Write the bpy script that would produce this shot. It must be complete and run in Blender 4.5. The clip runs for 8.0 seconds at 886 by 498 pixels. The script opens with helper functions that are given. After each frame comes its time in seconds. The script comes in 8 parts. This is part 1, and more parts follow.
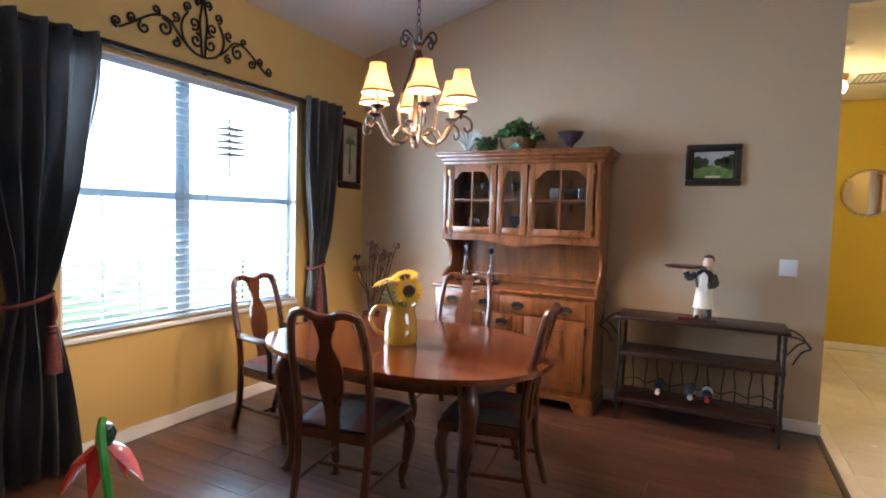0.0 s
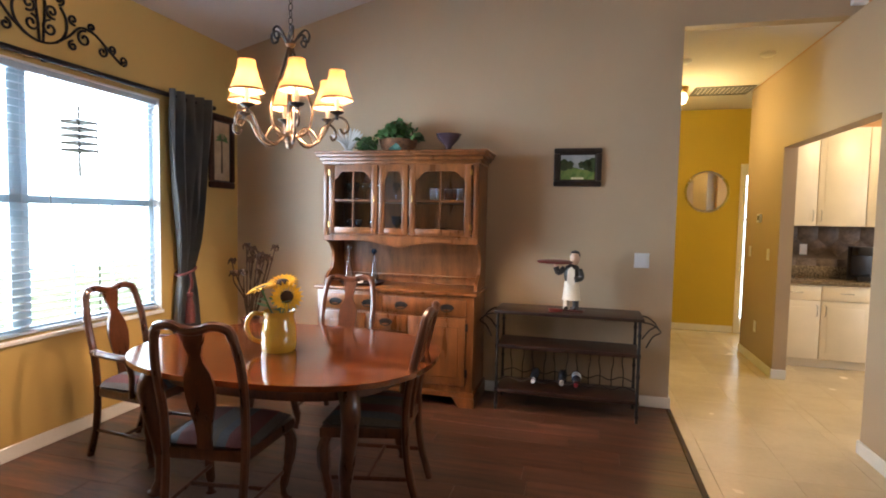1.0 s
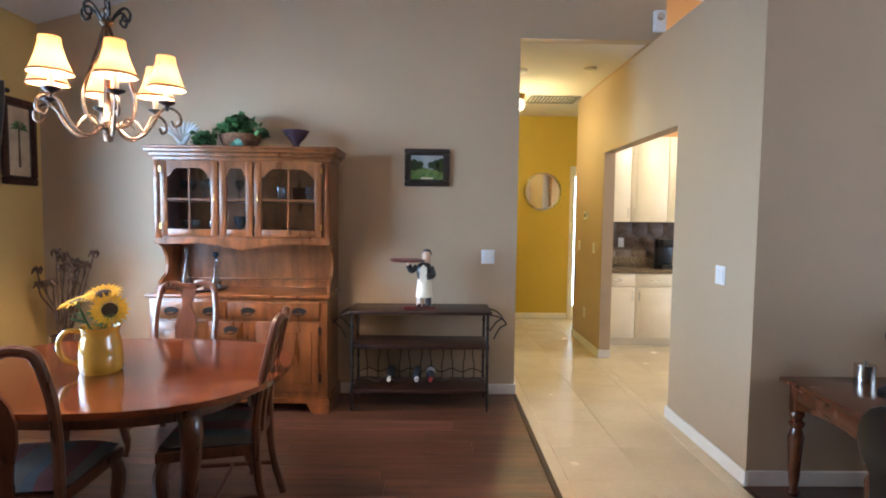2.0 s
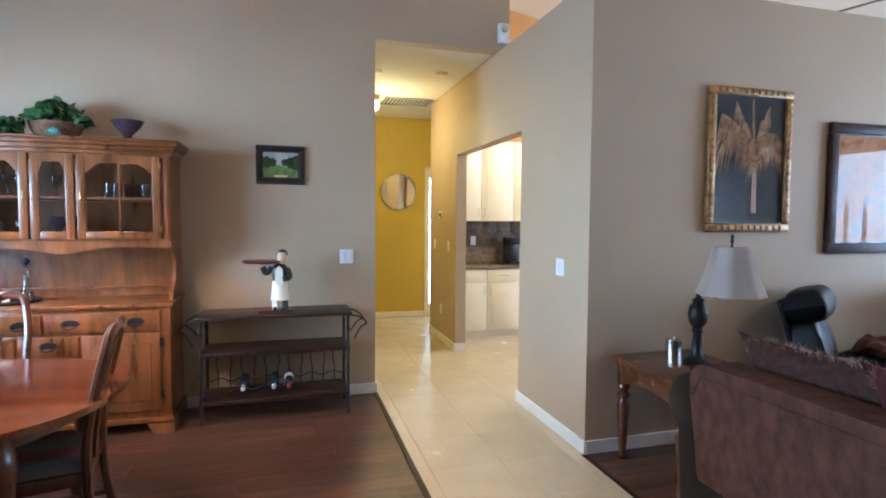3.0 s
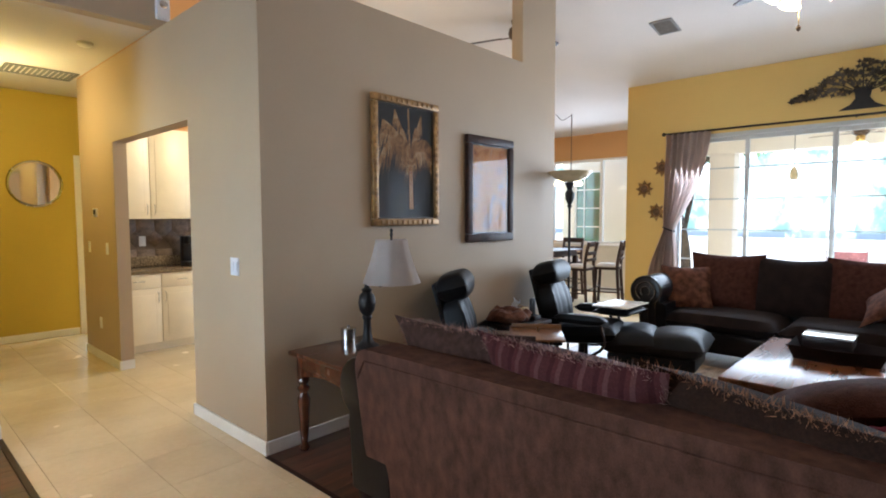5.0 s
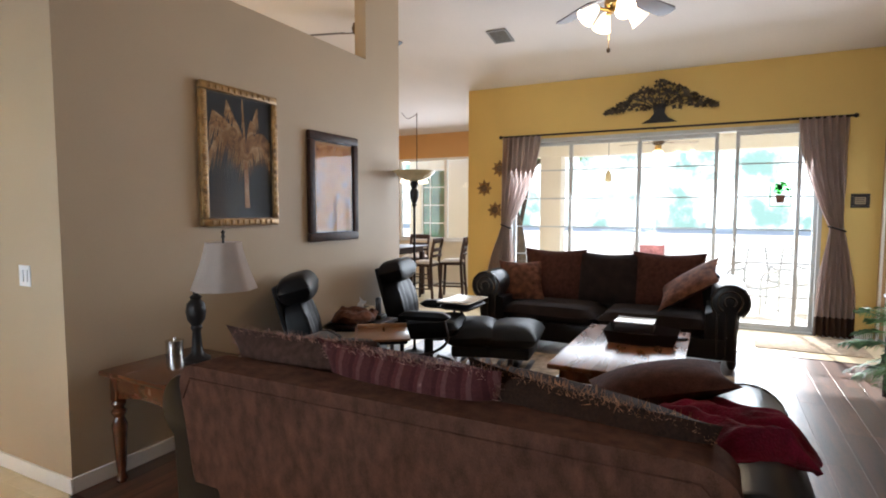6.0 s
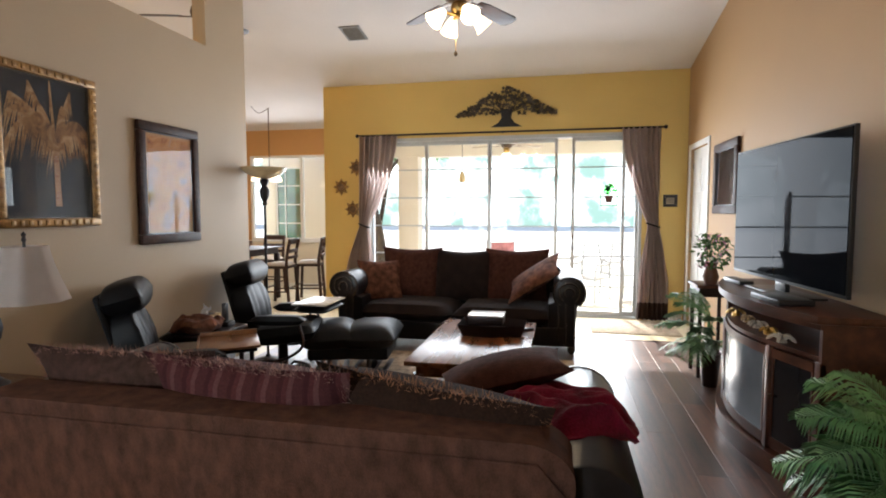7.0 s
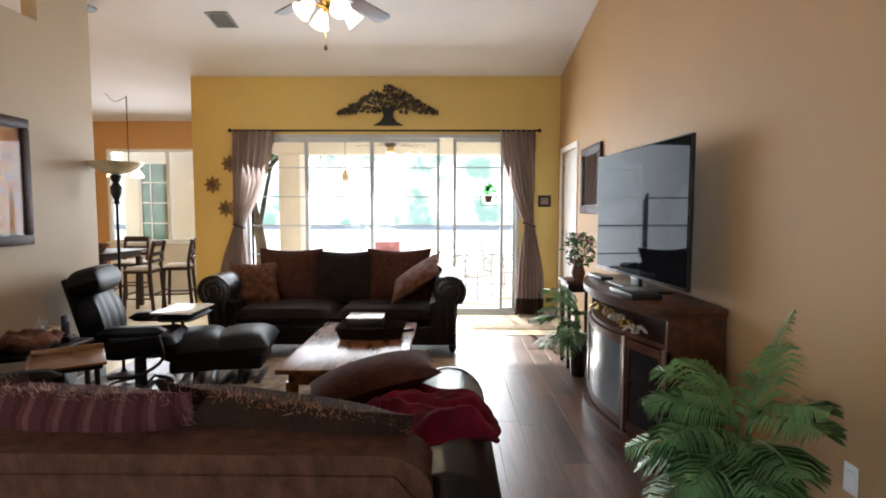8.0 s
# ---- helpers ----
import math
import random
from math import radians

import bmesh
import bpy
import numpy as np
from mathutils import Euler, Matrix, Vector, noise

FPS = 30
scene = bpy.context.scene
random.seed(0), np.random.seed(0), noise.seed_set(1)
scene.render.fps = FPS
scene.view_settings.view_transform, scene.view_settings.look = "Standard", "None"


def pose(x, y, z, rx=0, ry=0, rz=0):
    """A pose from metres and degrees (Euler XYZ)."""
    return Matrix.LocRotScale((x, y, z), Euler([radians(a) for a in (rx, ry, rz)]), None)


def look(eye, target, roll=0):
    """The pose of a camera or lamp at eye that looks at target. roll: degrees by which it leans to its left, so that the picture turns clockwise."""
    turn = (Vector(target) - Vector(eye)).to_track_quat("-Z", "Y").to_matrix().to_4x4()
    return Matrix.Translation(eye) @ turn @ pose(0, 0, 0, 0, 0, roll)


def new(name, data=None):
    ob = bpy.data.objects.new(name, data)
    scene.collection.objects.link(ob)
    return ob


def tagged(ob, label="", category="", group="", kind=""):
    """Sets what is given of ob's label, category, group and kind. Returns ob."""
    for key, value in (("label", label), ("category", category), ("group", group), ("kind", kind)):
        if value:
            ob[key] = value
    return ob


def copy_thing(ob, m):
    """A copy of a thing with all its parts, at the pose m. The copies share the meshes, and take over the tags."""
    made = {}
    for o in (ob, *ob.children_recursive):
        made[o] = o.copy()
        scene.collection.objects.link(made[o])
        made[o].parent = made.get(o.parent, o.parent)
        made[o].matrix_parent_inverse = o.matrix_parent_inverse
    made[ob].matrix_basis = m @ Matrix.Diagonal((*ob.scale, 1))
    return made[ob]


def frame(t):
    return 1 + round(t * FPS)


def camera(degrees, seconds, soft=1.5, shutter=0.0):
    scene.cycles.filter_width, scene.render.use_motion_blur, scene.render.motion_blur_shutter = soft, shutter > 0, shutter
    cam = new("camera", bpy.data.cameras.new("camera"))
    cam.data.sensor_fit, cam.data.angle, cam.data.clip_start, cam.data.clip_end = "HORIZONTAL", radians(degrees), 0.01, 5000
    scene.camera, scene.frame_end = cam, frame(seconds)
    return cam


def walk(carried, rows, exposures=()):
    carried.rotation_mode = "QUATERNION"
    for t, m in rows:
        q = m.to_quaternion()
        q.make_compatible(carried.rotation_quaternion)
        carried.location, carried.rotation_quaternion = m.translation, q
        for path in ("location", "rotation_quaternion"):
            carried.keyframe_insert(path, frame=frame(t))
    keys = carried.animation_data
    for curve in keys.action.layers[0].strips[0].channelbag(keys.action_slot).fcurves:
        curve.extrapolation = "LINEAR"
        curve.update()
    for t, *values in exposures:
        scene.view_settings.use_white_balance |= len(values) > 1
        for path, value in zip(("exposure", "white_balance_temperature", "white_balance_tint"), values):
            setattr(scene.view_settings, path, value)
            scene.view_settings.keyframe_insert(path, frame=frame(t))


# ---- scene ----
cam = camera(79.0, 8.0, soft=1.9)
PATH = [
    (0, (0.258, -0.224, 1.498), (-0.639, 1.56, 1.378), 1.7),
    (0.5, (0.304, -0.222, 1.54), (-0.439, 1.63, 1.41), 1.2),
    (1, (0.306, -0.218, 1.529), (-0.204, 1.712, 1.407), 1.1),
    (1.5, (0.313, -0.196, 1.543), (0.071, 1.786, 1.419), 0.9),
    (3, (0.282, -0.214, 1.522), (0.834, 1.705, 1.411), 0.4),
    (3.5, (0.312, -0.228, 1.498), (1.117, 1.6, 1.396), 0.3),
    (4, (0.359, -0.251, 1.494), (1.405, 1.45, 1.389), 0.0),
    (4.5, (0.394, -0.275, 1.503), (1.659, 1.27, 1.391), -0.2),
    (6, (0.491, -0.295, 1.561), (2.271, 0.607, 1.419), 0.1),
    (6.5, (0.511, -0.317, 1.559), (2.393, 0.345, 1.416), -0.0),
    (7, (0.539, -0.335, 1.552), (2.488, 0.087, 1.41), -0.0),
    (7.5, (0.566, -0.385, 1.564), (2.55, -0.186, 1.419), 0.0),
    (8, (0.62, -0.435, 1.562), (2.615, -0.414, 1.416), 0.1),
]
walk(cam, [(t, look(eye, target, roll)) for t, eye, target, roll in PATH],
     exposures=[(0.0, 1.18, 5700, 15), (0.5, 1.08, 6200, 17), (1.0, 1.12, 6300, 17), (1.5, 1.24, 5800, 15), (3.0, 1.52, 4850, 9), (4.5, 1.34, 5250, 9), (6.0, 1.1, 6200, 13), (8.0, 1.1, 6500, 13)])

# ---- world, sun and large lights ----
world = bpy.data.worlds.new("daylight")
scene.world = world
world.use_nodes = True
wn = world.node_tree.nodes
sky = wn.new("ShaderNodeTexSky")
sky.sky_type, sky.sun_disc = "NISHITA", False
sky.sun_elevation, sky.sun_rotation = radians(23.5), radians(80)
wn["Background"].inputs["Strength"].default_value = 0.15
world.node_tree.links.new(sky.outputs[0], wn["Background"].inputs["Color"])

sun = new("sun", bpy.data.lights.new("sun", "SUN"))
sun.data.energy, sun.data.angle, sun.data.color = 5.0, radians(0.6), (1.0, 0.95, 0.86)
sun.matrix_world = look((40, 7.5, 17.7), (0, 0, 0))


def window_light(name, at, toward, width, height, watts, colour=(0.83, 0.92, 1.0)):
    lamp = bpy.data.lights.new(name, "AREA")
    lamp.shape, lamp.size, lamp.size_y, lamp.energy, lamp.color = "RECTANGLE", width, height, watts, colour
    ob = new(name, lamp)
    ob.matrix_world = look(at, toward)
    return ob


def bulb_light(name, at, watts, colour, radius=0.04):
    lamp = bpy.data.lights.new(name, "POINT")
    lamp.energy, lamp.color, lamp.shadow_soft_size = watts, colour, radius
    ob = new(name, lamp)
    ob.location = at
    return ob


window_light("sky_light_dining_window", (-3.34, 2.45, 1.58), (0, 2.45, 1.1), 1.9, 1.6, 112, (0.76, 0.90, 1.0))
window_light("sky_light_sliding_door", (8.82, 0.6, 1.4), (5.0, 0.6, -0.5), 3.9, 2.5, 140)
window_light("sky_light_nook_window", (10.36, 4.75, 1.8), (7, 4.75, 1.3), 2.0, 1.5, 38)

# ---- materials ----
def mat(name, colour, rough=0.6, metal=0.0, vary=0.08, scale=6.0, bump=0.15, grain=90.0, second=None, per_object=0.0,
        coat=0.0, stretch=(1, 1, 1), spec=0.5, sheen=0.0):
    """A surface of one colour, with stains at a large scale and a fine grain that also gives relief."""
    m = bpy.data.materials.new(name)
    m.use_nodes = True
    n, l = m.node_tree.nodes, m.node_tree.links
    b = n["Principled BSDF"]
    tc = n.new("ShaderNodeTexCoord")
    mp = n.new("ShaderNodeMapping")
    mp.inputs["Scale"].default_value = stretch
    l.new(tc.outputs["Object"], mp.inputs["Vector"])
    big, fine = n.new("ShaderNodeTexNoise"), n.new("ShaderNodeTexNoise")
    big.inputs["Scale"].default_value, big.inputs["Detail"].default_value = scale, 4
    fine.inputs["Scale"].default_value, fine.inputs["Detail"].default_value = grain, 3
    l.new(mp.outputs[0], big.inputs["Vector"])
    l.new(mp.outputs[0], fine.inputs["Vector"])
    ramp = n.new("ShaderNodeValToRGB")
    dark = [c * (1 - 2.2 * vary) for c in colour]
    light = [min(1, c * (1 + 1.6 * vary)) for c in (second or colour)]
    ramp.color_ramp.elements[0].color, ramp.color_ramp.elements[1].color = (*dark, 1), (*light, 1)
    ramp.color_ramp.elements[0].position, ramp.color_ramp.elements[1].position = 0.3, 0.7
    add = n.new("ShaderNodeMix")
    add.inputs["Factor"].default_value = 0.3
    l.new(big.outputs[0], add.inputs["A"])
    l.new(fine.outputs[0], add.inputs["B"])
    l.new(add.outputs[0], ramp.inputs[0])
    col = ramp.outputs[0]
    if per_object:
        info, hsv, mr = n.new("ShaderNodeObjectInfo"), n.new("ShaderNodeHueSaturation"), n.new("ShaderNodeMapRange")
        mr.inputs["To Min"].default_value, mr.inputs["To Max"].default_value = 1 - per_object, 1 + per_object
        l.new(info.outputs["Random"], mr.inputs["Value"])
        l.new(mr.outputs[0], hsv.inputs["Value"])
        l.new(col, hsv.inputs["Color"])
        col = hsv.outputs[0]
        off = n.new("ShaderNodeVectorMath")
        off.operation = "SCALE"
        off.inputs["Scale"].default_value = 37.0
        cmb = n.new("ShaderNodeCombineXYZ")
        for k in range(3):
            l.new(info.outputs["Random"], cmb.inputs[k])
        l.new(cmb.outputs[0], off.inputs[0])
        l.new(off.outputs[0], mp.inputs["Location"])
    l.new(col, b.inputs["Base Color"])
    b.inputs["Metallic"].default_value = metal
    b.inputs["Specular IOR Level"].default_value = spec
    b.inputs["Coat Weight"].default_value = coat
    b.inputs["Coat Roughness"].default_value = 0.12
    b.inputs["Sheen Weight"].default_value = sheen
    rr = n.new("ShaderNodeMapRange")
    rr.inputs["To Min"].default_value, rr.inputs["To Max"].default_value = max(0.02, rough - 0.08), min(1, rough + 0.08)
    l.new(big.outputs[0], rr.inputs["Value"])
    l.new(rr.outputs[0], b.inputs["Roughness"])
    if bump:
        bp = n.new("ShaderNodeBump")
        bp.inputs["Strength"].default_value, bp.inputs["Distance"].default_value = bump, 0.004
        l.new(fine.outputs[0], bp.inputs["Height"])
        l.new(bp.outputs[0], b.inputs["Normal"])
    return m


def glowing(name, colour, strength, base=(0.9, 0.85, 0.75)):
    m = bpy.data.materials.new(name)
    m.use_nodes = True
    b = m.node_tree.nodes["Principled BSDF"]
    b.inputs["Base Color"].default_value = (*base, 1)
    b.inputs["Emission Color"].default_value, b.inputs["Emission Strength"].default_value = (*colour, 1), strength
    return m


def clear_glass(name, tint=(1, 1, 1), rough=0.0, gloss=0.8):
    """A thin pane: mostly see-through, with a mirror-like sheen at a slant."""
    m = bpy.data.materials.new(name)
    m.use_nodes = True
    n, l = m.node_tree.nodes, m.node_tree.links
    n.remove(n["Principled BSDF"])
    tr, gl, fr, mx, pw, ad = (n.new("ShaderNode" + k) for k in ("BsdfTransparent", "BsdfGlossy", "LayerWeight", "MixShader", "Math", "Math"))
    tr.inputs[0].default_value, gl.inputs["Roughness"].default_value = (*tint, 1), rough
    fr.inputs["Blend"].default_value = 0.5
    pw.operation, pw.inputs[1].default_value = "POWER", 5.0
    ad.operation, ad.inputs[1].default_value, ad.inputs[2].default_value = "MULTIPLY_ADD", gloss, 0.03 * gloss
    l.new(fr.outputs["Facing"], pw.inputs[0])
    l.new(pw.outputs[0], ad.inputs[0])
    l.new(ad.outputs[0], mx.inputs[0])
    l.new(tr.outputs[0], mx.inputs[1])
    l.new(gl.outputs[0], mx.inputs[2])
    l.new(mx.outputs[0], n["Material Output"].inputs[0])
    return m


def see_through(m, share, colour):
    """Lets part of the light pass through a thin cloth, slat or leaf."""
    n, l = m.node_tree.nodes, m.node_tree.links
    tl, mx = n.new("ShaderNodeBsdfTranslucent"), n.new("ShaderNodeMixShader")
    tl.inputs[0].default_value, mx.inputs[0].default_value = (*colour, 1), share
    l.new(n["Principled BSDF"].outputs[0], mx.inputs[1])
    l.new(tl.outputs[0], mx.inputs[2])
    l.new(mx.outputs[0], n["Material Output"].inputs[0])
    return m


def striped(name, bands, axis, width, rough=0.85, bump=0.3):
    """Woven cloth in bands of colour, which repeat along one axis."""
    m = mat(name, bands[0], rough, bump=bump, grain=300)
    n, l = m.node_tree.nodes, m.node_tree.links
    b = n["Principled BSDF"]
    tc, sep, dv, fr, ramp = (n.new("ShaderNode" + k) for k in ("TexCoord", "SeparateXYZ", "Math", "Math", "ValToRGB"))
    dv.operation, fr.operation = "DIVIDE", "FRACT"
    dv.inputs[1].default_value = width
    l.new(tc.outputs["Object"], sep.inputs[0])
    l.new(sep.outputs[axis], dv.inputs[0])
    l.new(dv.outputs[0], fr.inputs[0])
    l.new(fr.outputs[0], ramp.inputs[0])
    cr = ramp.color_ramp
    cr.interpolation = "CONSTANT"
    for i, c in enumerate(bands):
        e = cr.elements[i] if i < 2 else cr.elements.new(0.5)
        e.position, e.color = i / len(bands), (*c, 1)
    mul = n.new("ShaderNodeMix")
    mul.data_type, mul.blend_type = "RGBA", "MULTIPLY"
    mul.inputs["Factor"].default_value = 0.6
    wv = n.new("ShaderNodeTexNoise")
    wv.inputs["Scale"].default_value = 130
    l.new(tc.outputs["Object"], wv.inputs["Vector"])
    l.new(ramp.outputs[0], mul.inputs["A"])
    l.new(wv.outputs[0], mul.inputs["B"])
    l.new(mul.outputs["Result"], b.inputs["Base Color"])
    return m


def painted(name, colours, scale=5.0, rough=0.5, distort=1.5, stretch=(1, 1, 1)):
    """A picture's loose colour fields: noise through a many-coloured ramp."""
    m = bpy.data.materials.new(name)
    m.use_nodes = True
    n, l = m.node_tree.nodes, m.node_tree.links
    tc, mp, nz, ramp = (n.new("ShaderNode" + k) for k in ("TexCoord", "Mapping", "TexNoise", "ValToRGB"))
    mp.inputs["Scale"].default_value = stretch
    nz.inputs["Scale"].default_value, nz.inputs["Detail"].default_value, nz.inputs["Distortion"].default_value = scale, 5, distort
    l.new(tc.outputs["Object"], mp.inputs[0])
    l.new(mp.outputs[0], nz.inputs["Vector"])
    l.new(nz.outputs[0], ramp.inputs[0])
    cr = ramp.color_ramp
    for i, c in enumerate(colours):
        e = cr.elements[i] if i < 2 else cr.elements.new(0.5)
        e.position, e.color = 0.3 + 0.4 * i / max(1, len(colours) - 1), (*c, 1)
    b = n["Principled BSDF"]
    l.new(ramp.outputs[0], b.inputs["Base Color"])
    b.inputs["Roughness"].default_value = rough
    return m


M = {
    "gold_wall": mat("gold_wall", (0.53, 0.362, 0.118), 0.7, vary=0.03, scale=1.2, bump=0.12, grain=160),
    "hall_wall": mat("hall_wall", (0.58, 0.43, 0.045), 0.65, vary=0.03, scale=1.2, bump=0.12, grain=160),
    "greige_wall": mat("greige_wall", (0.46, 0.355, 0.24), 0.6, vary=0.03, scale=1.2, bump=0.12, grain=160),
    "tan_wall": mat("tan_wall", (0.43, 0.268, 0.13), 0.65, vary=0.03, scale=1.2, bump=0.12, grain=160),
    "orange_wall": mat("orange_wall", (0.55, 0.30, 0.11), 0.65, vary=0.03, scale=1.2, bump=0.12, grain=160),
    "yellow_wall": mat("yellow_wall", (0.70, 0.50, 0.16), 0.65, vary=0.03, scale=1.2, bump=0.12, grain=160),
    "outside_wall": mat("outside_wall", (0.80, 0.74, 0.63), 0.8, vary=0.04, scale=1.5, bump=0.3, grain=60),
    "ceiling": mat("ceiling_paint", (0.64, 0.60, 0.585), 0.9, vary=0.03, scale=1.0, bump=0.35, grain=55),
    "white": mat("white_paint", (0.80, 0.79, 0.76), 0.35, vary=0.03, scale=4, bump=0.03),
    "cream": mat("cream_cabinet_paint", (0.82, 0.71, 0.50), 0.35, vary=0.03, scale=4, bump=0.03),
    "plank": mat("wood_plank", (0.038, 0.0142, 0.0083), 0.36, vary=0.4, scale=6, bump=0.15, grain=60, second=(0.108, 0.045, 0.027), coat=0.1,
                 per_object=0.36, stretch=(0.22, 2.8, 1), spec=1.0),
    "floor_base": mat("floor_joint", (0.035, 0.02, 0.014), 0.8),
    "tile": mat("floor_tile", (0.68, 0.56, 0.37), 0.24, vary=0.025, scale=3, bump=0.03, grain=30, per_object=0.03, second=(0.72, 0.61, 0.42)),
    "grout": mat("grout", (0.62, 0.51, 0.35), 0.9),
    "table_wood": mat("polished_table_wood", (0.068, 0.0145, 0.0045), 0.10, vary=0.25, scale=4, bump=0.03, grain=50, second=(0.135, 0.034, 0.010), spec=0.35,
                      stretch=(0.4, 2.5, 2), coat=0.6),
    "chair_wood": mat("chair_wood", (0.048, 0.0135, 0.005), 0.3, vary=0.18, scale=9, bump=0.05, second=(0.088, 0.028, 0.0105), stretch=(2, 2, 0.5), coat=0.3),
    "hutch_wood": mat("hutch_wood", (0.112, 0.037, 0.0105), 0.3, vary=0.2, scale=6, bump=0.06, second=(0.20, 0.072, 0.021), stretch=(2.5, 2.5, 0.4), coat=0.25),
    "dark_wood": mat("dark_brown_wood", (0.011, 0.0042, 0.0032), 0.42, vary=0.2, scale=7, bump=0.05, second=(0.022, 0.008, 0.0055), stretch=(0.4, 2, 2), coat=0.08),
    "cherry": mat("cherry_wood", (0.066, 0.0175, 0.007), 0.25, vary=0.18, scale=6, bump=0.05, second=(0.11, 0.034, 0.013), stretch=(0.5, 2, 2), coat=0.3),
    "coffee_wood": mat("coffee_table_wood", (0.13, 0.042, 0.013), 0.28, vary=0.2, scale=5, bump=0.02, second=(0.21, 0.075, 0.024), stretch=(0.4, 2, 2), coat=0.05, spec=0.3),
    "stand_wood": mat("tv_stand_wood", (0.046, 0.014, 0.0075), 0.40, vary=0.2, scale=7, bump=0.05, second=(0.092, 0.032, 0.016), stretch=(0.5, 2, 2), coat=0.08, spec=0.35),
    "bar_wood": mat("bar_stool_wood", (0.038, 0.0135, 0.0075), 0.6, vary=0.2, scale=8),
    "black_leather": mat("black_leather", (0.006, 0.006, 0.007), 0.46, vary=0.2, scale=10, bump=0.08, grain=90, spec=0.22),
    "brown_leather": mat("dark_brown_leather", (0.010, 0.0078, 0.0078), 0.32, vary=0.2, scale=10, bump=0.10, grain=90, spec=0.28),
    "sofa_cloth": mat("brown_chenille", (0.060, 0.0255, 0.017), 0.95, vary=0.10, scale=22, bump=1.0, grain=230, second=(0.108, 0.050, 0.034), stretch=(1, 1, 0.5), sheen=0.0, spec=0.15),
    "olive_cloth": mat("olive_chenille", (0.040, 0.034, 0.026), 0.85, vary=0.2, scale=9, bump=0.7, grain=140, sheen=0.05),
    "dark_cloth": mat("dark_seat_cloth", (0.020, 0.012, 0.010), 0.9, vary=0.2, scale=9, bump=0.6, grain=140, sheen=0.05),
    "rust_cloth": mat("rust_pillow_cloth", (0.075, 0.025, 0.015), 0.9, vary=0.35, scale=14, bump=0.6, grain=140, second=(0.13, 0.05, 0.028), sheen=0.05),
    "plum_cloth": striped("plum_striped_cloth", [(0.110, 0.030, 0.030), (0.070, 0.019, 0.020), (0.095, 0.027, 0.027), (0.15, 0.065, 0.06), (0.085, 0.024, 0.025)], 1, 0.10),
    "fringe": mat("fringe", (0.20, 0.07, 0.055), 0.95, vary=0.4, scale=40, second=(0.42, 0.25, 0.20)),
    "red_throw": mat("red_throw", (0.135, 0.005, 0.020), 0.95, vary=0.3, scale=8, bump=0.9, grain=110, sheen=0.05),
    "seat_stripe": striped("striped_seat_cloth", [(0.115, 0.10, 0.08), (0.085, 0.095, 0.11), (0.15, 0.04, 0.038), (0.11, 0.095, 0.08), (0.08, 0.095, 0.12)], 0, 0.24),
    "drape_dark": mat("dark_satin_drape", (0.085, 0.092, 0.102), 0.34, vary=0.10, scale=3, bump=0.03, grain=200, spec=0.9, second=(0.12, 0.118, 0.112)),
    "drape_taupe": see_through(mat("taupe_drape", (0.56, 0.46, 0.42), 0.8, vary=0.08, scale=6, bump=0.3, grain=200, sheen=0.2), 0.42, (0.56, 0.46, 0.42)),
    "drape_hem": mat("brown_drape_hem", (0.10, 0.055, 0.035), 0.8, vary=0.1),
    "red_cord": mat("dark_red_cord", (0.12, 0.025, 0.022), 0.8, vary=0.3, scale=60),
    "iron": mat("dark_iron", (0.016, 0.013, 0.012), 0.5, 0.4, vary=0.2, scale=20),
    "bronze": mat("aged_bronze", (0.10, 0.066, 0.042), 0.42, 0.85, vary=0.25, scale=30),
    "brass": mat("brass", (0.55, 0.36, 0.13), 0.3, 1.0, vary=0.15, scale=30),
    "chrome": mat("brushed_nickel", (0.6, 0.58, 0.54), 0.25, 1.0, vary=0.08, scale=30),
    "gilt": mat("gilt_frame", (0.20, 0.10, 0.03), 0.4, 0.4, vary=0.3, scale=18, second=(0.32, 0.18, 0.06)),
    "black_frame": mat("black_frame", (0.022, 0.016, 0.014), 0.35, vary=0.2, scale=20),
    "brown_frame": mat("dark_brown_frame", (0.045, 0.019, 0.012), 0.5, vary=0.3, scale=25, spec=0.2),
    "black_plastic": mat("black_plastic", (0.014, 0.014, 0.015), 0.35, vary=0.1),
    "screen": mat("screen_glass", (0.006, 0.007, 0.009), 0.09, vary=0.02, bump=0, spec=0.022),
    "switch_plate": mat("switch_plate", (0.80, 0.82, 0.86), 0.3, vary=0.02, bump=0),
    "yellow_glaze": mat("yellow_glazed_jug", (0.58, 0.31, 0.035), 0.1, vary=0.05, bump=0.02, coat=0.8),
    "petal": mat("sunflower_petal", (0.85, 0.46, 0.015), 0.7, vary=0.15, scale=20),
    "seed_head": mat("sunflower_centre", (0.04, 0.02, 0.008), 0.9, bump=1.0, grain=250),
    "leaf": mat("green_leaf", (0.035, 0.10, 0.028), 0.5, vary=0.3, scale=12, second=(0.07, 0.17, 0.05)),
    "palm_leaf": mat("palm_leaf", (0.074, 0.21, 0.072), 0.36, vary=0.3, scale=5, second=(0.18, 0.38, 0.15)),
    "dry": mat("dried_stem", (0.09, 0.05, 0.03), 0.9, vary=0.3, scale=25),
    "terracotta": mat("brown_pot", (0.12, 0.045, 0.025), 0.5, vary=0.2),
    "basket": mat("woven_basket", (0.16, 0.075, 0.035), 0.8, vary=0.35, scale=35, bump=0.9),
    "shade_cloth": mat("ivory_shade_cloth", (0.62, 0.53, 0.47), 0.8, vary=0.05, bump=0.3, grain=250),
    "marble": mat("cream_stone_slab", (0.70, 0.62, 0.50), 0.25, vary=0.12, scale=12),
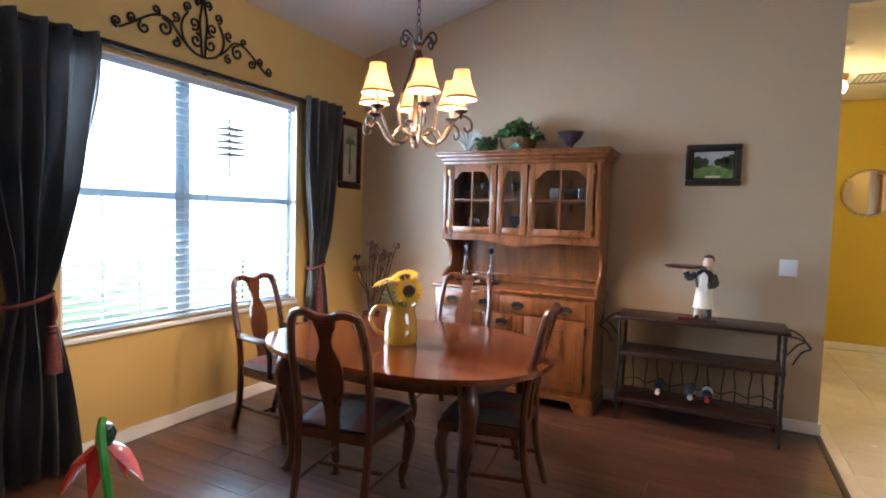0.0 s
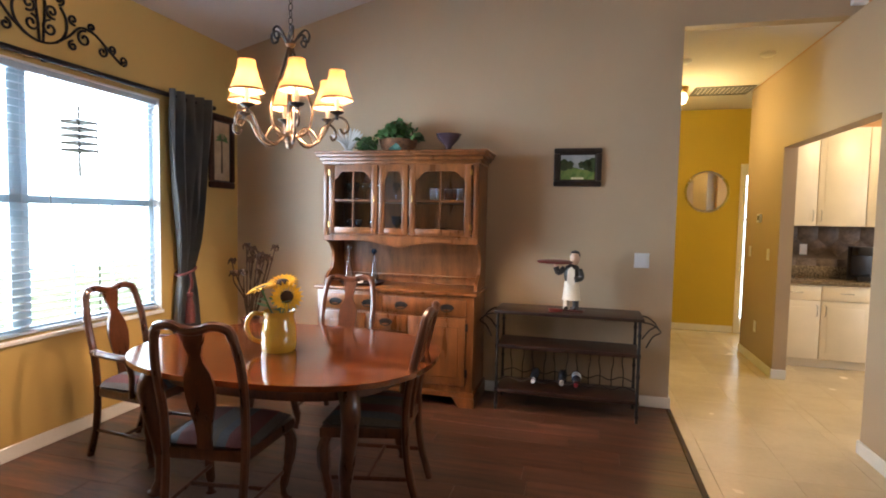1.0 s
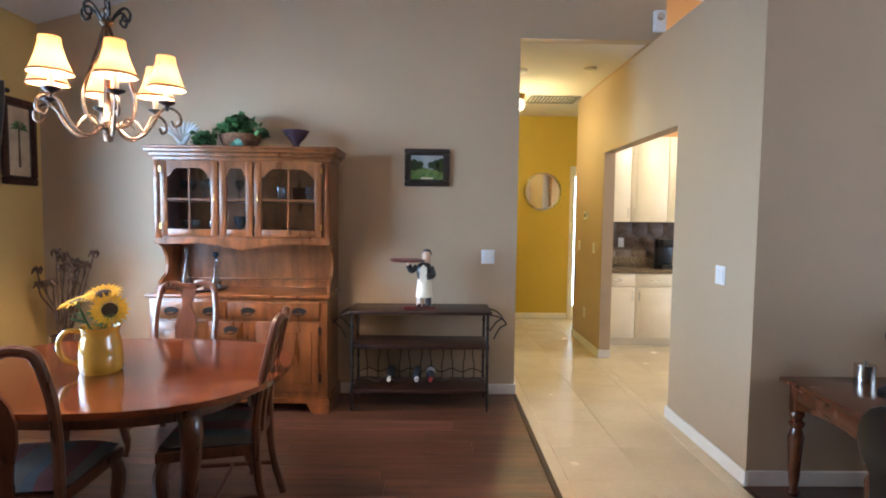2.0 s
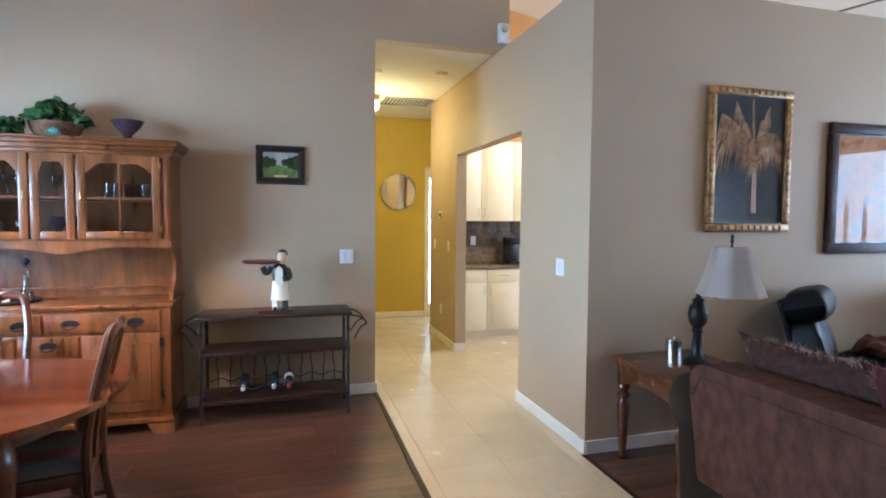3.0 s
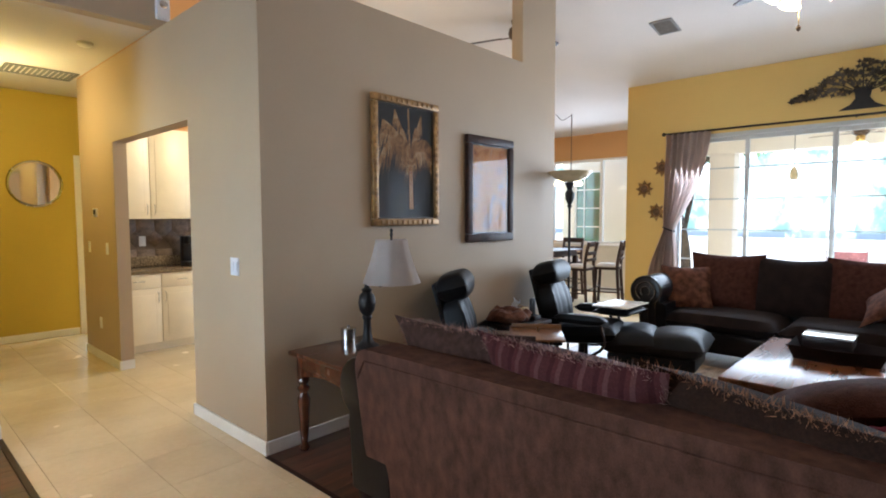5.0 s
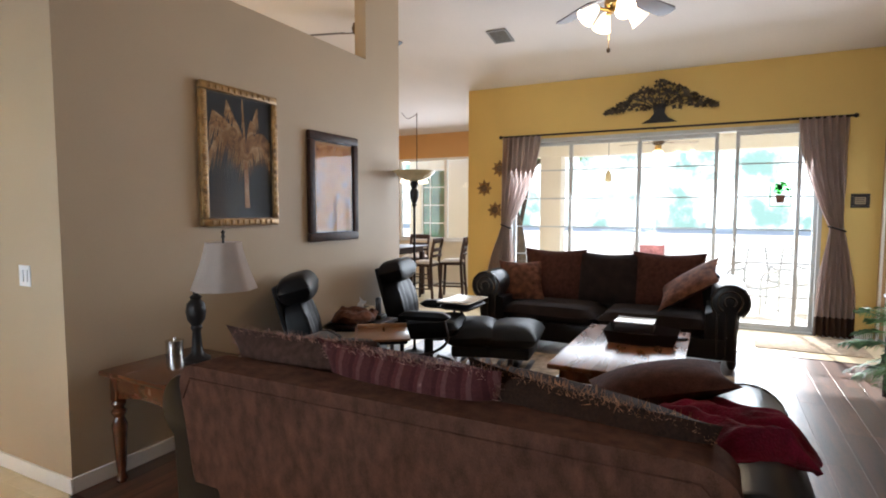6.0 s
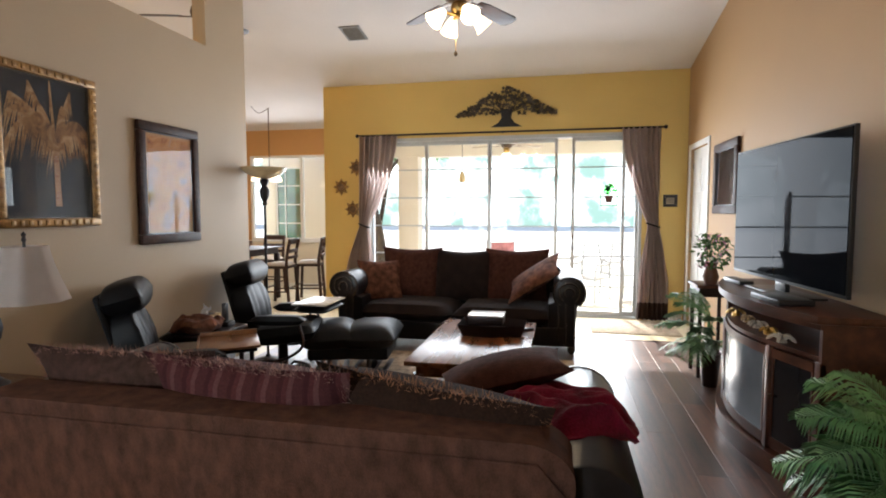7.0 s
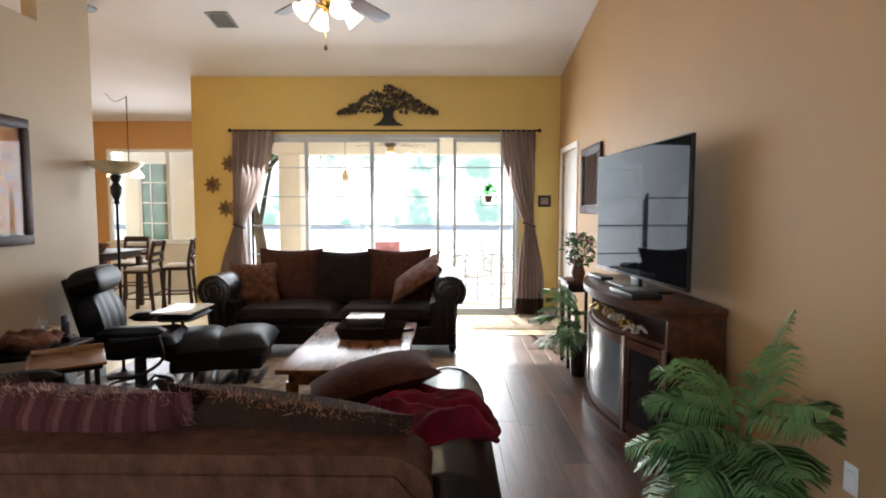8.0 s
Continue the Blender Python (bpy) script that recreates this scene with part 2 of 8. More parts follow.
    "granite": mat("brown_granite", (0.15, 0.11, 0.065), 0.2, vary=0.5, scale=60, second=(0.24, 0.18, 0.11)),
    "backsplash": mat("slate_backsplash_tile", (0.17, 0.115, 0.075), 0.5, vary=0.3, scale=18, per_object=0.3),
    "glass": clear_glass("window_glass"),
    "picture_glass": clear_glass("picture_glass", (1, 1, 1), 0.0, 0.5),
    "cabinet_glass": clear_glass("cabinet_glass", (0.94, 0.96, 0.98), 0.0, 1.6),
    "crystal": clear_glass("crystal_glass", (0.80, 0.86, 0.92), 0.06, 4.0),
    "mirror": mat("mirror_silver", (0.86, 0.87, 0.86), 0.03, 1.0, vary=0.01, bump=0),
    "blind": see_through(mat("blind_slat", (0.52, 0.60, 0.66), 0.5, vary=0.02), 0.12, (0.5, 0.6, 0.66)),
    "frame_alu": mat("white_window_frame", (0.44, 0.57, 0.64), 0.4, vary=0.03),
    "slider_alu": mat("grey_door_frame", (0.50, 0.52, 0.53), 0.4, vary=0.04),
    "grass": mat("lawn", (0.20, 0.28, 0.13), 0.9, vary=0.4, scale=2, bump=0.8),
    "paver": mat("patio_concrete", (0.76, 0.74, 0.70), 0.8, vary=0.08, scale=2),
    "hedge": see_through(mat("hedge_leaf", (0.10, 0.20, 0.10), 0.6, vary=0.3, scale=4, second=(0.20, 0.33, 0.19)), 0.6, (0.34, 0.50, 0.28)),
    "bark": mat("bark", (0.09, 0.065, 0.045), 0.9, vary=0.3, scale=9, bump=0.9),
    "rug": mat("beige_rug", (0.30, 0.20, 0.13), 0.95, vary=0.3, scale=10, bump=0.9, grain=200, second=(0.42, 0.31, 0.21)),
    "doormat": mat("tan_mat", (0.36, 0.27, 0.18), 0.95, vary=0.2, scale=14, bump=0.9, grain=200),
    "pink": mat("pink_cushion", (0.60, 0.26, 0.27), 0.8, vary=0.3, scale=10),
    "paper": mat("white_paper", (0.82, 0.82, 0.82), 0.6, vary=0.02),
    "oatmeal": mat("oatmeal_upholstery", (0.50, 0.43, 0.35), 0.9, vary=0.1, bump=0.6),
    "tan_leather": mat("tan_wood_tray", (0.20, 0.085, 0.032), 0.3, vary=0.15, scale=6, stretch=(0.5, 2, 2), coat=0.3),
}
M["screen"].node_tree.links.remove(M["screen"].node_tree.nodes["Principled BSDF"].inputs["Roughness"].links[0])
M["screen"].node_tree.nodes["Principled BSDF"].inputs["Roughness"].default_value = 0.025
M["screen"].node_tree.nodes["Principled BSDF"].inputs["Specular Tint"].default_value = (0.62, 0.82, 1.0, 1)
for cloth in ("dark_cloth", "rust_cloth", "plum_cloth", "olive_cloth", "red_throw", "fringe"):
    M[cloth].node_tree.nodes["Principled BSDF"].inputs["Specular IOR Level"].default_value = 0.12


# ---- shape helpers ----
def box(bm, x0, x1, y0, y1, z0, z1, bevel=0.0, seg=2):
    vs = [bm.verts.new(p) for p in ((x0, y0, z0), (x1, y0, z0), (x1, y1, z0), (x0, y1, z0), (x0, y0, z1), (x1, y0, z1), (x1, y1, z1), (x0, y1, z1))]
    fs = [bm.faces.new([vs[i] for i in f]) for f in ((3, 2, 1, 0), (4, 5, 6, 7), (0, 1, 5, 4), (1, 2, 6, 5), (2, 3, 7, 6), (3, 0, 4, 7))]
    if bevel:
        es = list({e for f in fs for e in f.edges})
        bmesh.ops.bevel(bm, geom=es, offset=bevel, segments=seg, affect="EDGES", profile=0.5)
    return bm


def boxes(*rows, bevel=0.0):
    bm = bmesh.new()
    for r in rows:
        box(bm, *r, bevel=bevel)
    return bm


def lathe(bm, profile, seg=20, at=(0, 0, 0), sx=1.0, sy=1.0, close=True):
    """Turn a profile of (radius, height) round an upright axis."""
    rings = []
    for r, z in profile:
        rings.append([bm.verts.new((at[0] + sx * r * math.cos(2 * math.pi * i / seg), at[1] + sy * r * math.sin(2 * math.pi * i / seg), at[2] + z)) for i in range(seg)])
    for a, b in zip(rings, rings[1:]):
        for i in range(seg):
            j = (i + 1) % seg
            bm.faces.new((a[i], a[j], b[j], b[i]))
    if close:
        if profile[0][0] > 0.0005:
            bm.faces.new(list(reversed(rings[0])))
        if profile[-1][0] > 0.0005:
            bm.faces.new(rings[-1])
    return bm


def tube(bm, pts, radius, seg=8, flat=1.0):
    """Sweep a ring along points; radius may be a list."""
    pts = [Vector(p) for p in pts]
    n = len(pts)
    rad = radius if isinstance(radius, (list, tuple)) else [radius] * n
    rings, side = [], None
    for i, p in enumerate(pts):
        d = (pts[min(i + 1, n - 1)] - pts[max(i - 1, 0)]).normalized()
        if side is None:
            side = d.cross(Vector((0, 0, 1)) if abs(d.z) < 0.9 else Vector((0, 1, 0))).normalized()
        side = (side - d * side.dot(d)).normalized()
        up = d.cross(side)
        rings.append([bm.verts.new(p + rad[i] * (side * math.cos(2 * math.pi * k / seg) + up * flat * math.sin(2 * math.pi * k / seg))) for k in range(seg)])
    for a, b in zip(rings, rings[1:]):
        for k in range(seg):
            j = (k + 1) % seg
            bm.faces.new((a[k], a[j], b[j], b[k]))
    bm.faces.new(list(reversed(rings[0])))
    bm.faces.new(rings[-1])
    return bm


def smooth_path(pts, n=6):
    """Catmull-Rom through the points."""
    p = [Vector(q) for q in pts]
    p = [2 * p[0] - p[1]] + p + [2 * p[-1] - p[-2]]
    out = []
    for i in range(1, len(p) - 2):
        for k in range(n):
            t = k / n
            out.append(0.5 * (2 * p[i] + (p[i + 1] - p[i - 1]) * t + (2 * p[i - 1] - 5 * p[i] + 4 * p[i + 1] - p[i + 2]) * t * t
                              + (3 * p[i] - p[i - 1] - 3 * p[i + 1] + p[i + 2]) * t ** 3))
    return out + [p[-2]]


def prism(bm, outline, lo, hi, plane="xy", bevel=0.0):
    """Extrude a 2D outline (counter-clockwise) from lo to hi along the third axis."""
    def put(a, b, c):
        return {"xy": (a, b, c), "xz": (a, c, b), "yz": (c, a, b)}[plane]
    lows, highs = [bm.verts.new(put(a, b, lo)) for a, b in outline], [bm.verts.new(put(a, b, hi)) for a, b in outline]
    n = len(outline)
    fs = [bm.faces.new(list(reversed(lows))), bm.faces.new(highs)]
    for i in range(n):
        j = (i + 1) % n
        fs.append(bm.faces.new((lows[i], lows[j], highs[j], highs[i])))
    if bevel:
        bmesh.ops.bevel(bm, geom=[e for f in fs[:2] for e in f.edges], offset=bevel, segments=2, affect="EDGES", profile=0.5)
    bmesh.ops.recalc_face_normals(bm, faces=bm.faces[:])
    return bm


def cushion(bm, size, at=(0, 0, 0), turn=None, puff=2.6, n=12, pinch=0.0):
    """A stuffed cushion: a rounded block that is thickest in the middle; pinch thins its edges to a seam."""
    sx, sy, sz = (s / 2 for s in size)
    first = len(bm.verts)
    r = bmesh.ops.create_grid(bm, x_segments=n, y_segments=n, size=1.0)
    top = r["verts"]
    low = bmesh.ops.duplicate(bm, geom=[*top, *{e for v in top for e in v.link_edges}, *{f for v in top for f in v.link_faces}])
    lowv = [g for g in low["geom"] if isinstance(g, bmesh.types.BMVert)]
    for vs, s in ((top, 1), (lowv, -1)):
        for v in vs:
            x, y = v.co.x, v.co.y
            h = max(0.0, (1 - abs(x) ** puff) * (1 - abs(y) ** puff)) ** 0.5
            corner = 1 + pinch * (abs(x) * abs(y)) ** 2 - 0.0
            v.co = Vector((x * sx * corner * (1 - 0.06 * (1 - abs(y)) * pinch * 4), y * sy * corner * (1 - 0.06 * (1 - abs(x)) * pinch * 4), s * sz * h))
    bmesh.ops.remove_doubles(bm, verts=[*top, *lowv], dist=0.0004)
    bm.verts.ensure_lookup_table()
    m = Matrix.Translation(at) @ (turn or Matrix.Identity(4))
    for v in bm.verts[first:]:
        v.co = m @ v.co
    bmesh.ops.recalc_face_normals(bm, faces=bm.faces[:])
    return bm


def shift(bm, m):
    bmesh.ops.transform(bm, matrix=m, verts=bm.verts[:])
    return bm


def ready(name, bm, material, smooth=True):
    me = bpy.data.meshes.new(name)
    bm.to_mesh(me)
    bm.free()
    for k in material if isinstance(material, (list, tuple)) else (material,):
        me.materials.append(M[k])
    if smooth:
        me.polygons.foreach_set("use_smooth", [True] * len(me.polygons))
        me.set_sharp_from_angle(angle=radians(38))
    return me


def part(name, bm, material, parent, label="", smooth=True):
    ob = new(name, ready(name, bm, material, smooth))
    ob.parent = parent
    return tagged(ob, label) if label else ob


def thing(name, at, label, category, group="", rz=0.0, kind=""):
    ob = new(name)
    ob.empty_display_size = 0.1
    ob.matrix_basis = pose(*at, 0, 0, rz)
    return tagged(ob, label, category, group, kind)


def single(name, bm, material, label, category, group="", kind="", at=None):
    ob = new(name, ready(name, bm, material))
    if at is not None:
        ob.matrix_basis = at
    return tagged(ob, label, category, group, kind)


def structure(name, bm, material, label="", category="wall"):
    return tagged(new(name, ready(name, bm, material, smooth=False)), label, category, "", "structure")


# ---- the large structure ----
W, H, C, P, S, T = -3.02, 4.40, 2.12, 2.815, 8.57, -2.05
RIDGE, NORTH, EAST, HALL_END, LEDGE = 2.53, 6.80, 10.5, 7.9, 3.04


def cz(x):
    """Underside of the vaulted ceiling."""
    return 3.09 + 0.257 * (x - W) if x < RIDGE else 3.49 + 0.17 * (S - x)


def gable(x0, x1, z0, y0, y1):
    pts = [(x0, z0), (x1, z0), (x1, cz(x1))] + ([(RIDGE, cz(RIDGE))] if x0 < RIDGE < x1 else []) + [(x0, cz(x0))]
    return prism(bmesh.new(), pts, y0, y1, "xz")


def add(bm, other):
    me = bpy.data.meshes.new("tmp")
    other.to_mesh(me)
    bm.from_mesh(me)
    other.free()
    bpy.data.meshes.remove(me)
    return bm


structure("ground", boxes((-400, 400, -400, 400, -0.3, -0.16)), "grass", "sunlit lawn round the house", "ground")

# west wall with the dining window
WIN = (1.50, 3.41, 0.73, 2.42)
structure("wall_west", boxes((W - 0.16, W, T - 0.12, WIN[0], -0.1, 3.09), (W - 0.16, W, WIN[1], H + 0.12, -0.1, 3.09),
                             (W - 0.16, W, WIN[0], WIN[1], -0.1, WIN[2]), (W - 0.16, W, WIN[0], WIN[1], WIN[3], 3.09)),
          "gold_wall", "golden yellow painted wall with a wide window")
# dining end wall: greige, with the header over the hall opening
bm = gable(W, 1.0, -0.1, H, H + 0.12)
add(bm, gable(1.0, 2.22, LEDGE, H, H + 0.12))
structure("wall_dining", bm, "greige_wall", "greige painted gable wall behind the china hutch")
# kitchen wall with the wide cased opening
OPEN = (3.875, 5.64, 2.25)
structure("wall_kitchen", boxes((C, C + 0.12, P, OPEN[0], -0.1, LEDGE - 0.004), (C, C + 0.12, OPEN[1], NORTH, -0.1, LEDGE - 0.004),
                                (C, C + 0.12, OPEN[0], OPEN[1], OPEN[2], LEDGE - 0.004)), "greige_wall", "greige wall with an opening to the kitchen")
# living room north wall: plant ledge, then a full-height column
bm = boxes((C + 0.12, 4.95, P, P + 0.13, -0.1, LEDGE))
add(bm, gable(4.95, 5.56, -0.1, P, P + 0.13))
structure("wall_living", bm, "greige_wall", "greige wall with an open plant ledge on top")
structure("wall_hall_top", gable(2.125, 2.22, LEDGE + 0.01, H + 0.125, NORTH), "orange_wall", "orange wall above the hall")
structure("wall_hall_west", boxes((0.88, 1.0, H + 0.122, HALL_END, -0.1, 3.05)), "hall_wall", "deep yellow hall wall")
HD = (2.382, 3.25, 2.24)
structure("wall_hall_end", boxes((0.88, HD[0], HALL_END, HALL_END + 0.12, -0.1, 3.05), (HD[0], HD[1], HALL_END, HALL_END + 0.12, HD[2], 3.05),
                                 (HD[1], 3.4, HALL_END, HALL_END + 0.12, -0.1, 3.05)), "hall_wall", "deep yellow wall at the end of the hall")
structure("wall_hall_east", boxes((3.3, 3.4, NORTH + 0.12, HALL_END - 0.002, -0.1, 3.05)), "hall_wall", "deep yellow hall wall")
structure("wall_north", gable(C + 0.122, EAST + 0.12, -0.1, NORTH, NORTH + 0.118), "orange_wall", "warm orange kitchen wall")
# television wall with a door
TD = (7.48, 8.36, 2.36)
bm = gable(W - 0.16, TD[0], -0.1, T - 0.12, T)
add(bm, gable(TD[1], S + 0.15, -0.1, T - 0.12, T))
add(bm, gable(TD[0], TD[1], TD[2], T - 0.12, T))
structure("wall_television", bm, "tan_wall", "tan painted gable wall behind the television")
# wall with the sliding door
SD = (-1.47, 2.62, 2.66)
structure("wall_sliding_door", boxes((S, S + 0.15, T, SD[0], -0.1, 3.49), (S, S + 0.15, SD[1], 3.335, -0.1, 3.49),
                                     (S, S + 0.15, SD[0], SD[1], SD[2], 3.49)), "yellow_wall", "yellow wall round a wide sliding glass door")
NW = (3.60, 5.85, 0.95, 2.66)
structure("wall_nook", boxes((EAST, EAST + 0.12, 3.2, NW[0], -0.1, cz(EAST)), (EAST, EAST + 0.12, NW[1], NORTH, -0.1, cz(EAST)),
                             (EAST, EAST + 0.12, NW[0], NW[1], NW[3], cz(EAST))),
          "orange_wall", "orange nook wall with a wide window")
structure("wall_nook_lower", boxes((EAST, EAST + 0.12, NW[0], NW[1], -0.1, NW[2])), "outside_wall", "cream wall under the nook window")
structure("wall_nook_south", boxes((S + 0.152, EAST + 0.12, 3.2, 3.333, -0.1, cz(EAST))), "outside_wall", "cream stucco outside wall")
# ceilings
bm = bmesh.new()
prism(bm, [(W - 0.3, cz(W) - 0.26 * 0.28), (RIDGE, cz(RIDGE)), (EAST + 0.4, cz(EAST + 0.4)), (EAST + 0.4, cz(EAST + 0.4) + 0.2), (RIDGE, cz(RIDGE) + 0.2), (W - 0.3, cz(W) + 0.14)],
      T - 0.2, NORTH + 0.2, "xz")
structure("ceiling", bm, "ceiling", "white textured vaulted ceiling", "ceiling")
structure("ceiling_hall", boxes((0.88, C + 0.004, H + 0.122, NORTH + 0.1, 3.052, 3.15), (0.88, 3.4, NORTH + 0.1, HALL_END + 0.12, 3.052, 3.15)), "ceiling", "flat white hall ceiling", "ceiling")
# floor slabs
structure("floor_slab", boxes((W - 0.16, EAST + 0.12, T - 0.12, HALL_END + 0.12, -0.16, -0.03)), "grout", "concrete floor slab", "floor")


def baseboard(name, *rows):
    bm = bmesh.new()
    for r in rows:
        box(bm, *r, 0.002, 0.092, bevel=0.004, seg=1)
    structure(name, bm, "white", "white painted baseboard", "baseboard")


baseboard("baseboard_west", (W, W + 0.016, T, H))
baseboard("baseboard_dining", (W + 0.017, 1.0, H - 0.016, H - 0.0), (1.0, 1.016, H - 0.016, HALL_END))
baseboard("baseboard_kitchen", (C - 0.016, C, P - 0.016, OPEN[0]), (C - 0.016, C, OPEN[1], NORTH), (C - 0.016, C + 0.12, OPEN[1] - 0.016, OPEN[1]),
          (C - 0.016, C + 0.12, OPEN[0], OPEN[0] + 0.016))
baseboard("baseboard_living", (C + 0.001, 5.56, P - 0.016, P), (5.56, 5.576, P - 0.016, P + 0.13))
baseboard("baseboard_hall", (1.017, HD[0] - 0.08, HALL_END - 0.016, HALL_END))
baseboard("baseboard_television", (W + 0.017, TD[0] - 0.08, T, T + 0.016))
baseboard("baseboard_sliding", (S - 0.016, S, T + 0.017, SD[0] - 0.02), (S - 0.016, S, SD[1], 3.335), (S - 0.016, S + 0.15, 3.335, 3.351))
baseboard("baseboard_nook", (EAST - 0.016, EAST, 3.351, NORTH))


# ---- dining window with blind ----
def window_dining():
    y0, y1, z0, z1 = WIN
    win = thing("window_1", (W - 0.1, 0, 0), "wide white double-hung window with a raised view through open blinds", "window", kind="structure")
    mid = (y0 + y1) / 2 - 0.12
    zr = 1.585
    bm = boxes((-0.03, 0.03, y0, y1, z1 - 0.05, z1), (-0.03, 0.03, y0, y1, z0, z0 + 0.05), (-0.03, 0.03, y0, y0 + 0.05, z0 + 0.05, z1 - 0.05),
               (-0.03, 0.03, y1 - 0.05, y1, z0 + 0.05, z1 - 0.05), (-0.03, 0.03, mid - 0.06, mid + 0.06, z0 + 0.05, z1 - 0.05))
    part("window_frame", bm, "frame_alu", win, smooth=False)
    for a, b in ((y0 + 0.05, mid - 0.06), (mid + 0.06, y1 - 0.05)):
        part("meeting_rail", boxes((-0.022, 0.026, a, b, zr - 0.025, zr + 0.025)), "frame_alu", win, smooth=False)
        third = (b - a) / 3
        for k in (1, 2):
            part("muntin", boxes((-0.006, 0.006, a + third * k - 0.008, a + third * k + 0.008, z0 + 0.05, zr - 0.025)), "frame_alu", win, smooth=False)
        part("muntin", boxes((-0.005, 0.005, a, b, 1.13, 1.146)), "frame_alu", win, smooth=False)
        for lo, hi in ((z0 + 0.05, zr - 0.025), (zr + 0.025, z1 - 0.05)):
            g = part("pane", boxes((-0.012, -0.009, a, b, lo, hi)), "glass", win, smooth=False)
            g.visible_shadow = False
    for a, b in ((y0, y0 + 0.012), (y1 - 0.012, y1)):
        part("jamb_lining", boxes((0.031, 0.099, a, b, z0, z1 - 0.012)), "white", win, smooth=False)
    part("head_lining", boxes((0.031, 0.099, y0, y1, z1 - 0.012, z1)), "white", win, smooth=False)
    part("window_sill", boxes((0.03, 0.125, y0 - 0.0, y1, z0 - 0.028, z0 - 0.001), bevel=0.004), "white", win)
    blind = thing("window_blind", (W - 0.045, 0, 0), "white horizontal slat blind with tilted open slats", "blind")
    part("headrail", boxes((-0.025, 0.025, y0 + 0.01, y1 - 0.01, z1 - 0.05, z1 - 0.004), bevel=0.003), "blind", blind)
    slat = ready("slat", shift(boxes((-0.022, 0.022, y0 + 0.02, y1 - 0.02, -0.001, 0.001)), Matrix.Identity(4)), "blind", False)
    for k in range(33):
        ob = new("slat", slat)
        ob.parent = blind
        ob.matrix_basis = pose(0, 0, z1 - 0.08 - k * 0.0485, 0, 3, 0)
    part("bottom_rail", boxes((-0.022, 0.022, y0 + 0.02, y1 - 0.02, z0 + 0.012, z0 + 0.03)), "blind", blind)
    for y in (y0 + 0.25, mid, y1 - 0.25):
        part("cord", tube(bmesh.new(), [(0.0, y, z1 - 0.05), (0.0, y, z0 + 0.02)], 0.0018, 5), "blind", blind)
    part("tilt_wand", tube(bmesh.new(), [(0.03, mid + 0.16, z1 - 0.05), (0.03, mid + 0.16, 1.5)], 0.005, 6), "blind", blind)


window_dining()


# ---- sliding glass door ----
def sliding_door():
    d = thing("door_1", (S + 0.06, 0, 0), "wide four-panel sliding glass door with grey frames and grilles", "sliding door", kind="structure")
    y0, y1, z1 = SD
    part("door_frame", boxes((-0.06, 0.08, y0, y0 + 0.04, 0.0, z1), (-0.06, 0.08, y1 - 0.04, y1, 0.0, z1), (-0.06, 0.08, y0 + 0.04, y1 - 0.04, z1 - 0.05, z1),
                             (-0.06, 0.08, y0 + 0.04, y1 - 0.04, -0.02, 0.02)), "slider_alu", d, smooth=False)
    panels = ((1.66, 2.58, 0.03), (0.685, 1.69, 0.0), (-0.30, 0.72, 0.03), (-1.24, -0.50, -0.02), (-1.43, -1.20, 0.03))
    for a, b, x in panels:
        bm = boxes((x - 0.018, x + 0.018, a, a + 0.045, 0.025, z1 - 0.055), (x - 0.018, x + 0.018, b - 0.045, b, 0.025, z1 - 0.055),
                   (x - 0.018, x + 0.018, a + 0.045, b - 0.045, 0.025, 0.09), (x - 0.018, x + 0.018, a + 0.045, b - 0.045, z1 - 0.11, z1 - 0.055))
        p = part("door_panel", bm, "slider_alu", d, smooth=False)
        for z in (0.45, 0.89, 1.32, 1.75, 2.18):
            part("grille", boxes((x - 0.005, x + 0.005, a + 0.045, b - 0.045, z - 0.009, z + 0.009)), "slider_alu", p, smooth=False)
        g = part("pane", boxes((x - 0.003, x + 0.003, a + 0.045, b - 0.045, 0.09, z1 - 0.11)), "glass", p, smooth=False)
        g.visible_shadow = False
    part("handle", boxes((-0.06, -0.04, -0.53, -0.51, 0.95, 1.2), bevel=0.004), "chrome", d)


sliding_door()


def window_nook():
    y0, y1, z0, z1 = NW
    w = thing("window_2", (EAST + 0.05, 0, 0), "wide nook window with white frame", "window", kind="structure")
    mid = (y0 + y1) / 2
    part("window_frame", boxes((-0.04, 0.04, y0, y1, z1 - 0.05, z1), (-0.04, 0.04, y0, y1, z0, z0 + 0.05), (-0.04, 0.04, y0, y0 + 0.05, z0 + 0.05, z1 - 0.05),
                               (-0.04, 0.04, y1 - 0.05, y1, z0 + 0.05, z1 - 0.05)), "white", w, smooth=False)
    part("mullion", boxes((-0.035, 0.035, mid - 0.03, mid + 0.03, z0 + 0.05, z1 - 0.05)), "white", w, smooth=False)
    for a, b in ((y0 + 0.05, mid - 0.03), (mid + 0.03, y1 - 0.05)):
        g = part("pane", boxes((-0.003, 0.003, a, b, z0 + 0.05, z1 - 0.05)), "glass", w, smooth=False)
        g.visible_shadow = False
    part("window_sill", boxes((-0.12, -0.04, y0 - 0.02, y1 + 0.02, z0 - 0.03, z0), bevel=0.004), "white", w)


window_nook()


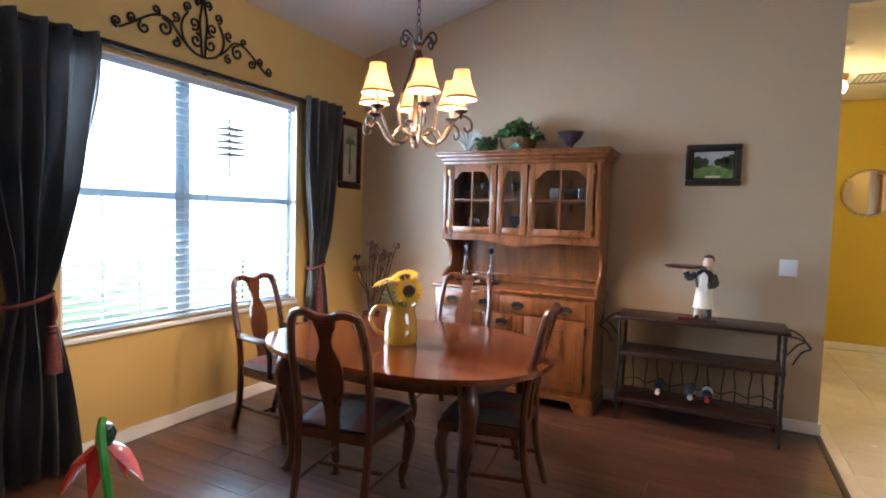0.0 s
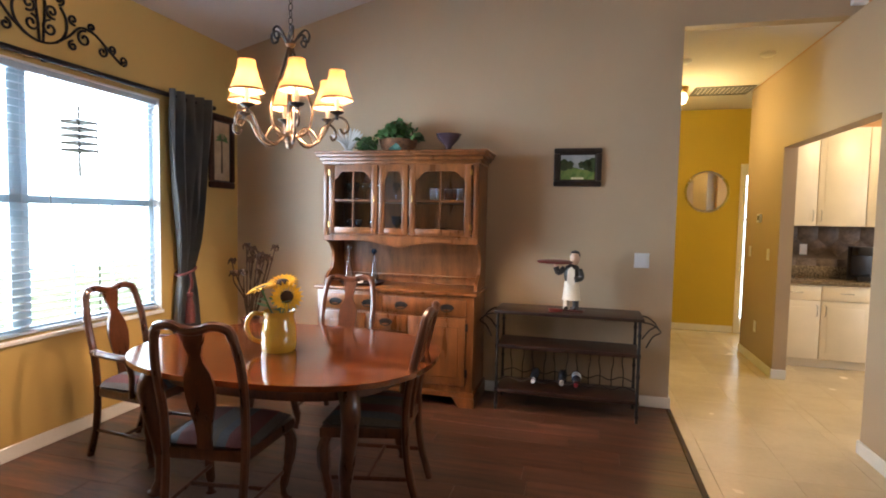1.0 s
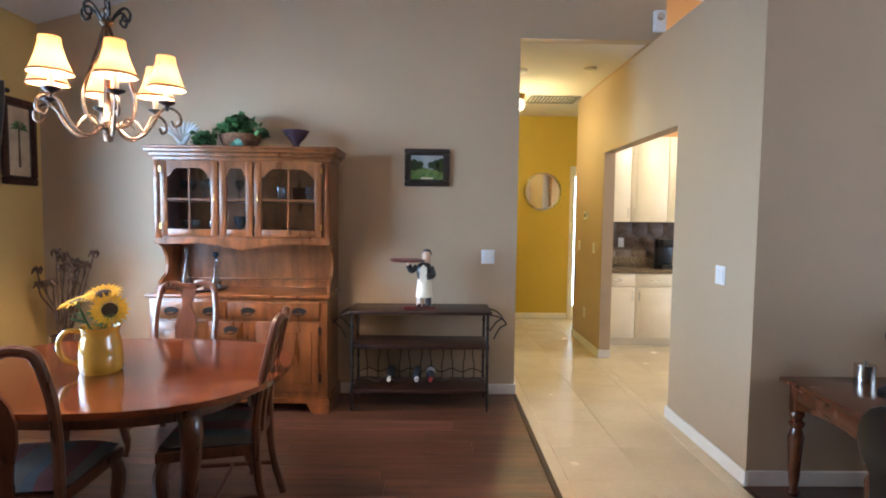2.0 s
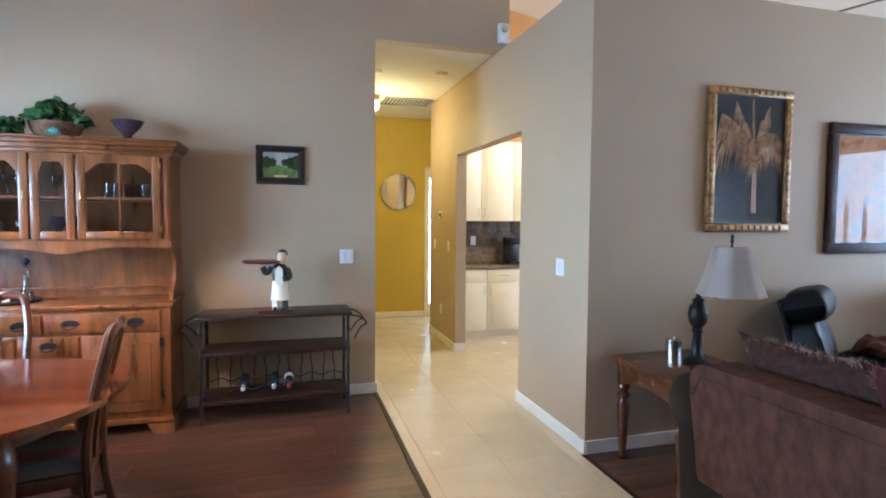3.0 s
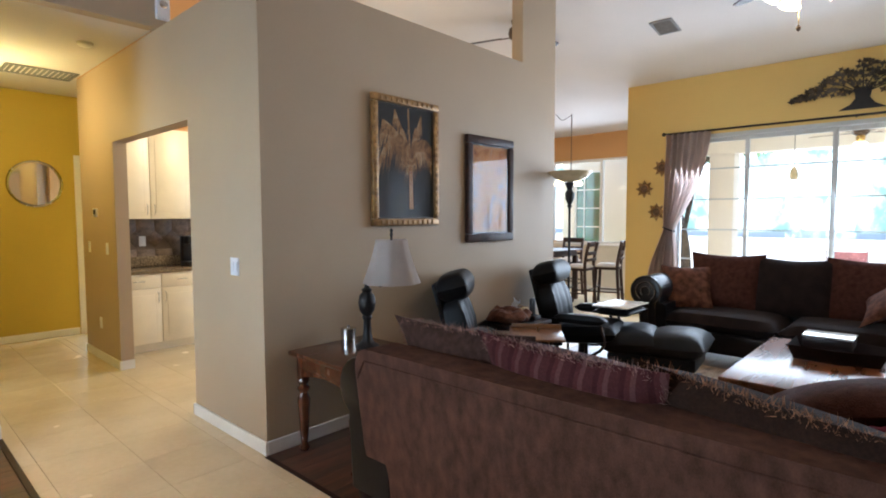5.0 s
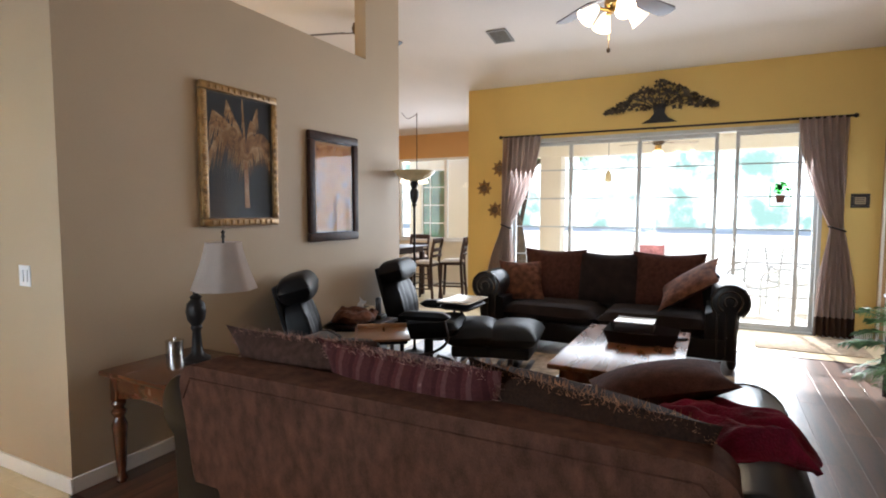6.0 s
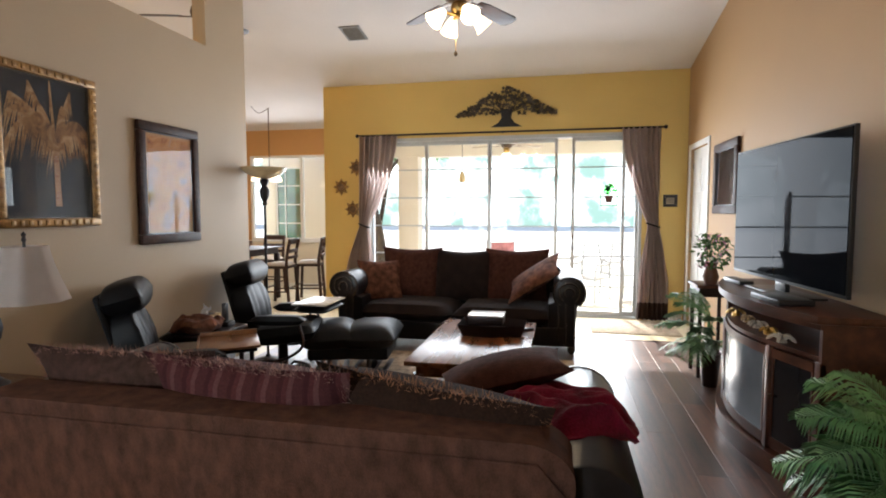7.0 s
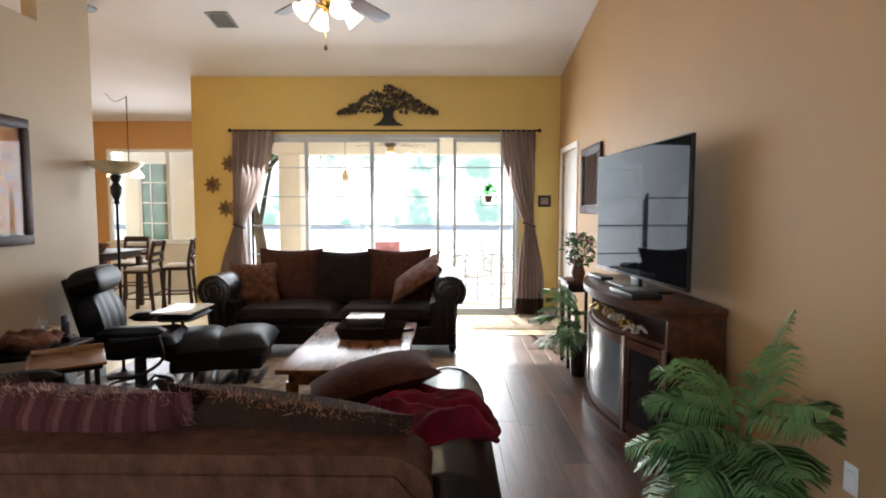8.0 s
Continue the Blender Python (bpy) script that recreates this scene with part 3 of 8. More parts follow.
def panel_door(name, label, x0, x1, zt, ya, yb, face):
    """A hinged white door with casing in a wall that runs along x; face is the side of the casing."""
    d = thing(name, (0, 0, 0), label, "door", kind="structure")
    yf = (yb, yb + 0.018) if face > 0 else (ya - 0.018, ya)
    for a, b, z0, z1 in ((x0 - 0.07, x0, 0.0, zt + 0.07), (x1, x1 + 0.07, 0.0, zt + 0.07), (x0, x1, zt, zt + 0.07)):
        part("casing", boxes((a, b, *yf, z0, z1), bevel=0.004), "white", d)
    return d


d = panel_door("door_2", "white panel door in a white casing, closed", TD[0], TD[1], TD[2], T - 0.12, T, 1)
leaf = part("door_leaf", boxes((TD[0] + 0.004, TD[1] - 0.004, T - 0.075, T - 0.035, 0.01, TD[2] - 0.004), bevel=0.003), "white", d)
for a in (0.1, 0.48):
    for z0, z1 in ((0.2, 0.95), (1.1, 1.65), (1.8, 2.22)):
        part("panel", boxes((TD[0] + a, TD[0] + a + 0.3, T - 0.036, T - 0.028, z0, z1), bevel=0.004), "white", leaf)
for z in (0.3, 1.2, 2.1):
    part("hinge", boxes((TD[1] - 0.016, TD[1] + 0.0, T - 0.034, T - 0.022, z, z + 0.09)), "bronze", d)
part("knob",
     shift(lathe(bmesh.new(), [(0.012, 0), (0.012, 0.03), (0.027, 0.04), (0.03, 0.055), (0.018, 0.07), (0, 0.072)], 14), pose(TD[0] + 0.07, T - 0.036, 1.0, -90, 0, 0)), "bronze", d)
d = panel_door("door_3", "white framed glazed door at the end of the hall", HD[0], HD[1], HD[2], HALL_END, HALL_END + 0.12, -1)
part("door_leaf", boxes((HD[0], HD[0] + 0.014, HALL_END + 0.03, HALL_END + 0.07, 0, HD[2]), (HD[1] - 0.06, HD[1], HALL_END + 0.03, HALL_END + 0.07, 0, HD[2]),
                        (HD[0] + 0.014, HD[1] - 0.06, HALL_END + 0.03, HALL_END + 0.07, HD[2] - 0.08, HD[2]), (HD[0] + 0.014, HD[1] - 0.06, HALL_END + 0.03, HALL_END + 0.07, 0, 0.2)), "white", d)
g = part("pane", boxes((HD[0] + 0.014, HD[1] - 0.06, HALL_END + 0.048, HALL_END + 0.052, 0.2, HD[2] - 0.08)), "glass", d)
g.visible_shadow = False
for z in (0.9, 1.55, 2.0):
    part("grille", boxes((HD[0] + 0.014, HD[1] - 0.06, HALL_END + 0.04, HALL_END + 0.06, z, z + 0.02)), "black_frame", d)


# ---- lanai and garden ----
structure("lanai_floor", boxes((S + 0.15, 12.3, -3.4, 3.198, -0.158, -0.02)), "paver", "pale concrete lanai floor", "floor")
structure("lanai_roof", boxes((S + 0.15, 12.3, -3.4, 3.198, 2.98, 3.12)), "outside_wall", "cream lanai ceiling", "ceiling")
structure("lanai_beam", boxes((11.75, 12.1, -3.4, 3.198, 2.70, 2.978)), "outside_wall", "cream stucco beam at the lanai's edge", "beam")
for y in (2.85, -2.9):
    single("lanai_column", boxes((11.72, 12.13, y - 0.22, y + 0.22, -0.02, 2.698), bevel=0.01), "outside_wall", "cream stucco column at the lanai's edge", "column", "lanai columns")
structure("lanai_wall", boxes((S + 0.152, 12.1, -3.52, -3.402, -0.158, 2.978)), "outside_wall", "cream stucco side wall of the lanai")


# ---- dining room ----
def dining_table(cx, cy):
    t = thing("dining_table", (cx, cy, 0), "oval polished cherry dining table on cabriole legs", "table")

    def oval(a, b, n=56, p=2.5):
        out = []
        for i in range(n):
            c, s = math.cos(2 * math.pi * i / n), math.sin(2 * math.pi * i / n)
            out.append((a * math.copysign(abs(c) ** (2 / p), c), b * math.copysign(abs(s) ** (2 / p), s)))
        return out
    part("tabletop", prism(bmesh.new(), oval(0.87, 0.65), 0.722, 0.75, bevel=0.009), "table_wood", t)
    apron = prism(bmesh.new(), oval(0.68, 0.49), 0.62, 0.722)
    part("apron", apron, "chair_wood", t)
    for sx in (-1, 1):
        for sy in (-1, 1):
            pts = [(sx * 0.55, sy * 0.40, 0.70), (sx * 0.585, sy * 0.435, 0.60), (sx * 0.575, sy * 0.425, 0.45), (sx * 0.545, sy * 0.395, 0.25),
                   (sx * 0.545, sy * 0.395, 0.10), (sx * 0.56, sy * 0.41, 0.035), (sx * 0.57, sy * 0.42, 0.0)]
            part("leg", tube(bmesh.new(), smooth_path(pts, 4), [0.052] * 3 + [0.05] * 3 + [0.044] * 3 + [0.038] * 4 + [0.03] * 4 + [0.024] * 4 + [0.026, 0.034, 0.038, 0.036], 10), "chair_wood", t)
    return t


def dining_chair(arms=False):
    name = "dining_armchair" if arms else "dining_chair"
    c = thing(name, (0, 0, 0), "queen anne style cherry dining " + ("armchair" if arms else "chair") + " with a striped upholstered seat", "chair", "chairs round the dining table")
    # seat: front towards +y
    part("seat_frame", prism(bmesh.new(), [(-0.20, -0.22), (0.20, -0.22), (0.25, 0.22), (-0.25, 0.22)], 0.385, 0.44, bevel=0.008), "chair_wood", c)
    seat = bmesh.new()
    cushion(seat, (0.47, 0.43, 0.10), (0, 0, 0.455), puff=5, n=10)
    for v in seat.verts:
        v.co.x *= 0.92 + 0.2 * (v.co.y + 0.2)
    part("seat", seat, "seat_stripe", c)
    for sx in (-1, 1):
        front = [(sx * 0.215, 0.185, 0.40), (sx * 0.235, 0.205, 0.33), (sx * 0.225, 0.198, 0.2), (sx * 0.205, 0.18, 0.07), (sx * 0.215, 0.20, 0.0)]
        part("leg", tube(bmesh.new(), smooth_path(front, 4), [0.03] * 4 + [0.034] * 4 + [0.026] * 4 + [0.018] * 4 + [0.03], 9), "chair_wood", c, "cabriole front leg")
        rear = [(sx * 0.185, -0.29, 0.0), (sx * 0.19, -0.235, 0.2), (sx * 0.195, -0.215, 0.42), (sx * 0.20, -0.225, 0.62), (sx * 0.205, -0.265, 0.82), (sx * 0.185, -0.305, 0.99)]
        part("leg", tube(bmesh.new(), smooth_path(rear, 4), 0.021, 8), "chair_wood", c, "rear leg running up into the back post")
        part("stretcher", tube(bmesh.new(), [(sx * 0.188, -0.245, 0.17), (sx * 0.205, 0.185, 0.16)], 0.011, 8), "chair_wood", c)
    part("stretcher", tube(bmesh.new(), [(-0.196, -0.02, 0.165), (0.196, -0.02, 0.165)], 0.011, 8), "chair_wood", c)
    crest = [(-0.186, -0.302, 0.975), (-0.165, -0.312, 1.02), (-0.10, -0.322, 1.035), (-0.05, -0.325, 1.02), (0, -0.326, 1.012), (0.05, -0.325, 1.02), (0.10, -0.322, 1.035), (0.165, -0.312, 1.02), (0.186, -0.302, 0.975)]
    part("crest_rail", tube(bmesh.new(), smooth_path(crest, 4), 0.023, 9), "chair_wood", c)
    half = [(0.038, 0.44), (0.034, 0.50), (0.042, 0.56), (0.066, 0.66), (0.074, 0.74), (0.062, 0.81), (0.036, 0.86), (0.03, 0.90), (0.045, 0.95), (0.06, 1.005)]
    splat = bmesh.new()
    lo, hi = [], []
    for r, z in half:
        y = -0.215 - 0.105 * ((z - 0.44) / 0.57) ** 1.5
        lo.append([splat.verts.new((s * r, y - 0.008, z)) for s in (-1, 1)])
        hi.append([splat.verts.new((s * r, y + 0.008, z)) for s in (-1, 1)])
    for i in range(len(half) - 1):
        splat.faces.new((lo[i][0], lo[i][1], lo[i + 1][1], lo[i + 1][0]))
        splat.faces.new((hi[i][1], hi[i][0], hi[i + 1][0], hi[i + 1][1]))
        for k in (0, 1):
            splat.faces.new((lo[i][k], hi[i][k], hi[i + 1][k], lo[i + 1][k]) if k == 0 else (hi[i][k], lo[i][k], lo[i + 1][k], hi[i + 1][k]))
    bmesh.ops.recalc_face_normals(splat, faces=splat.faces[:])
    part("splat", splat, "chair_wood", c, "vase-shaped back splat")
    if arms:
        for sx in (-1, 1):
            arm = [(sx * 0.205, -0.235, 0.66), (sx * 0.255, -0.10, 0.665), (sx * 0.275, 0.06, 0.66), (sx * 0.265, 0.13, 0.645)]
            part("armrest", tube(bmesh.new(), smooth_path(arm, 4), 0.021, 9), "chair_wood", c)
            post = [(sx * 0.268, 0.08, 0.65), (sx * 0.262, 0.11, 0.56), (sx * 0.235, 0.08, 0.42)]
            part("arm_post", tube(bmesh.new(), smooth_path(post, 4), 0.017, 8), "chair_wood", c)
    return c


dining_table(-1.33, 2.53)
chair = dining_chair()
chair.matrix_basis = pose(-1.38, 2.05, 0, 0, 0, 8)
copy_thing(chair, pose(-1.45, 3.36, 0, 0, 0, 184))
copy_thing(chair, pose(-0.79, 2.50, 0, 0, 0, 98))
dining_chair(True).matrix_basis = pose(-2.34, 2.57, 0, 0, 0, -90)


def sunflower_jug(x, y, z):
    j = thing("sunflower_jug", (x, y, z), "yellow glazed jug filled with sunflowers, standing on the dining table", "jug")
    part("jug", lathe(bmesh.new(), [(0.0, 0.003), (0.088, 0.0), (0.096, 0.012), (0.099, 0.05), (0.094, 0.14), (0.084, 0.18), (0.082, 0.205), (0.09, 0.222), (0.092, 0.228), (0.086, 0.228), (0.078, 0.20), (0.0, 0.19)], 28), "yellow_glaze", j)
    part("handle", tube(bmesh.new(), smooth_path([(-0.07, -0.035, 0.205), (-0.125, -0.065, 0.21), (-0.155, -0.08, 0.15), (-0.135, -0.068, 0.075), (-0.082, -0.042, 0.045)], 6), 0.0125, 8), "yellow_glaze", j)
    for fx, fy, fz, rx, rz in ((0.068, -0.03, 0.312, 68, 28), (-0.072, -0.055, 0.352, 20, -50), (0.0, 0.035, 0.378, 26, 10)):
        m = pose(fx, fy, fz, rx, 0, rz)
        bm = bmesh.new()
        for ring, n, ln in ((0, 20, 0.067), (1, 18, 0.053)):
            for k in range(n):
                a = 2 * math.pi * (k + 0.5 * ring) / n
                r0, r1 = 0.028, 0.028 + ln
                w = 0.0095
                d, s = Vector((math.cos(a), math.sin(a), 0)), Vector((-math.sin(a), math.cos(a), 0))
                lift = 0.006 * ring
                vs = [bm.verts.new(p) for p in (d * r0 + Vector((0, 0, lift)), d * (r0 + ln * 0.55) + s * w + Vector((0, 0, lift + 0.012)), d * r1 + Vector((0, 0, lift + 0.002 + 0.01 * random.random())), d * (r0 + ln * 0.55) - s * w + Vector((0, 0, lift + 0.012)))]
                bm.faces.new(vs)
        fl = part("petals", shift(bm, m), "petal", j)
        part("centre", shift(lathe(bmesh.new(), [(0.0, -0.006), (0.03, 0.0), (0.036, 0.009), (0.022, 0.016), (0.0, 0.016)], 16), m), "seed_head", fl)
        part("stem", tube(bmesh.new(), smooth_path([(fx * 0.3, fy * 0.3, 0.19), (fx * 0.7, fy * 0.7, 0.27), (fx, fy, fz - 0.006)], 4), 0.006, 6), "leaf", j)
    bm = bmesh.new()
    for k in range(26):
        a, l = random.uniform(0, 6.28), random.uniform(0.06, 0.1)
        b = Vector((0.05 * math.cos(a), 0.05 * math.sin(a), 0.22 + 0.08 * random.random()))
        d, s = Vector((math.cos(a), math.sin(a), 0.35)), Vector((-math.sin(a), math.cos(a), 0)) * 0.035
        bm.faces.new([bm.verts.new(p) for p in (b, b + d * l * 0.5 + s, b + d * l, b + d * l * 0.5 - s)])
    part("leaves", bm, "leaf", j)


sunflower_jug(-1.36, 2.47, 0.75)


def spiral(cx, cz_, r0, turns, a0, grow, n=22):
    """Points of a flat scroll that winds inwards (in the x-z plane)."""
    return [(cx + (r0 * (1 - grow * i / n)) * math.cos(a0 + turns * 2 * math.pi * i / n), 0, cz_ + (r0 * (1 - grow * i / n)) * math.sin(a0 + turns * 2 * math.pi * i / n)) for i in range(n + 1)]


def chandelier(x, y, z):
    """z is the height of its lowest knob."""
    ch = thing("chandelier", (x, y, z), "six-arm bronze scroll chandelier with lit ivory shades above the dining table", "chandelier")
    part("stem", lathe(bmesh.new(), [(0.0, 0.0), (0.014, 0.008), (0.02, 0.03), (0.012, 0.05), (0.034, 0.07), (0.036, 0.10), (0.014, 0.13), (0.011, 0.30), (0.016, 0.33), (0.010, 0.37), (0.011, 0.56), (0.03, 0.58), (0.026, 0.60), (0.0, 0.615)], 14), "bronze", ch)
    for k in range(6):
        a = k * math.pi / 3 + 0.13
        turn = Matrix.Rotation(a, 4, "Z")
        arm = bmesh.new()
        tube(arm, smooth_path([(0.03, 0, 0.085), (0.09, 0, 0.03), (0.15, 0, 0.035), (0.20, 0, 0.09), (0.235, 0, 0.155), (0.28, 0, 0.18), (0.325, 0, 0.155), (0.335, 0, 0.11), (0.308, 0, 0.09), (0.29, 0, 0.115)], 4), 0.0072, 7)
        tube(arm, smooth_path([(0.165, 0, 0.045), (0.13, 0, 0.10), (0.09, 0, 0.12), (0.062, 0, 0.10), (0.07, 0, 0.075)], 4), 0.006, 6)
        arm_ob = part("arm", shift(arm, turn), "bronze", ch)
        part("cup", shift(lathe(bmesh.new(), [(0.008, 0.165), (0.012, 0.19), (0.036, 0.202), (0.04, 0.21), (0.014, 0.206), (0.0, 0.206)], 14, (0.27, 0, 0)), turn), "iron", arm_ob)
        part("candle", shift(lathe(bmesh.new(), [(0.0, 0.206), (0.0125, 0.206), (0.0125, 0.30), (0.0, 0.30)], 12, (0.27, 0, 0)), turn), "candle", arm_ob)
        part("shade", shift(lathe(bmesh.new(), [(0.090, 0.275), (0.080, 0.295), (0.061, 0.345), (0.046, 0.40), (0.043, 0.432), (0.041, 0.432), (0.044, 0.40), (0.059, 0.345), (0.078, 0.295), (0.088, 0.275)], 22, (0.27, 0, 0), close=False), turn), "lit_shade", ch, "glowing ivory bell shade")
        part("trim", shift(lathe(bmesh.new(), [(0.0885, 0.271), (0.0905, 0.276), (0.0865, 0.283)], 22, (0.27, 0, 0), close=False), turn), "shade_trim", ch)
        part("trim", shift(lathe(bmesh.new(), [(0.0395, 0.428), (0.0425, 0.432), (0.0395, 0.436)], 22, (0.27, 0, 0), close=False), turn), "shade_trim", ch)
        px, py = x + 0.27 * math.cos(a), y + 0.27 * math.sin(a)
        bulb_light("chandelier_bulb", (px, py, z + 0.325), 24, (1.0, 0.70, 0.42), 0.022)
        if k % 2 == 0:
            cage = smooth_path([(0.012, 0, 0.56), (0.05, 0, 0.44), (0.10, 0, 0.30), (0.125, 0, 0.20), (0.10, 0, 0.10), (0.03, 0, 0.07)], 4)
            part("cage_rod", shift(tube(bmesh.new(), cage, 0.008, 7), turn), "bronze", ch)
        loop = smooth_path([(0.012, 0, 0.57), (0.05, 0, 0.63), (0.085, 0, 0.655), (0.11, 0, 0.63), (0.10, 0, 0.59), (0.075, 0, 0.60), (0.078, 0, 0.62)], 4)
        part("crown_scroll", shift(tube(bmesh.new(), loop, 0.0065, 6), turn), "iron", ch)
    top = cz(x) - z
    zz, k = 0.615, 0
    while zz < top - 0.03:
        ring = [(0.011 * math.cos(b), 0, 0.0 + 0.022 * math.sin(b)) for b in (2 * math.pi * i / 12 for i in range(13))]
        part("chain_link", shift(tube(bmesh.new(), ring, 0.003, 5), pose(0, 0, zz + 0.02, 0, 0, 90 * (k % 2))), "iron", ch)
        zz, k = zz + 0.037, k + 1
    part("canopy", lathe(bmesh.new(), [(0.0, top - 0.05), (0.03, top - 0.045), (0.06, top - 0.02), (0.065, top + 0.01)], 18), "iron", ch)


M["candle"] = mat("candle_sleeve", (0.75, 0.62, 0.42), 0.6, vary=0.03)
M["shade_trim"] = mat("shade_trim", (0.30, 0.13, 0.04), 0.8)
M["lit_shade"] = see_through(glowing("lit_ivory_shade", (1.0, 0.58, 0.24), 0.22, (0.72, 0.52, 0.32)), 0.82, (1.0, 0.76, 0.48))
chandelier(-1.315, 2.51, 1.885)


def bail_pull(parent, x, y, z):
    bm = bmesh.new()
    prism(bm, [(-0.06, 0.0), (-0.04, -0.018), (0, -0.011), (0.04, -0.018), (0.06, 0.0), (0.04, 0.021), (0, 0.031), (-0.04, 0.021)], -0.003, 0.0, "xz")
    tube(bm, smooth_path([(-0.044, -0.004, 0.008), (-0.04, -0.02, -0.016), (0, -0.025, -0.028), (0.04, -0.02, -0.016), (0.044, -0.004, 0.008)], 4), 0.0048, 6)
    return part("pull", shift(bm, pose(x, y, z)), "iron", parent)


def china_hutch():
    """Base with drawers and doors, upper case with glazed doors. Local x from 0 to 1.38, y 0 at the wall, front at -y."""
    h = thing("china_hutch", (-1.885, H - 0.012, 0), "honey-stained wooden china hutch with glazed doors, standing against the wall", "hutch")
    L, D, U = 1.36, 0.47, 0.36
    part("base_body", boxes((0, L, -D, 0, 0.10, 0.895), bevel=0.004), "hutch_wood", h)
    bm = boxes((-0.02, L + 0.02, -D - 0.02, 0, 0.08, 0.12), bevel=0.006)
    for x0, x1 in ((-0.02, 0.16), (L - 0.16, L + 0.02)):
        prism(bm, [(x0, 0.0), (x1 - (0.05 if x0 < 0.5 else 0), 0.0) if x0 < 0.5 else (x1, 0.0), (x1, 0.08), (x0, 0.08)] if x0 < 0.5 else [(x0 + 0.05, 0.0), (x1, 0.0), (x1, 0.08), (x0, 0.08)], -D - 0.02, -D + 0.02, "xz")
        box(bm, x0 if x0 < 0.5 else x1 - 0.04, (x0 + 0.04) if x0 < 0.5 else x1, -D + 0.02, 0, 0, 0.08)
    part("plinth", bm, "hutch_wood", h, "bracket-footed plinth")
    part("worktop", boxes((-0.025, L + 0.025, -D - 0.025, 0, 0.896, 0.925), bevel=0.009), "hutch_wood", h)
    f = -D - 0.001
    for a, b in ((0.06, 0.585), (0.605, L - 0.06)):
        dr = part("drawer", boxes((a, b, f - 0.016, f, 0.735, 0.868), bevel=0.006), "hutch_wood", h)
        for x in (a + (b - a) * 0.22, a + (b - a) * 0.78):
            bail_pull(dr, x, f - 0.017, 0.80)
    for z0, z1 in ((0.585, 0.715), (0.40, 0.565), (0.17, 0.38)):
        dr = part("drawer", boxes((0.455, 0.80, f - 0.016, f, z0, z1), bevel=0.006), "hutch_wood", h)
        bail_pull(dr, 0.627, f - 0.017, (z0 + z1) / 2 + 0.005)
    for a, b, hx in ((0.06, 0.435, 0.41), (0.82, L - 0.06, 0.845)):
        d = part("door", boxes((a, b, f - 0.016, f, 0.17, 0.715), bevel=0.006), "hutch_wood", h)
        part("panel", boxes((a + 0.06, b - 0.06, f - 0.022, f - 0.015, 0.24, 0.645), bevel=0.005), "hutch_wood", d)
        for z in (0.25, 0.62):
            part("hinge", boxes((b - 0.006 if hx < 0.6 else b - 0.004, b + 0.016, f - 0.02, f - 0.012, z, z + 0.06)) if hx > 0.6 else boxes((a - 0.014, a + 0.006, f - 0.02, f - 0.012, z, z + 0.06)), "iron", d)
    # splashback between base and upper case, with shaped side brackets
    part("splashback", boxes((0.03, L - 0.03, -0.02, -0.002, 0.925, 1.36)), "hutch_wood", h)
    part("ledge", boxes((0.03, L - 0.03, -0.05, -0.021, 0.985, 1.0), bevel=0.004), "hutch_wood", h)
    for x in (0.0, L - 0.025):
        side = [(-0.0, 0.925), (-0.36, 0.925), (-0.35, 0.98), (-0.30, 1.02), (-0.24, 1.05), (-0.215, 1.12), (-0.22, 1.20), (-0.27, 1.27), (-0.36, 1.31), (-0.36, 1.345), (0.0, 1.345)]
        bm = prism(bmesh.new(), [(p[0], p[1]) for p in reversed(side)], x, x + 0.025, "yz")
        part("side_bracket", bm, "hutch_wood", h, "scroll-cut side bracket")
    # upper case
    part("upper_case", boxes((0, 0.025, -U, 0, 1.346, 1.96), (L - 0.025, L, -U, 0, 1.346, 1.96), (0.025, L - 0.025, -U, -0.0, 1.346, 1.37), (0.025, L - 0.025, -U, 0, 1.935, 1.96),
                             (0.025, L - 0.025, -0.015, -0.001, 1.37, 1.935), (0.025, L - 0.025, -U + 0.04, -0.016, 1.635, 1.65)), "hutch_wood", h)
    wave = [(0.0, 1.35)] + [(L * k / 24, 1.305 - 0.02 * math.sin(math.pi * k / 24) - 0.028 * math.exp(-((k - 12) / 1.6) ** 2) + 0.02 * math.exp(-((k - 6) / 3) ** 2) + 0.02 * math.exp(-((k - 18) / 3) ** 2)) for k in range(25)] + [(L, 1.35)]
    part("apron", prism(bmesh.new(), wave, -U - 0.012, -U + 0.006, "xz"), "hutch_wood", h, "wavy carved apron")
    bm = bmesh.new()
    for o, z0, z1 in ((0.012, 1.955, 1.985), (0.03, 1.985, 2.015), (0.055, 2.015, 2.045), (0.068, 2.045, 2.062)):
        box(bm, -o, L + o, -U - o, 0, z0, z1, bevel=0.006)
    part("cornice", bm, "hutch_wood", h, "stepped crown cornice")
    for x in (0.0, L - 0.05):
        part("pilaster", boxes((x, x + 0.05, -U - 0.014, -U, 1.35, 1.955), (x + 0.012, x + 0.038, -U - 0.02, -U - 0.014, 1.38, 1.93), bevel=0.003), "hutch_wood", h)
    for a, b, bars in ((0.06, 0.50, True), (0.515, 0.77, False), (0.785, 1.30, True)):
        y0, y1, z0, z1, w = -U - 0.034, -U - 0.014, 1.368, 1.945, 0.052
        d = part("door", boxes((a, a + w, y0, y1, z0, z1), (b - w, b, y0, y1, z0, z1), (a + w, b - w, y0, y1, z0, z0 + w), bevel=0.003), "hutch_wood", h, "glazed door with an arched top rail")
        n = 18
        i0, i1 = a + w, b - w
        arch = [(i0, z1), (i0, z1 - 0.125)]
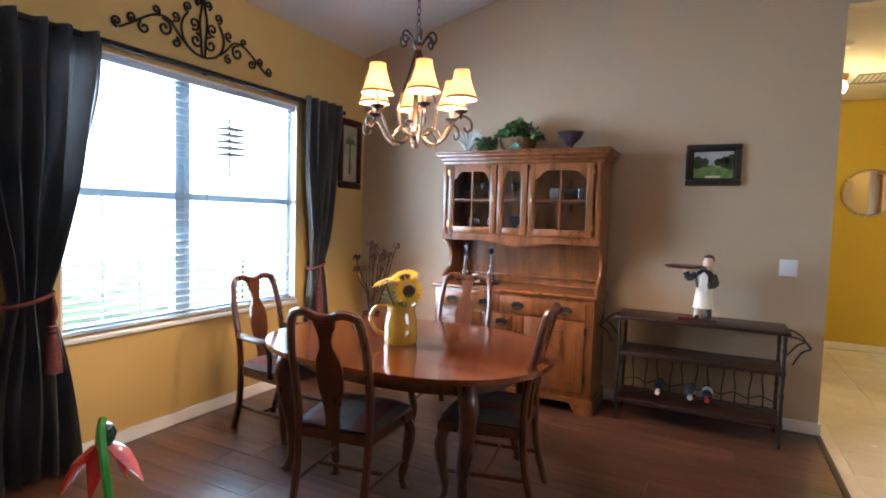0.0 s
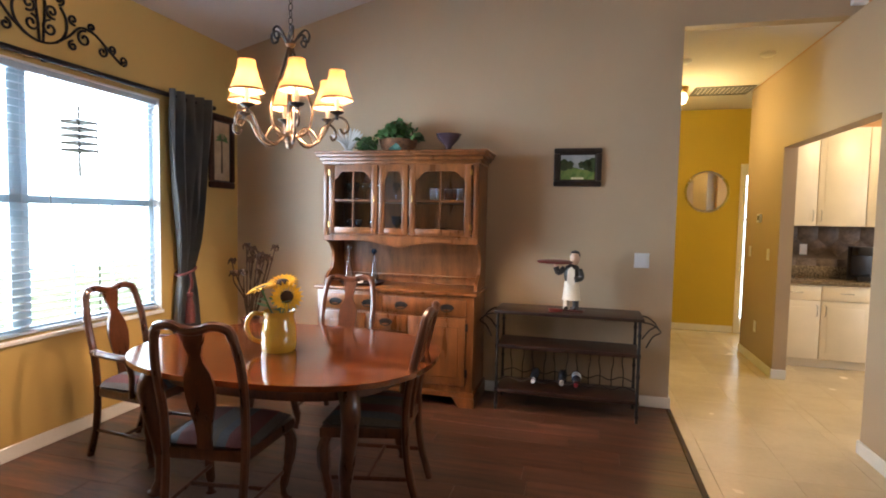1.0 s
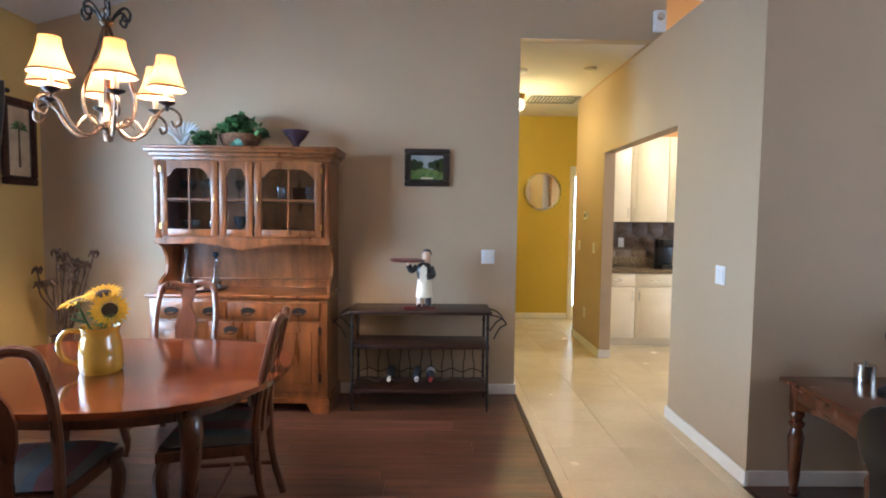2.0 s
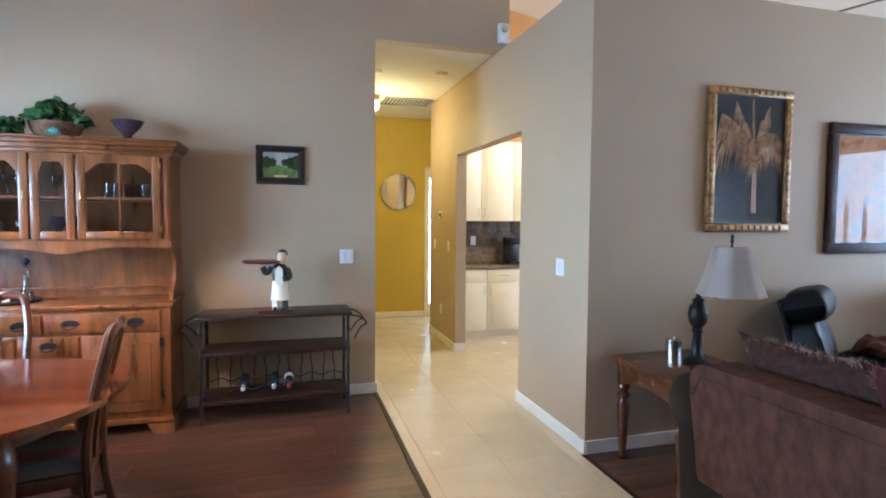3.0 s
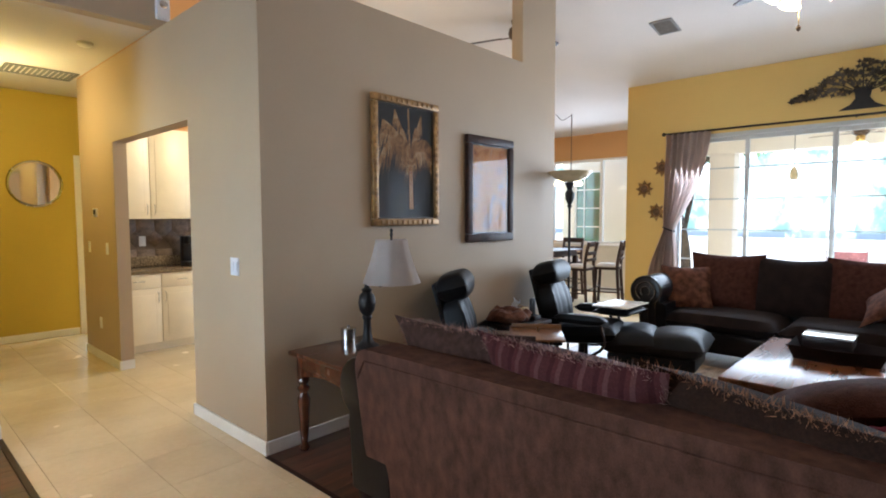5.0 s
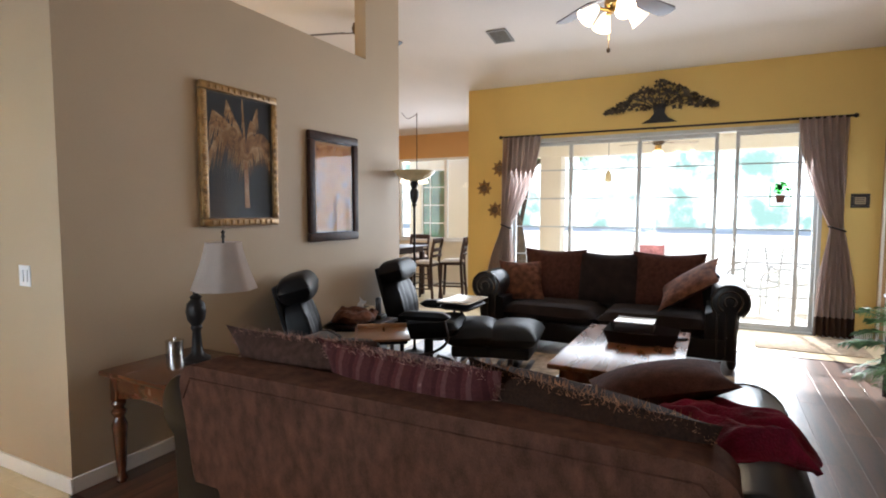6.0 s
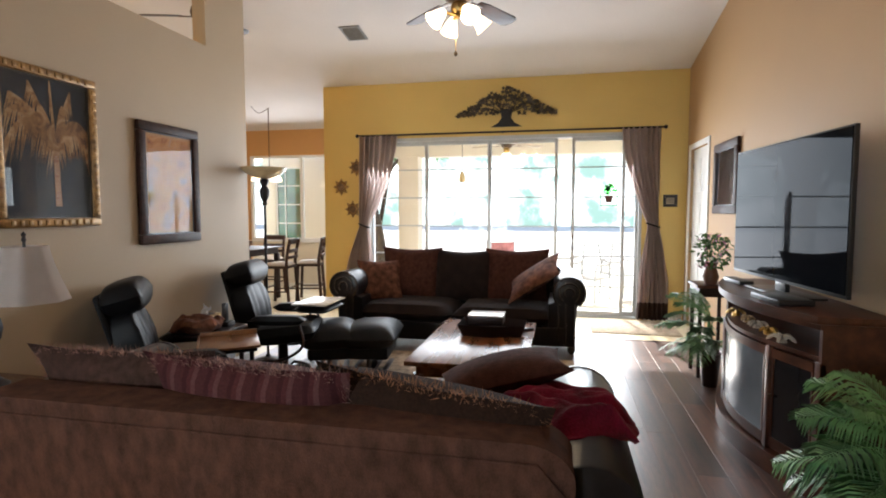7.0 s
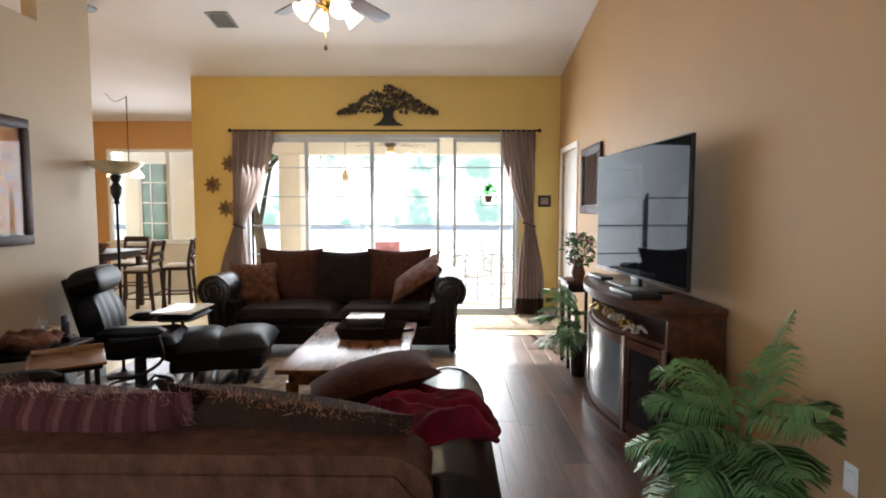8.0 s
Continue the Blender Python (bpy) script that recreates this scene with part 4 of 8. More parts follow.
        for k in range(n + 1):
            u = k / n
            arch.append((i0 + (i1 - i0) * u, z1 - 0.055 - 0.07 * (1 - min(1, math.sin(math.pi * min(1, max(0, (u - 0.04) / 0.92))) * 1.9) ** 0.8)))
        arch += [(i1, z1 - 0.125), (i1, z1)]
        part("arched_rail", prism(bmesh.new(), arch, y0 + 0.0015, y1 - 0.0015, "xz"), "hutch_wood", d)
        if bars:
            part("glazing_bar", boxes(((a + b) / 2 - 0.006, (a + b) / 2 + 0.006, y0 + 0.002, y1 - 0.002, z0 + w, z1 - 0.055)), "hutch_wood", d)
        part("glazing_bar", boxes((a + w, b - w, y0 + 0.003, y1 - 0.003, 1.645, 1.657)), "hutch_wood", d)
        part("pane", boxes((a + w - 0.004, b - w + 0.004, -U - 0.022, -U - 0.020, z0 + w - 0.004, z1 - 0.056)), "cabinet_glass", d)
        if bars:
            part("knob", lathe(bmesh.new(), [(0.004, 0), (0.006, 0.014), (0.002, 0.03), (0.006, 0.034), (0.0, 0.06)], 8, (b - 0.024 if a < 0.3 else a + 0.024, y0 - 0.006, 1.64)), "brass", d)
            for z in (1.42, 1.86):
                hx = a if a < 0.3 else b
                part("hinge", boxes((hx - 0.008, hx + 0.008, y0 - 0.004, y0 + 0.004, z, z + 0.045)), "brass", d)
    return h


china_hutch()


def glassware(name, label, profile, at, material="crystal", group="glassware in the hutch"):
    return single(name, lathe(bmesh.new(), profile, 14), material, label, "glass", group, at=pose(*at))


GOBLET = [(0.03, 0.0), (0.03, 0.003), (0.004, 0.008), (0.004, 0.07), (0.03, 0.10), (0.036, 0.13), (0.03, 0.16), (0.028, 0.16), (0.033, 0.13), (0.0, 0.085)]
TUMBLER = [(0.028, 0.0), (0.033, 0.11), (0.031, 0.11), (0.026, 0.006), (0.0, 0.006)]
hx, hy = -1.885, H - 0.012
for i, x in enumerate((0.15, 0.22, 0.30, 0.37, 0.44)):
    glassware("wine_glass", "clear stemmed wine glass in the hutch", GOBLET, (hx + x, hy - 0.18, 1.651))
for x, y in ((0.60, 0.2), (0.67, 0.16)):
    glassware("goblet", "clear tall goblet in the hutch", GOBLET, (hx + x, hy - y, 1.651))
for x in (0.17, 0.25, 0.38):
    glassware("brandy_glass", "clear round brandy glass in the hutch", [(0.026, 0), (0.026, 0.003), (0.004, 0.008), (0.004, 0.04), (0.036, 0.075), (0.034, 0.115), (0.032, 0.115), (0.03, 0.075), (0, 0.045)], (hx + x, hy - 0.2, 1.372))
M["amber_glass"] = clear_glass("rose_glass", (0.75, 0.35, 0.25), 0.03)
M["dark_glass"] = mat("dark_blue_glass", (0.02, 0.03, 0.05), 0.1, vary=0.05, bump=0)
M["purple_glass"] = mat("smoked_purple_glass", (0.07, 0.045, 0.06), 0.12, vary=0.1, bump=0, coat=0.5)
for x in (0.93, 0.98, 1.16):
    glassware("tumbler", "clear tumbler in the hutch", TUMBLER, (hx + x, hy - 0.2, 1.651))
for x in (1.05, 1.10):
    glassware("rose_tumbler", "rose-coloured glass tumbler in the hutch", TUMBLER, (hx + x, hy - 0.17, 1.651), "amber_glass")
for x in (0.60, 0.68):
    glassware("blue_goblet", "dark blue goblet bowl in the hutch", [(0.03, 0), (0.005, 0.01), (0.005, 0.03), (0.04, 0.09), (0.055, 0.15), (0.05, 0.15), (0, 0.05)], (hx + x, hy - 0.18, 1.372), "dark_glass")
glassware("glass_dish", "dark footed glass dish in the hutch", [(0.05, 0), (0.01, 0.01), (0.01, 0.03), (0.09, 0.055), (0.085, 0.058), (0, 0.035)], (hx + 1.02, hy - 0.19, 1.372), "purple_glass")
DECANTER = [(0.05, 0), (0.052, 0.01), (0.036, 0.10), (0.014, 0.20), (0.012, 0.27), (0.018, 0.28), (0.012, 0.282), (0.02, 0.31), (0.012, 0.335), (0, 0.34)]
glassware("decanter", "tall crystal decanter on the hutch worktop", DECANTER, (hx + 0.16, hy - 0.2, 0.926), group="decanters")
glassware("decanter", "slim crystal decanter with a dark stopper on the hutch worktop", [(0.045, 0), (0.045, 0.05), (0.02, 0.11), (0.014, 0.24), (0.02, 0.25), (0.006, 0.252), (0, 0.252)], (hx + 0.40, hy - 0.2, 0.926), group="decanters")
single("stopper", lathe(bmesh.new(), [(0.004, 0), (0.022, 0.015), (0.026, 0.035), (0.014, 0.052), (0, 0.055)], 12), "dark_glass", "dark round decanter stopper", "stopper", at=pose(hx + 0.40, hy - 0.2, 1.179))
glassware("candle_jar", "small white candle jar on the hutch worktop", [(0.035, 0), (0.035, 0.07), (0.03, 0.075), (0, 0.075)], (hx + 0.28, hy - 0.24, 0.926), "paper", "jars")
single("serving_tray", lathe(bmesh.new(), [(0.0, 0.0), (0.18, 0.0), (0.2, 0.015), (0.195, 0.02), (0.175, 0.006), (0, 0.006)], 28), "dark_wood", "round dark wooden tray on the hutch worktop", "tray", at=pose(hx + 0.30, hy - 0.23, 0.9255))


# things on top of the hutch
def ivy_basket(x, y, z):
    b = thing("ivy_basket", (x, y, z), "brown wicker basket of trailing green ivy on the hutch", "plant")
    part("basket", lathe(bmesh.new(), [(0.0, 0.0), (0.09, 0.0), (0.12, 0.05), (0.135, 0.11), (0.125, 0.11), (0.0, 0.09)], 20, sx=1.25), "basket", b)
    part("basket_handle", tube(bmesh.new(), smooth_path([(-0.14, 0, 0.10), (-0.11, 0, 0.21), (0, 0, 0.265), (0.11, 0, 0.21), (0.14, 0, 0.10)], 5), 0.008, 6), "basket", b)
    bm = bmesh.new()
    for k in range(420):
        a = random.uniform(0, 6.28)
        r = random.uniform(0.0, 0.30) ** 0.8 * 0.62
        px, py = 0.92 * r * math.cos(a), 0.62 * r * math.sin(a)
        pz = 0.07 + 0.19 * (1 - (r / 0.30) ** 2) * random.uniform(0.35, 1.08)
        if random.random() < 0.22:
            px, py, pz = -0.25 + random.uniform(-0.09, 0.07), random.uniform(-0.16, -0.02), random.uniform(0.012, 0.11)
        s = random.uniform(0.016, 0.03)
        m = Matrix.Translation((px, py, max(0.012, pz))) @ Euler((random.uniform(-0.9, 0.9), random.uniform(-0.9, 0.9), random.uniform(0, 6.28))).to_matrix().to_4x4()
        bm.faces.new([bm.verts.new(m @ Vector(p)) for p in ((-s, 0, 0), (-0.5 * s, -0.8 * s, 0.004), (0.4 * s, -0.9 * s, 0.002), (1.2 * s, 0, -0.004), (0.4 * s, 0.9 * s, 0.002), (-0.5 * s, 0.8 * s, 0.004))])
    tagged(part("ivy_leaves", bm, "leaf", b, "dark green ivy leaves"), kind="stuff")
    bm = bmesh.new()
    for k in range(9):
        px, py, pz = random.uniform(0.0, 0.07), -0.15 - 0.02 * random.random(), random.uniform(0.0, 0.06)
        s = 0.026
        m = Matrix.Translation((px, py, pz)) @ Euler((1.2, 0, random.uniform(-1, 1))).to_matrix().to_4x4()
        bm.faces.new([bm.verts.new(m @ Vector(p)) for p in ((-s, 0, 0), (0, -s, 0), (s, 0, 0), (0, s, 0))])
    part("pale_leaves", bm, "pale_leaf", b, "pale blue-green silk leaves")


M["pale_leaf"] = mat("pale_silk_leaf", (0.12, 0.30, 0.27), 0.6)
ivy_basket(-1.27, 4.18, 2.062)
single("pedestal_bowl", lathe(bmesh.new(), [(0.055, 0), (0.058, 0.012), (0.025, 0.03), (0.03, 0.045), (0.085, 0.10), (0.112, 0.145), (0.106, 0.146), (0.07, 0.10), (0, 0.055)], 10), "purple_glass", "smoked glass pedestal bowl on the hutch", "bowl", at=pose(-0.82, 4.16, 2.063))
bm = bmesh.new()
for k in range(9):
    a = -1.2 + 0.3 * k
    tube(bm, smooth_path([(0.0, 0, 0.02), (0.06 * math.sin(a), 0.02 * math.cos(2 * a), 0.09), (0.16 * math.sin(a), 0.04 * math.cos(3 * a), 0.12 + 0.10 * math.cos(a))], 4), [0.02] * 4 + [0.014] * 4 + [0.003], 6)
lathe(bm, [(0.06, 0), (0.05, 0.02), (0.0, 0.04)], 12)
M["frosted_crystal"] = see_through(mat("frosted_crystal", (0.72, 0.74, 0.76), 0.12, vary=0.03, bump=0), 0.5, (0.8, 0.84, 0.86))
single("crystal_centrepiece", bm, "frosted_crystal", "clear crystal splash centrepiece on the hutch", "centrepiece", at=pose(-1.72, 4.15, 2.063))


# serving cart
def serving_cart():
    c = thing("serving_cart", (-0.36, 3.955, 0), "dark wood and black iron serving cart with wine rack", "cart")
    L, D = 1.10, 0.36
    part("top", boxes((-0.01, L + 0.01, -0.02, D + 0.02, 0.775, 0.80), bevel=0.005), "dark_wood", c)
    for z in (0.50, 0.145):
        part("shelf", boxes((0.015, L - 0.015, 0.0, D, z, z + 0.03), bevel=0.004), "dark_wood", c)
    for x in (0.02, L - 0.02):
        for y in (0.012, D - 0.012):
            part("post", lathe(bmesh.new(), [(0.013, 0.06), (0.013, 0.14), (0.018, 0.16), (0.013, 0.18), (0.011, 0.34), (0.016, 0.36), (0.011, 0.38), (0.013, 0.49), (0.018, 0.515), (0.012, 0.54), (0.011, 0.65), (0.016, 0.67), (0.011, 0.69), (0.013, 0.775)], 10, (x, y, 0)), "iron", c)
            w = part("caster", shift(lathe(bmesh.new(), [(0.0, -0.01), (0.026, -0.01), (0.028, 0), (0.026, 0.01), (0.0, 0.01)], 14), pose(x, y, 0.028, 90, 0, 90)), "black_plastic", c)
            part("fork", boxes((x - 0.014, x + 0.014, y - 0.016, y + 0.016, 0.048, 0.062)), "iron", w)
    for k in range(11):
        x = 0.10 + k * 0.09
        part("rack_rod", tube(bmesh.new(), smooth_path([(x, D - 0.03, 0.175), (x, D - 0.03, 0.30), (x + (0.012 if k % 2 else -0.012), D - 0.03, 0.38), (x, D - 0.03, 0.50)], 4), 0.0045, 6), "iron", c)
    for y in (0.05, D - 0.05):
        for z in (0.245,):
            part("rack_rail", tube(bmesh.new(), smooth_path([(0.03 + i * 0.0866, y, z + (0.018 if i % 2 else -0.012)) for i in range(13)], 4), 0.0045, 6), "iron", c)
    for s, x in ((-1, 0.0), (1, L)):
        pts = smooth_path([(x, 0.03, 0.77), (x + s * 0.07, 0.03, 0.755), (x + s * 0.13, 0.05, 0.70), (x + s * 0.08, 0.06, 0.66), (x + s * 0.03, 0.03, 0.58)], 5)
        part("end_handle", tube(bmesh.new(), pts, 0.006, 6), "iron", c)
        part("end_handle", tube(bmesh.new(), [(p[0], D - p[1], p[2]) for p in pts], 0.006, 6), "iron", c)
        part("handle_bar", tube(bmesh.new(), [(x + s * 0.13, 0.05, 0.70), (x + s * 0.13, D - 0.05, 0.70)], 0.007, 6), "iron", c)


serving_cart()


def wine_bottle(x, seal):
    b = thing("wine_bottle", (x, 3.99, 0.245), "dark wine bottle with a " + seal + " neck lying in the cart's rack", "bottle", "wine bottles")
    body = lathe(bmesh.new(), [(0.0, 0.0), (0.015, 0.0), (0.015, 0.07), (0.036, 0.13), (0.037, 0.29), (0.0, 0.29)], 16)
    part("glass_body", shift(body, pose(0, 0, 0, -90, 0, 0)), "dark_glass", b)
    part("foil", shift(lathe(bmesh.new(), [(0.0, -0.003), (0.0165, -0.003), (0.0175, 0.05), (0.0165, 0.055)], 14), pose(0, 0, 0, -90, 0, 0)), "foil_" + seal, b)
    if seal == "red":
        part("bottle_label", shift(lathe(bmesh.new(), [(0.0376, 0.15), (0.0376, 0.25)], 16, close=False), pose(0, 0, 0, -90, 0, 0)), "paper", b)


M["foil_white"] = mat("white_foil", (0.7, 0.7, 0.7), 0.3, vary=0.03)
M["foil_red"] = mat("red_foil", (0.20, 0.02, 0.025), 0.3, vary=0.05)
M["foil_grey"] = mat("grey_foil", (0.4, 0.4, 0.42), 0.3, vary=0.03)
wine_bottle(-0.055, "white")
wine_bottle(0.165, "grey")
wine_bottle(0.275, "red")


def figurine(x, y, z):
    """One plain mesh with several paints."""
    bm = bmesh.new()
    def paint(k, n0):
        bm.faces.ensure_lookup_table()
        for f in bm.faces[n0:]:
            f.material_index = k
    n0 = 0
    box(bm, -0.08, 0.10, -0.05, 0.06, 0, 0.014, bevel=0.004); paint(3, n0); n0 = len(bm.faces)
    for sx in (-0.035, 0.035):
        tube(bm, [(sx, 0, 0.012), (sx, 0.0, 0.13)], [0.026, 0.022], 10)
        tube(bm, [(sx, 0.01, 0.024), (sx, -0.04, 0.02)], [0.022, 0.016], 8)
    paint(1, n0); n0 = len(bm.faces)
    lathe(bm, [(0.072, 0.09), (0.068, 0.10), (0.058, 0.20), (0.055, 0.235), (0.0, 0.24)], 16, sy=0.8); paint(0, n0); n0 = len(bm.faces)
    lathe(bm, [(0.05, 0.225), (0.062, 0.27), (0.066, 0.32), (0.05, 0.355), (0.02, 0.372), (0.0, 0.373)], 16, sy=0.75); paint(1, n0); n0 = len(bm.faces)
    prism(bm, [(-0.032, 0.22), (0.032, 0.22), (0.026, 0.33), (0.0, 0.355), (-0.026, 0.33)], -0.056, -0.045, "xz"); paint(0, n0); n0 = len(bm.faces)
    tube(bm, smooth_path([(-0.055, -0.01, 0.34), (-0.10, -0.02, 0.30), (-0.125, -0.02, 0.345)], 4), 0.023, 9)
    tube(bm, smooth_path([(0.055, -0.01, 0.335), (0.075, -0.02, 0.27), (0.03, -0.06, 0.255)], 4), 0.023, 9); paint(1, n0); n0 = len(bm.faces)
    lathe(bm, [(0.0, 0.365), (0.022, 0.372), (0.036, 0.40), (0.038, 0.425), (0.03, 0.455), (0.0, 0.468)], 14, (0.02, -0.008, 0))
    lathe(bm, [(0.0, 0.0), (0.016, 0.008), (0.014, 0.03), (0.0, 0.034)], 8, (-0.125, -0.02, 0.345)); paint(2, n0); n0 = len(bm.faces)
    lathe(bm, [(0.0385, 0.428), (0.040, 0.445), (0.03, 0.472), (0.0, 0.482)], 14, (0.02, 0.004, 0)); paint(1, n0); n0 = len(bm.faces)
    lathe(bm, [(0.0, 0.382), (0.135, 0.378), (0.145, 0.390), (0.138, 0.394), (0.0, 0.388)], 26, (-0.13, -0.02, 0.0)); paint(3, n0)
    ob = single("waiter_figurine", bm, ["fig_white", "fig_black", "fig_skin", "fig_red"], "painted waiter figurine holding up a round tray on the cart", "figurine", at=pose(x, y, z, 0, 0, -6))
    return ob


M["fig_white"] = mat("figurine_cream_paint", (0.72, 0.68, 0.58), 0.4, vary=0.06)
M["fig_black"] = mat("figurine_black_paint", (0.02, 0.02, 0.022), 0.35, vary=0.1)
M["fig_skin"] = mat("figurine_pale_paint", (0.62, 0.42, 0.30), 0.4, vary=0.06)
M["fig_red"] = mat("figurine_dark_red_paint", (0.12, 0.02, 0.02), 0.35, vary=0.15)
figurine(0.215, 4.11, 0.801)
single("matchbox", boxes((-0.05, 0.05, -0.03, 0.03, 0, 0.025), bevel=0.003), "fig_red", "small red and white box on the cart", "box", at=pose(0.10, 4.04, 0.801, 0, 0, 15))


# pictures and switches on the dining wall
def framed(name, label, w, h, depth, rim, frame_mat, art_mat, at, rz, mat_mat=None, mat_w=0.0, glazed=False, beads=0):
    """A picture that hangs on a wall; local x along the wall, y 0 at the wall and -y into the room."""
    p = thing(name, at, label, "picture", rz=rz)
    bm = bmesh.new()
    for a, b, z0, z1 in ((-w / 2, w / 2, h / 2 - rim, h / 2), (-w / 2, w / 2, -h / 2, -h / 2 + rim), (-w / 2, -w / 2 + rim, -h / 2 + rim, h / 2 - rim), (w / 2 - rim, w / 2, -h / 2 + rim, h / 2 - rim)):
        box(bm, a, b, -depth, -0.002, z0, z1, bevel=min(rim * 0.25, 0.012), seg=2)
    part("frame", bm, frame_mat, p)
    part("liner", boxes((-w / 2 + rim - 0.001, w / 2 - rim + 0.001, -depth * 0.62, -depth * 0.52, h / 2 - rim - 0.012, h / 2 - rim), (-w / 2 + rim, w / 2 - rim, -depth * 0.62, -depth * 0.52, -h / 2 + rim, -h / 2 + rim + 0.012),
                        (-w / 2 + rim, -w / 2 + rim + 0.012, -depth * 0.62, -depth * 0.52, -h / 2 + rim, h / 2 - rim), (w / 2 - rim - 0.012, w / 2 - rim, -depth * 0.62, -depth * 0.52, -h / 2 + rim, h / 2 - rim)), "black_frame", p)
    part("picture_sheet", boxes((-w / 2 + rim, w / 2 - rim, -depth * 0.45, -depth * 0.40, -h / 2 + rim, h / 2 - rim)), mat_mat or art_mat, p)
    if mat_mat:
        part("print", boxes((-w / 2 + rim + mat_w, w / 2 - rim - mat_w, -depth * 0.47, -depth * 0.451, -h / 2 + rim + mat_w, h / 2 - rim - mat_w)), art_mat, p)
    for k in range(beads):
        for sx in (-1, 1):
            z = -h / 2 + rim + (h - 2 * rim) * (k + 0.5) / beads
            part("carved_bead", boxes((sx * (w / 2 - rim * 0.5) - rim * 0.3, sx * (w / 2 - rim * 0.5) + rim * 0.3, -depth - 0.006, -depth + 0.004, z - 0.016, z + 0.016), bevel=0.006), frame_mat, p)
    if beads:
        nb = max(3, int(beads * (w / h)))
        for k in range(nb):
            for sz in (-1, 1):
                xx = -w / 2 + rim + (w - 2 * rim) * (k + 0.5) / nb
                part("carved_bead", boxes((xx - 0.012, xx + 0.012, -depth - 0.006, -depth + 0.004, sz * (h / 2 - rim * 0.5) - rim * 0.3, sz * (h / 2 - rim * 0.5) + rim * 0.3), bevel=0.004), frame_mat, p)
    if glazed:
        part("glazing", boxes((-w / 2 + rim, w / 2 - rim, -depth * 0.66, -depth * 0.64, -h / 2 + rim, h / 2 - rim)), "picture_glass", p)
    return p


M["paper_cream"] = mat("cream_caption_paper", (0.70, 0.64, 0.42), 0.7, vary=0.05)
M["landscape_sky"] = painted("landscape_sky", [(0.30, 0.36, 0.42), (0.55, 0.58, 0.60)], 3)
M["landscape_green"] = painted("landscape_green", [(0.03, 0.08, 0.02), (0.12, 0.22, 0.05), (0.25, 0.32, 0.10)], 9)
M["landscape_dark"] = painted("landscape_trees", [(0.015, 0.035, 0.012), (0.05, 0.09, 0.03)], 14)
pic = framed("landscape_picture", "green landscape picture in a black frame on the wall", 0.385, 0.315, 0.03, 0.045, "black_frame", "landscape_sky", (0.225, H, 1.952), 0, glazed=True)
part("meadow", prism(bmesh.new(), [(-0.147, -0.112), (0.147, -0.112), (0.147, 0.0), (0.05, -0.02), (-0.05, 0.005), (-0.147, -0.01)], -0.017, -0.0145, "xz"), "landscape_green", pic)
for x, r in ((-0.11, 0.05), (-0.06, 0.035), (0.03, 0.03), (0.075, 0.045), (0.12, 0.06)):
    part("tree_shape", prism(bmesh.new(), [(x + r * math.cos(a) * (0.8 + 0.2 * math.sin(5 * a)), 0.02 + r * math.sin(a)) for a in (2 * math.pi * k / 14 for k in range(14)) if abs(x + r * math.cos(a)) < 0.5 ][:14], -0.0185, -0.0172, "xz"), "landscape_dark", pic)


part("caption_bar", boxes((-0.05, 0.05, -0.0215, -0.0195, -0.098, -0.082)), "paper_cream", pic, "small cream caption strip")


def switch_plate(at, rz, w=0.075, kind_="light_switch", label="white rocker light switch on the wall", toggles=1):
    s = thing(kind_, at, label, "switch", rz=rz)
    part("plate", boxes((-w / 2, w / 2, -0.006, -0.0005, -0.06, 0.06), bevel=0.002), "switch_plate", s)
    for k in range(toggles):
        x = (k - (toggles - 1) / 2) * 0.046
        part("rocker", boxes((x - 0.017, x + 0.017, -0.011, -0.006, -0.034, 0.034), bevel=0.002), "switch_plate", s)


switch_plate((0.755, H, 1.20), 0, 0.115, toggles=2)
switch_plate((C, 3.18, 1.19), -90, 0.115, toggles=2)
switch_plate((C, 5.93, 1.20), -90)
switch_plate((C, 6.55, 1.20), -90)
switch_plate((C, 6.24, 0.40), -90, kind_="wall_outlet", label="white wall outlet in the hall")
switch_plate((2.715, T, 0.49), 180, kind_="wall_outlet", label="white wall outlet beside the palm")
th = thing("thermostat", (C, 6.25, 1.57), "white and dark thermostat on the hall wall", "thermostat", rz=-90)
part("housing", boxes((-0.05, 0.05, -0.025, -0.0005, -0.045, 0.045), bevel=0.006), "switch_plate", th)
part("display", boxes((-0.025, 0.04, -0.027, -0.024, -0.02, 0.03)), "black_plastic", th)
al = thing("alarm_box", (2.155, H, 3.19), "white alarm box on the wall above the hall", "alarm")
part("housing", boxes((-0.05, 0.05, -0.05, -0.0005, -0.085, 0.085), bevel=0.008), "switch_plate", al)
part("lens_ring", shift(lathe(bmesh.new(), [(0.03, 0), (0.033, 0.004), (0.022, 0.008), (0, 0.006)], 16), pose(0, -0.05, 0.03, 90, 0, 0)), "chrome", al)


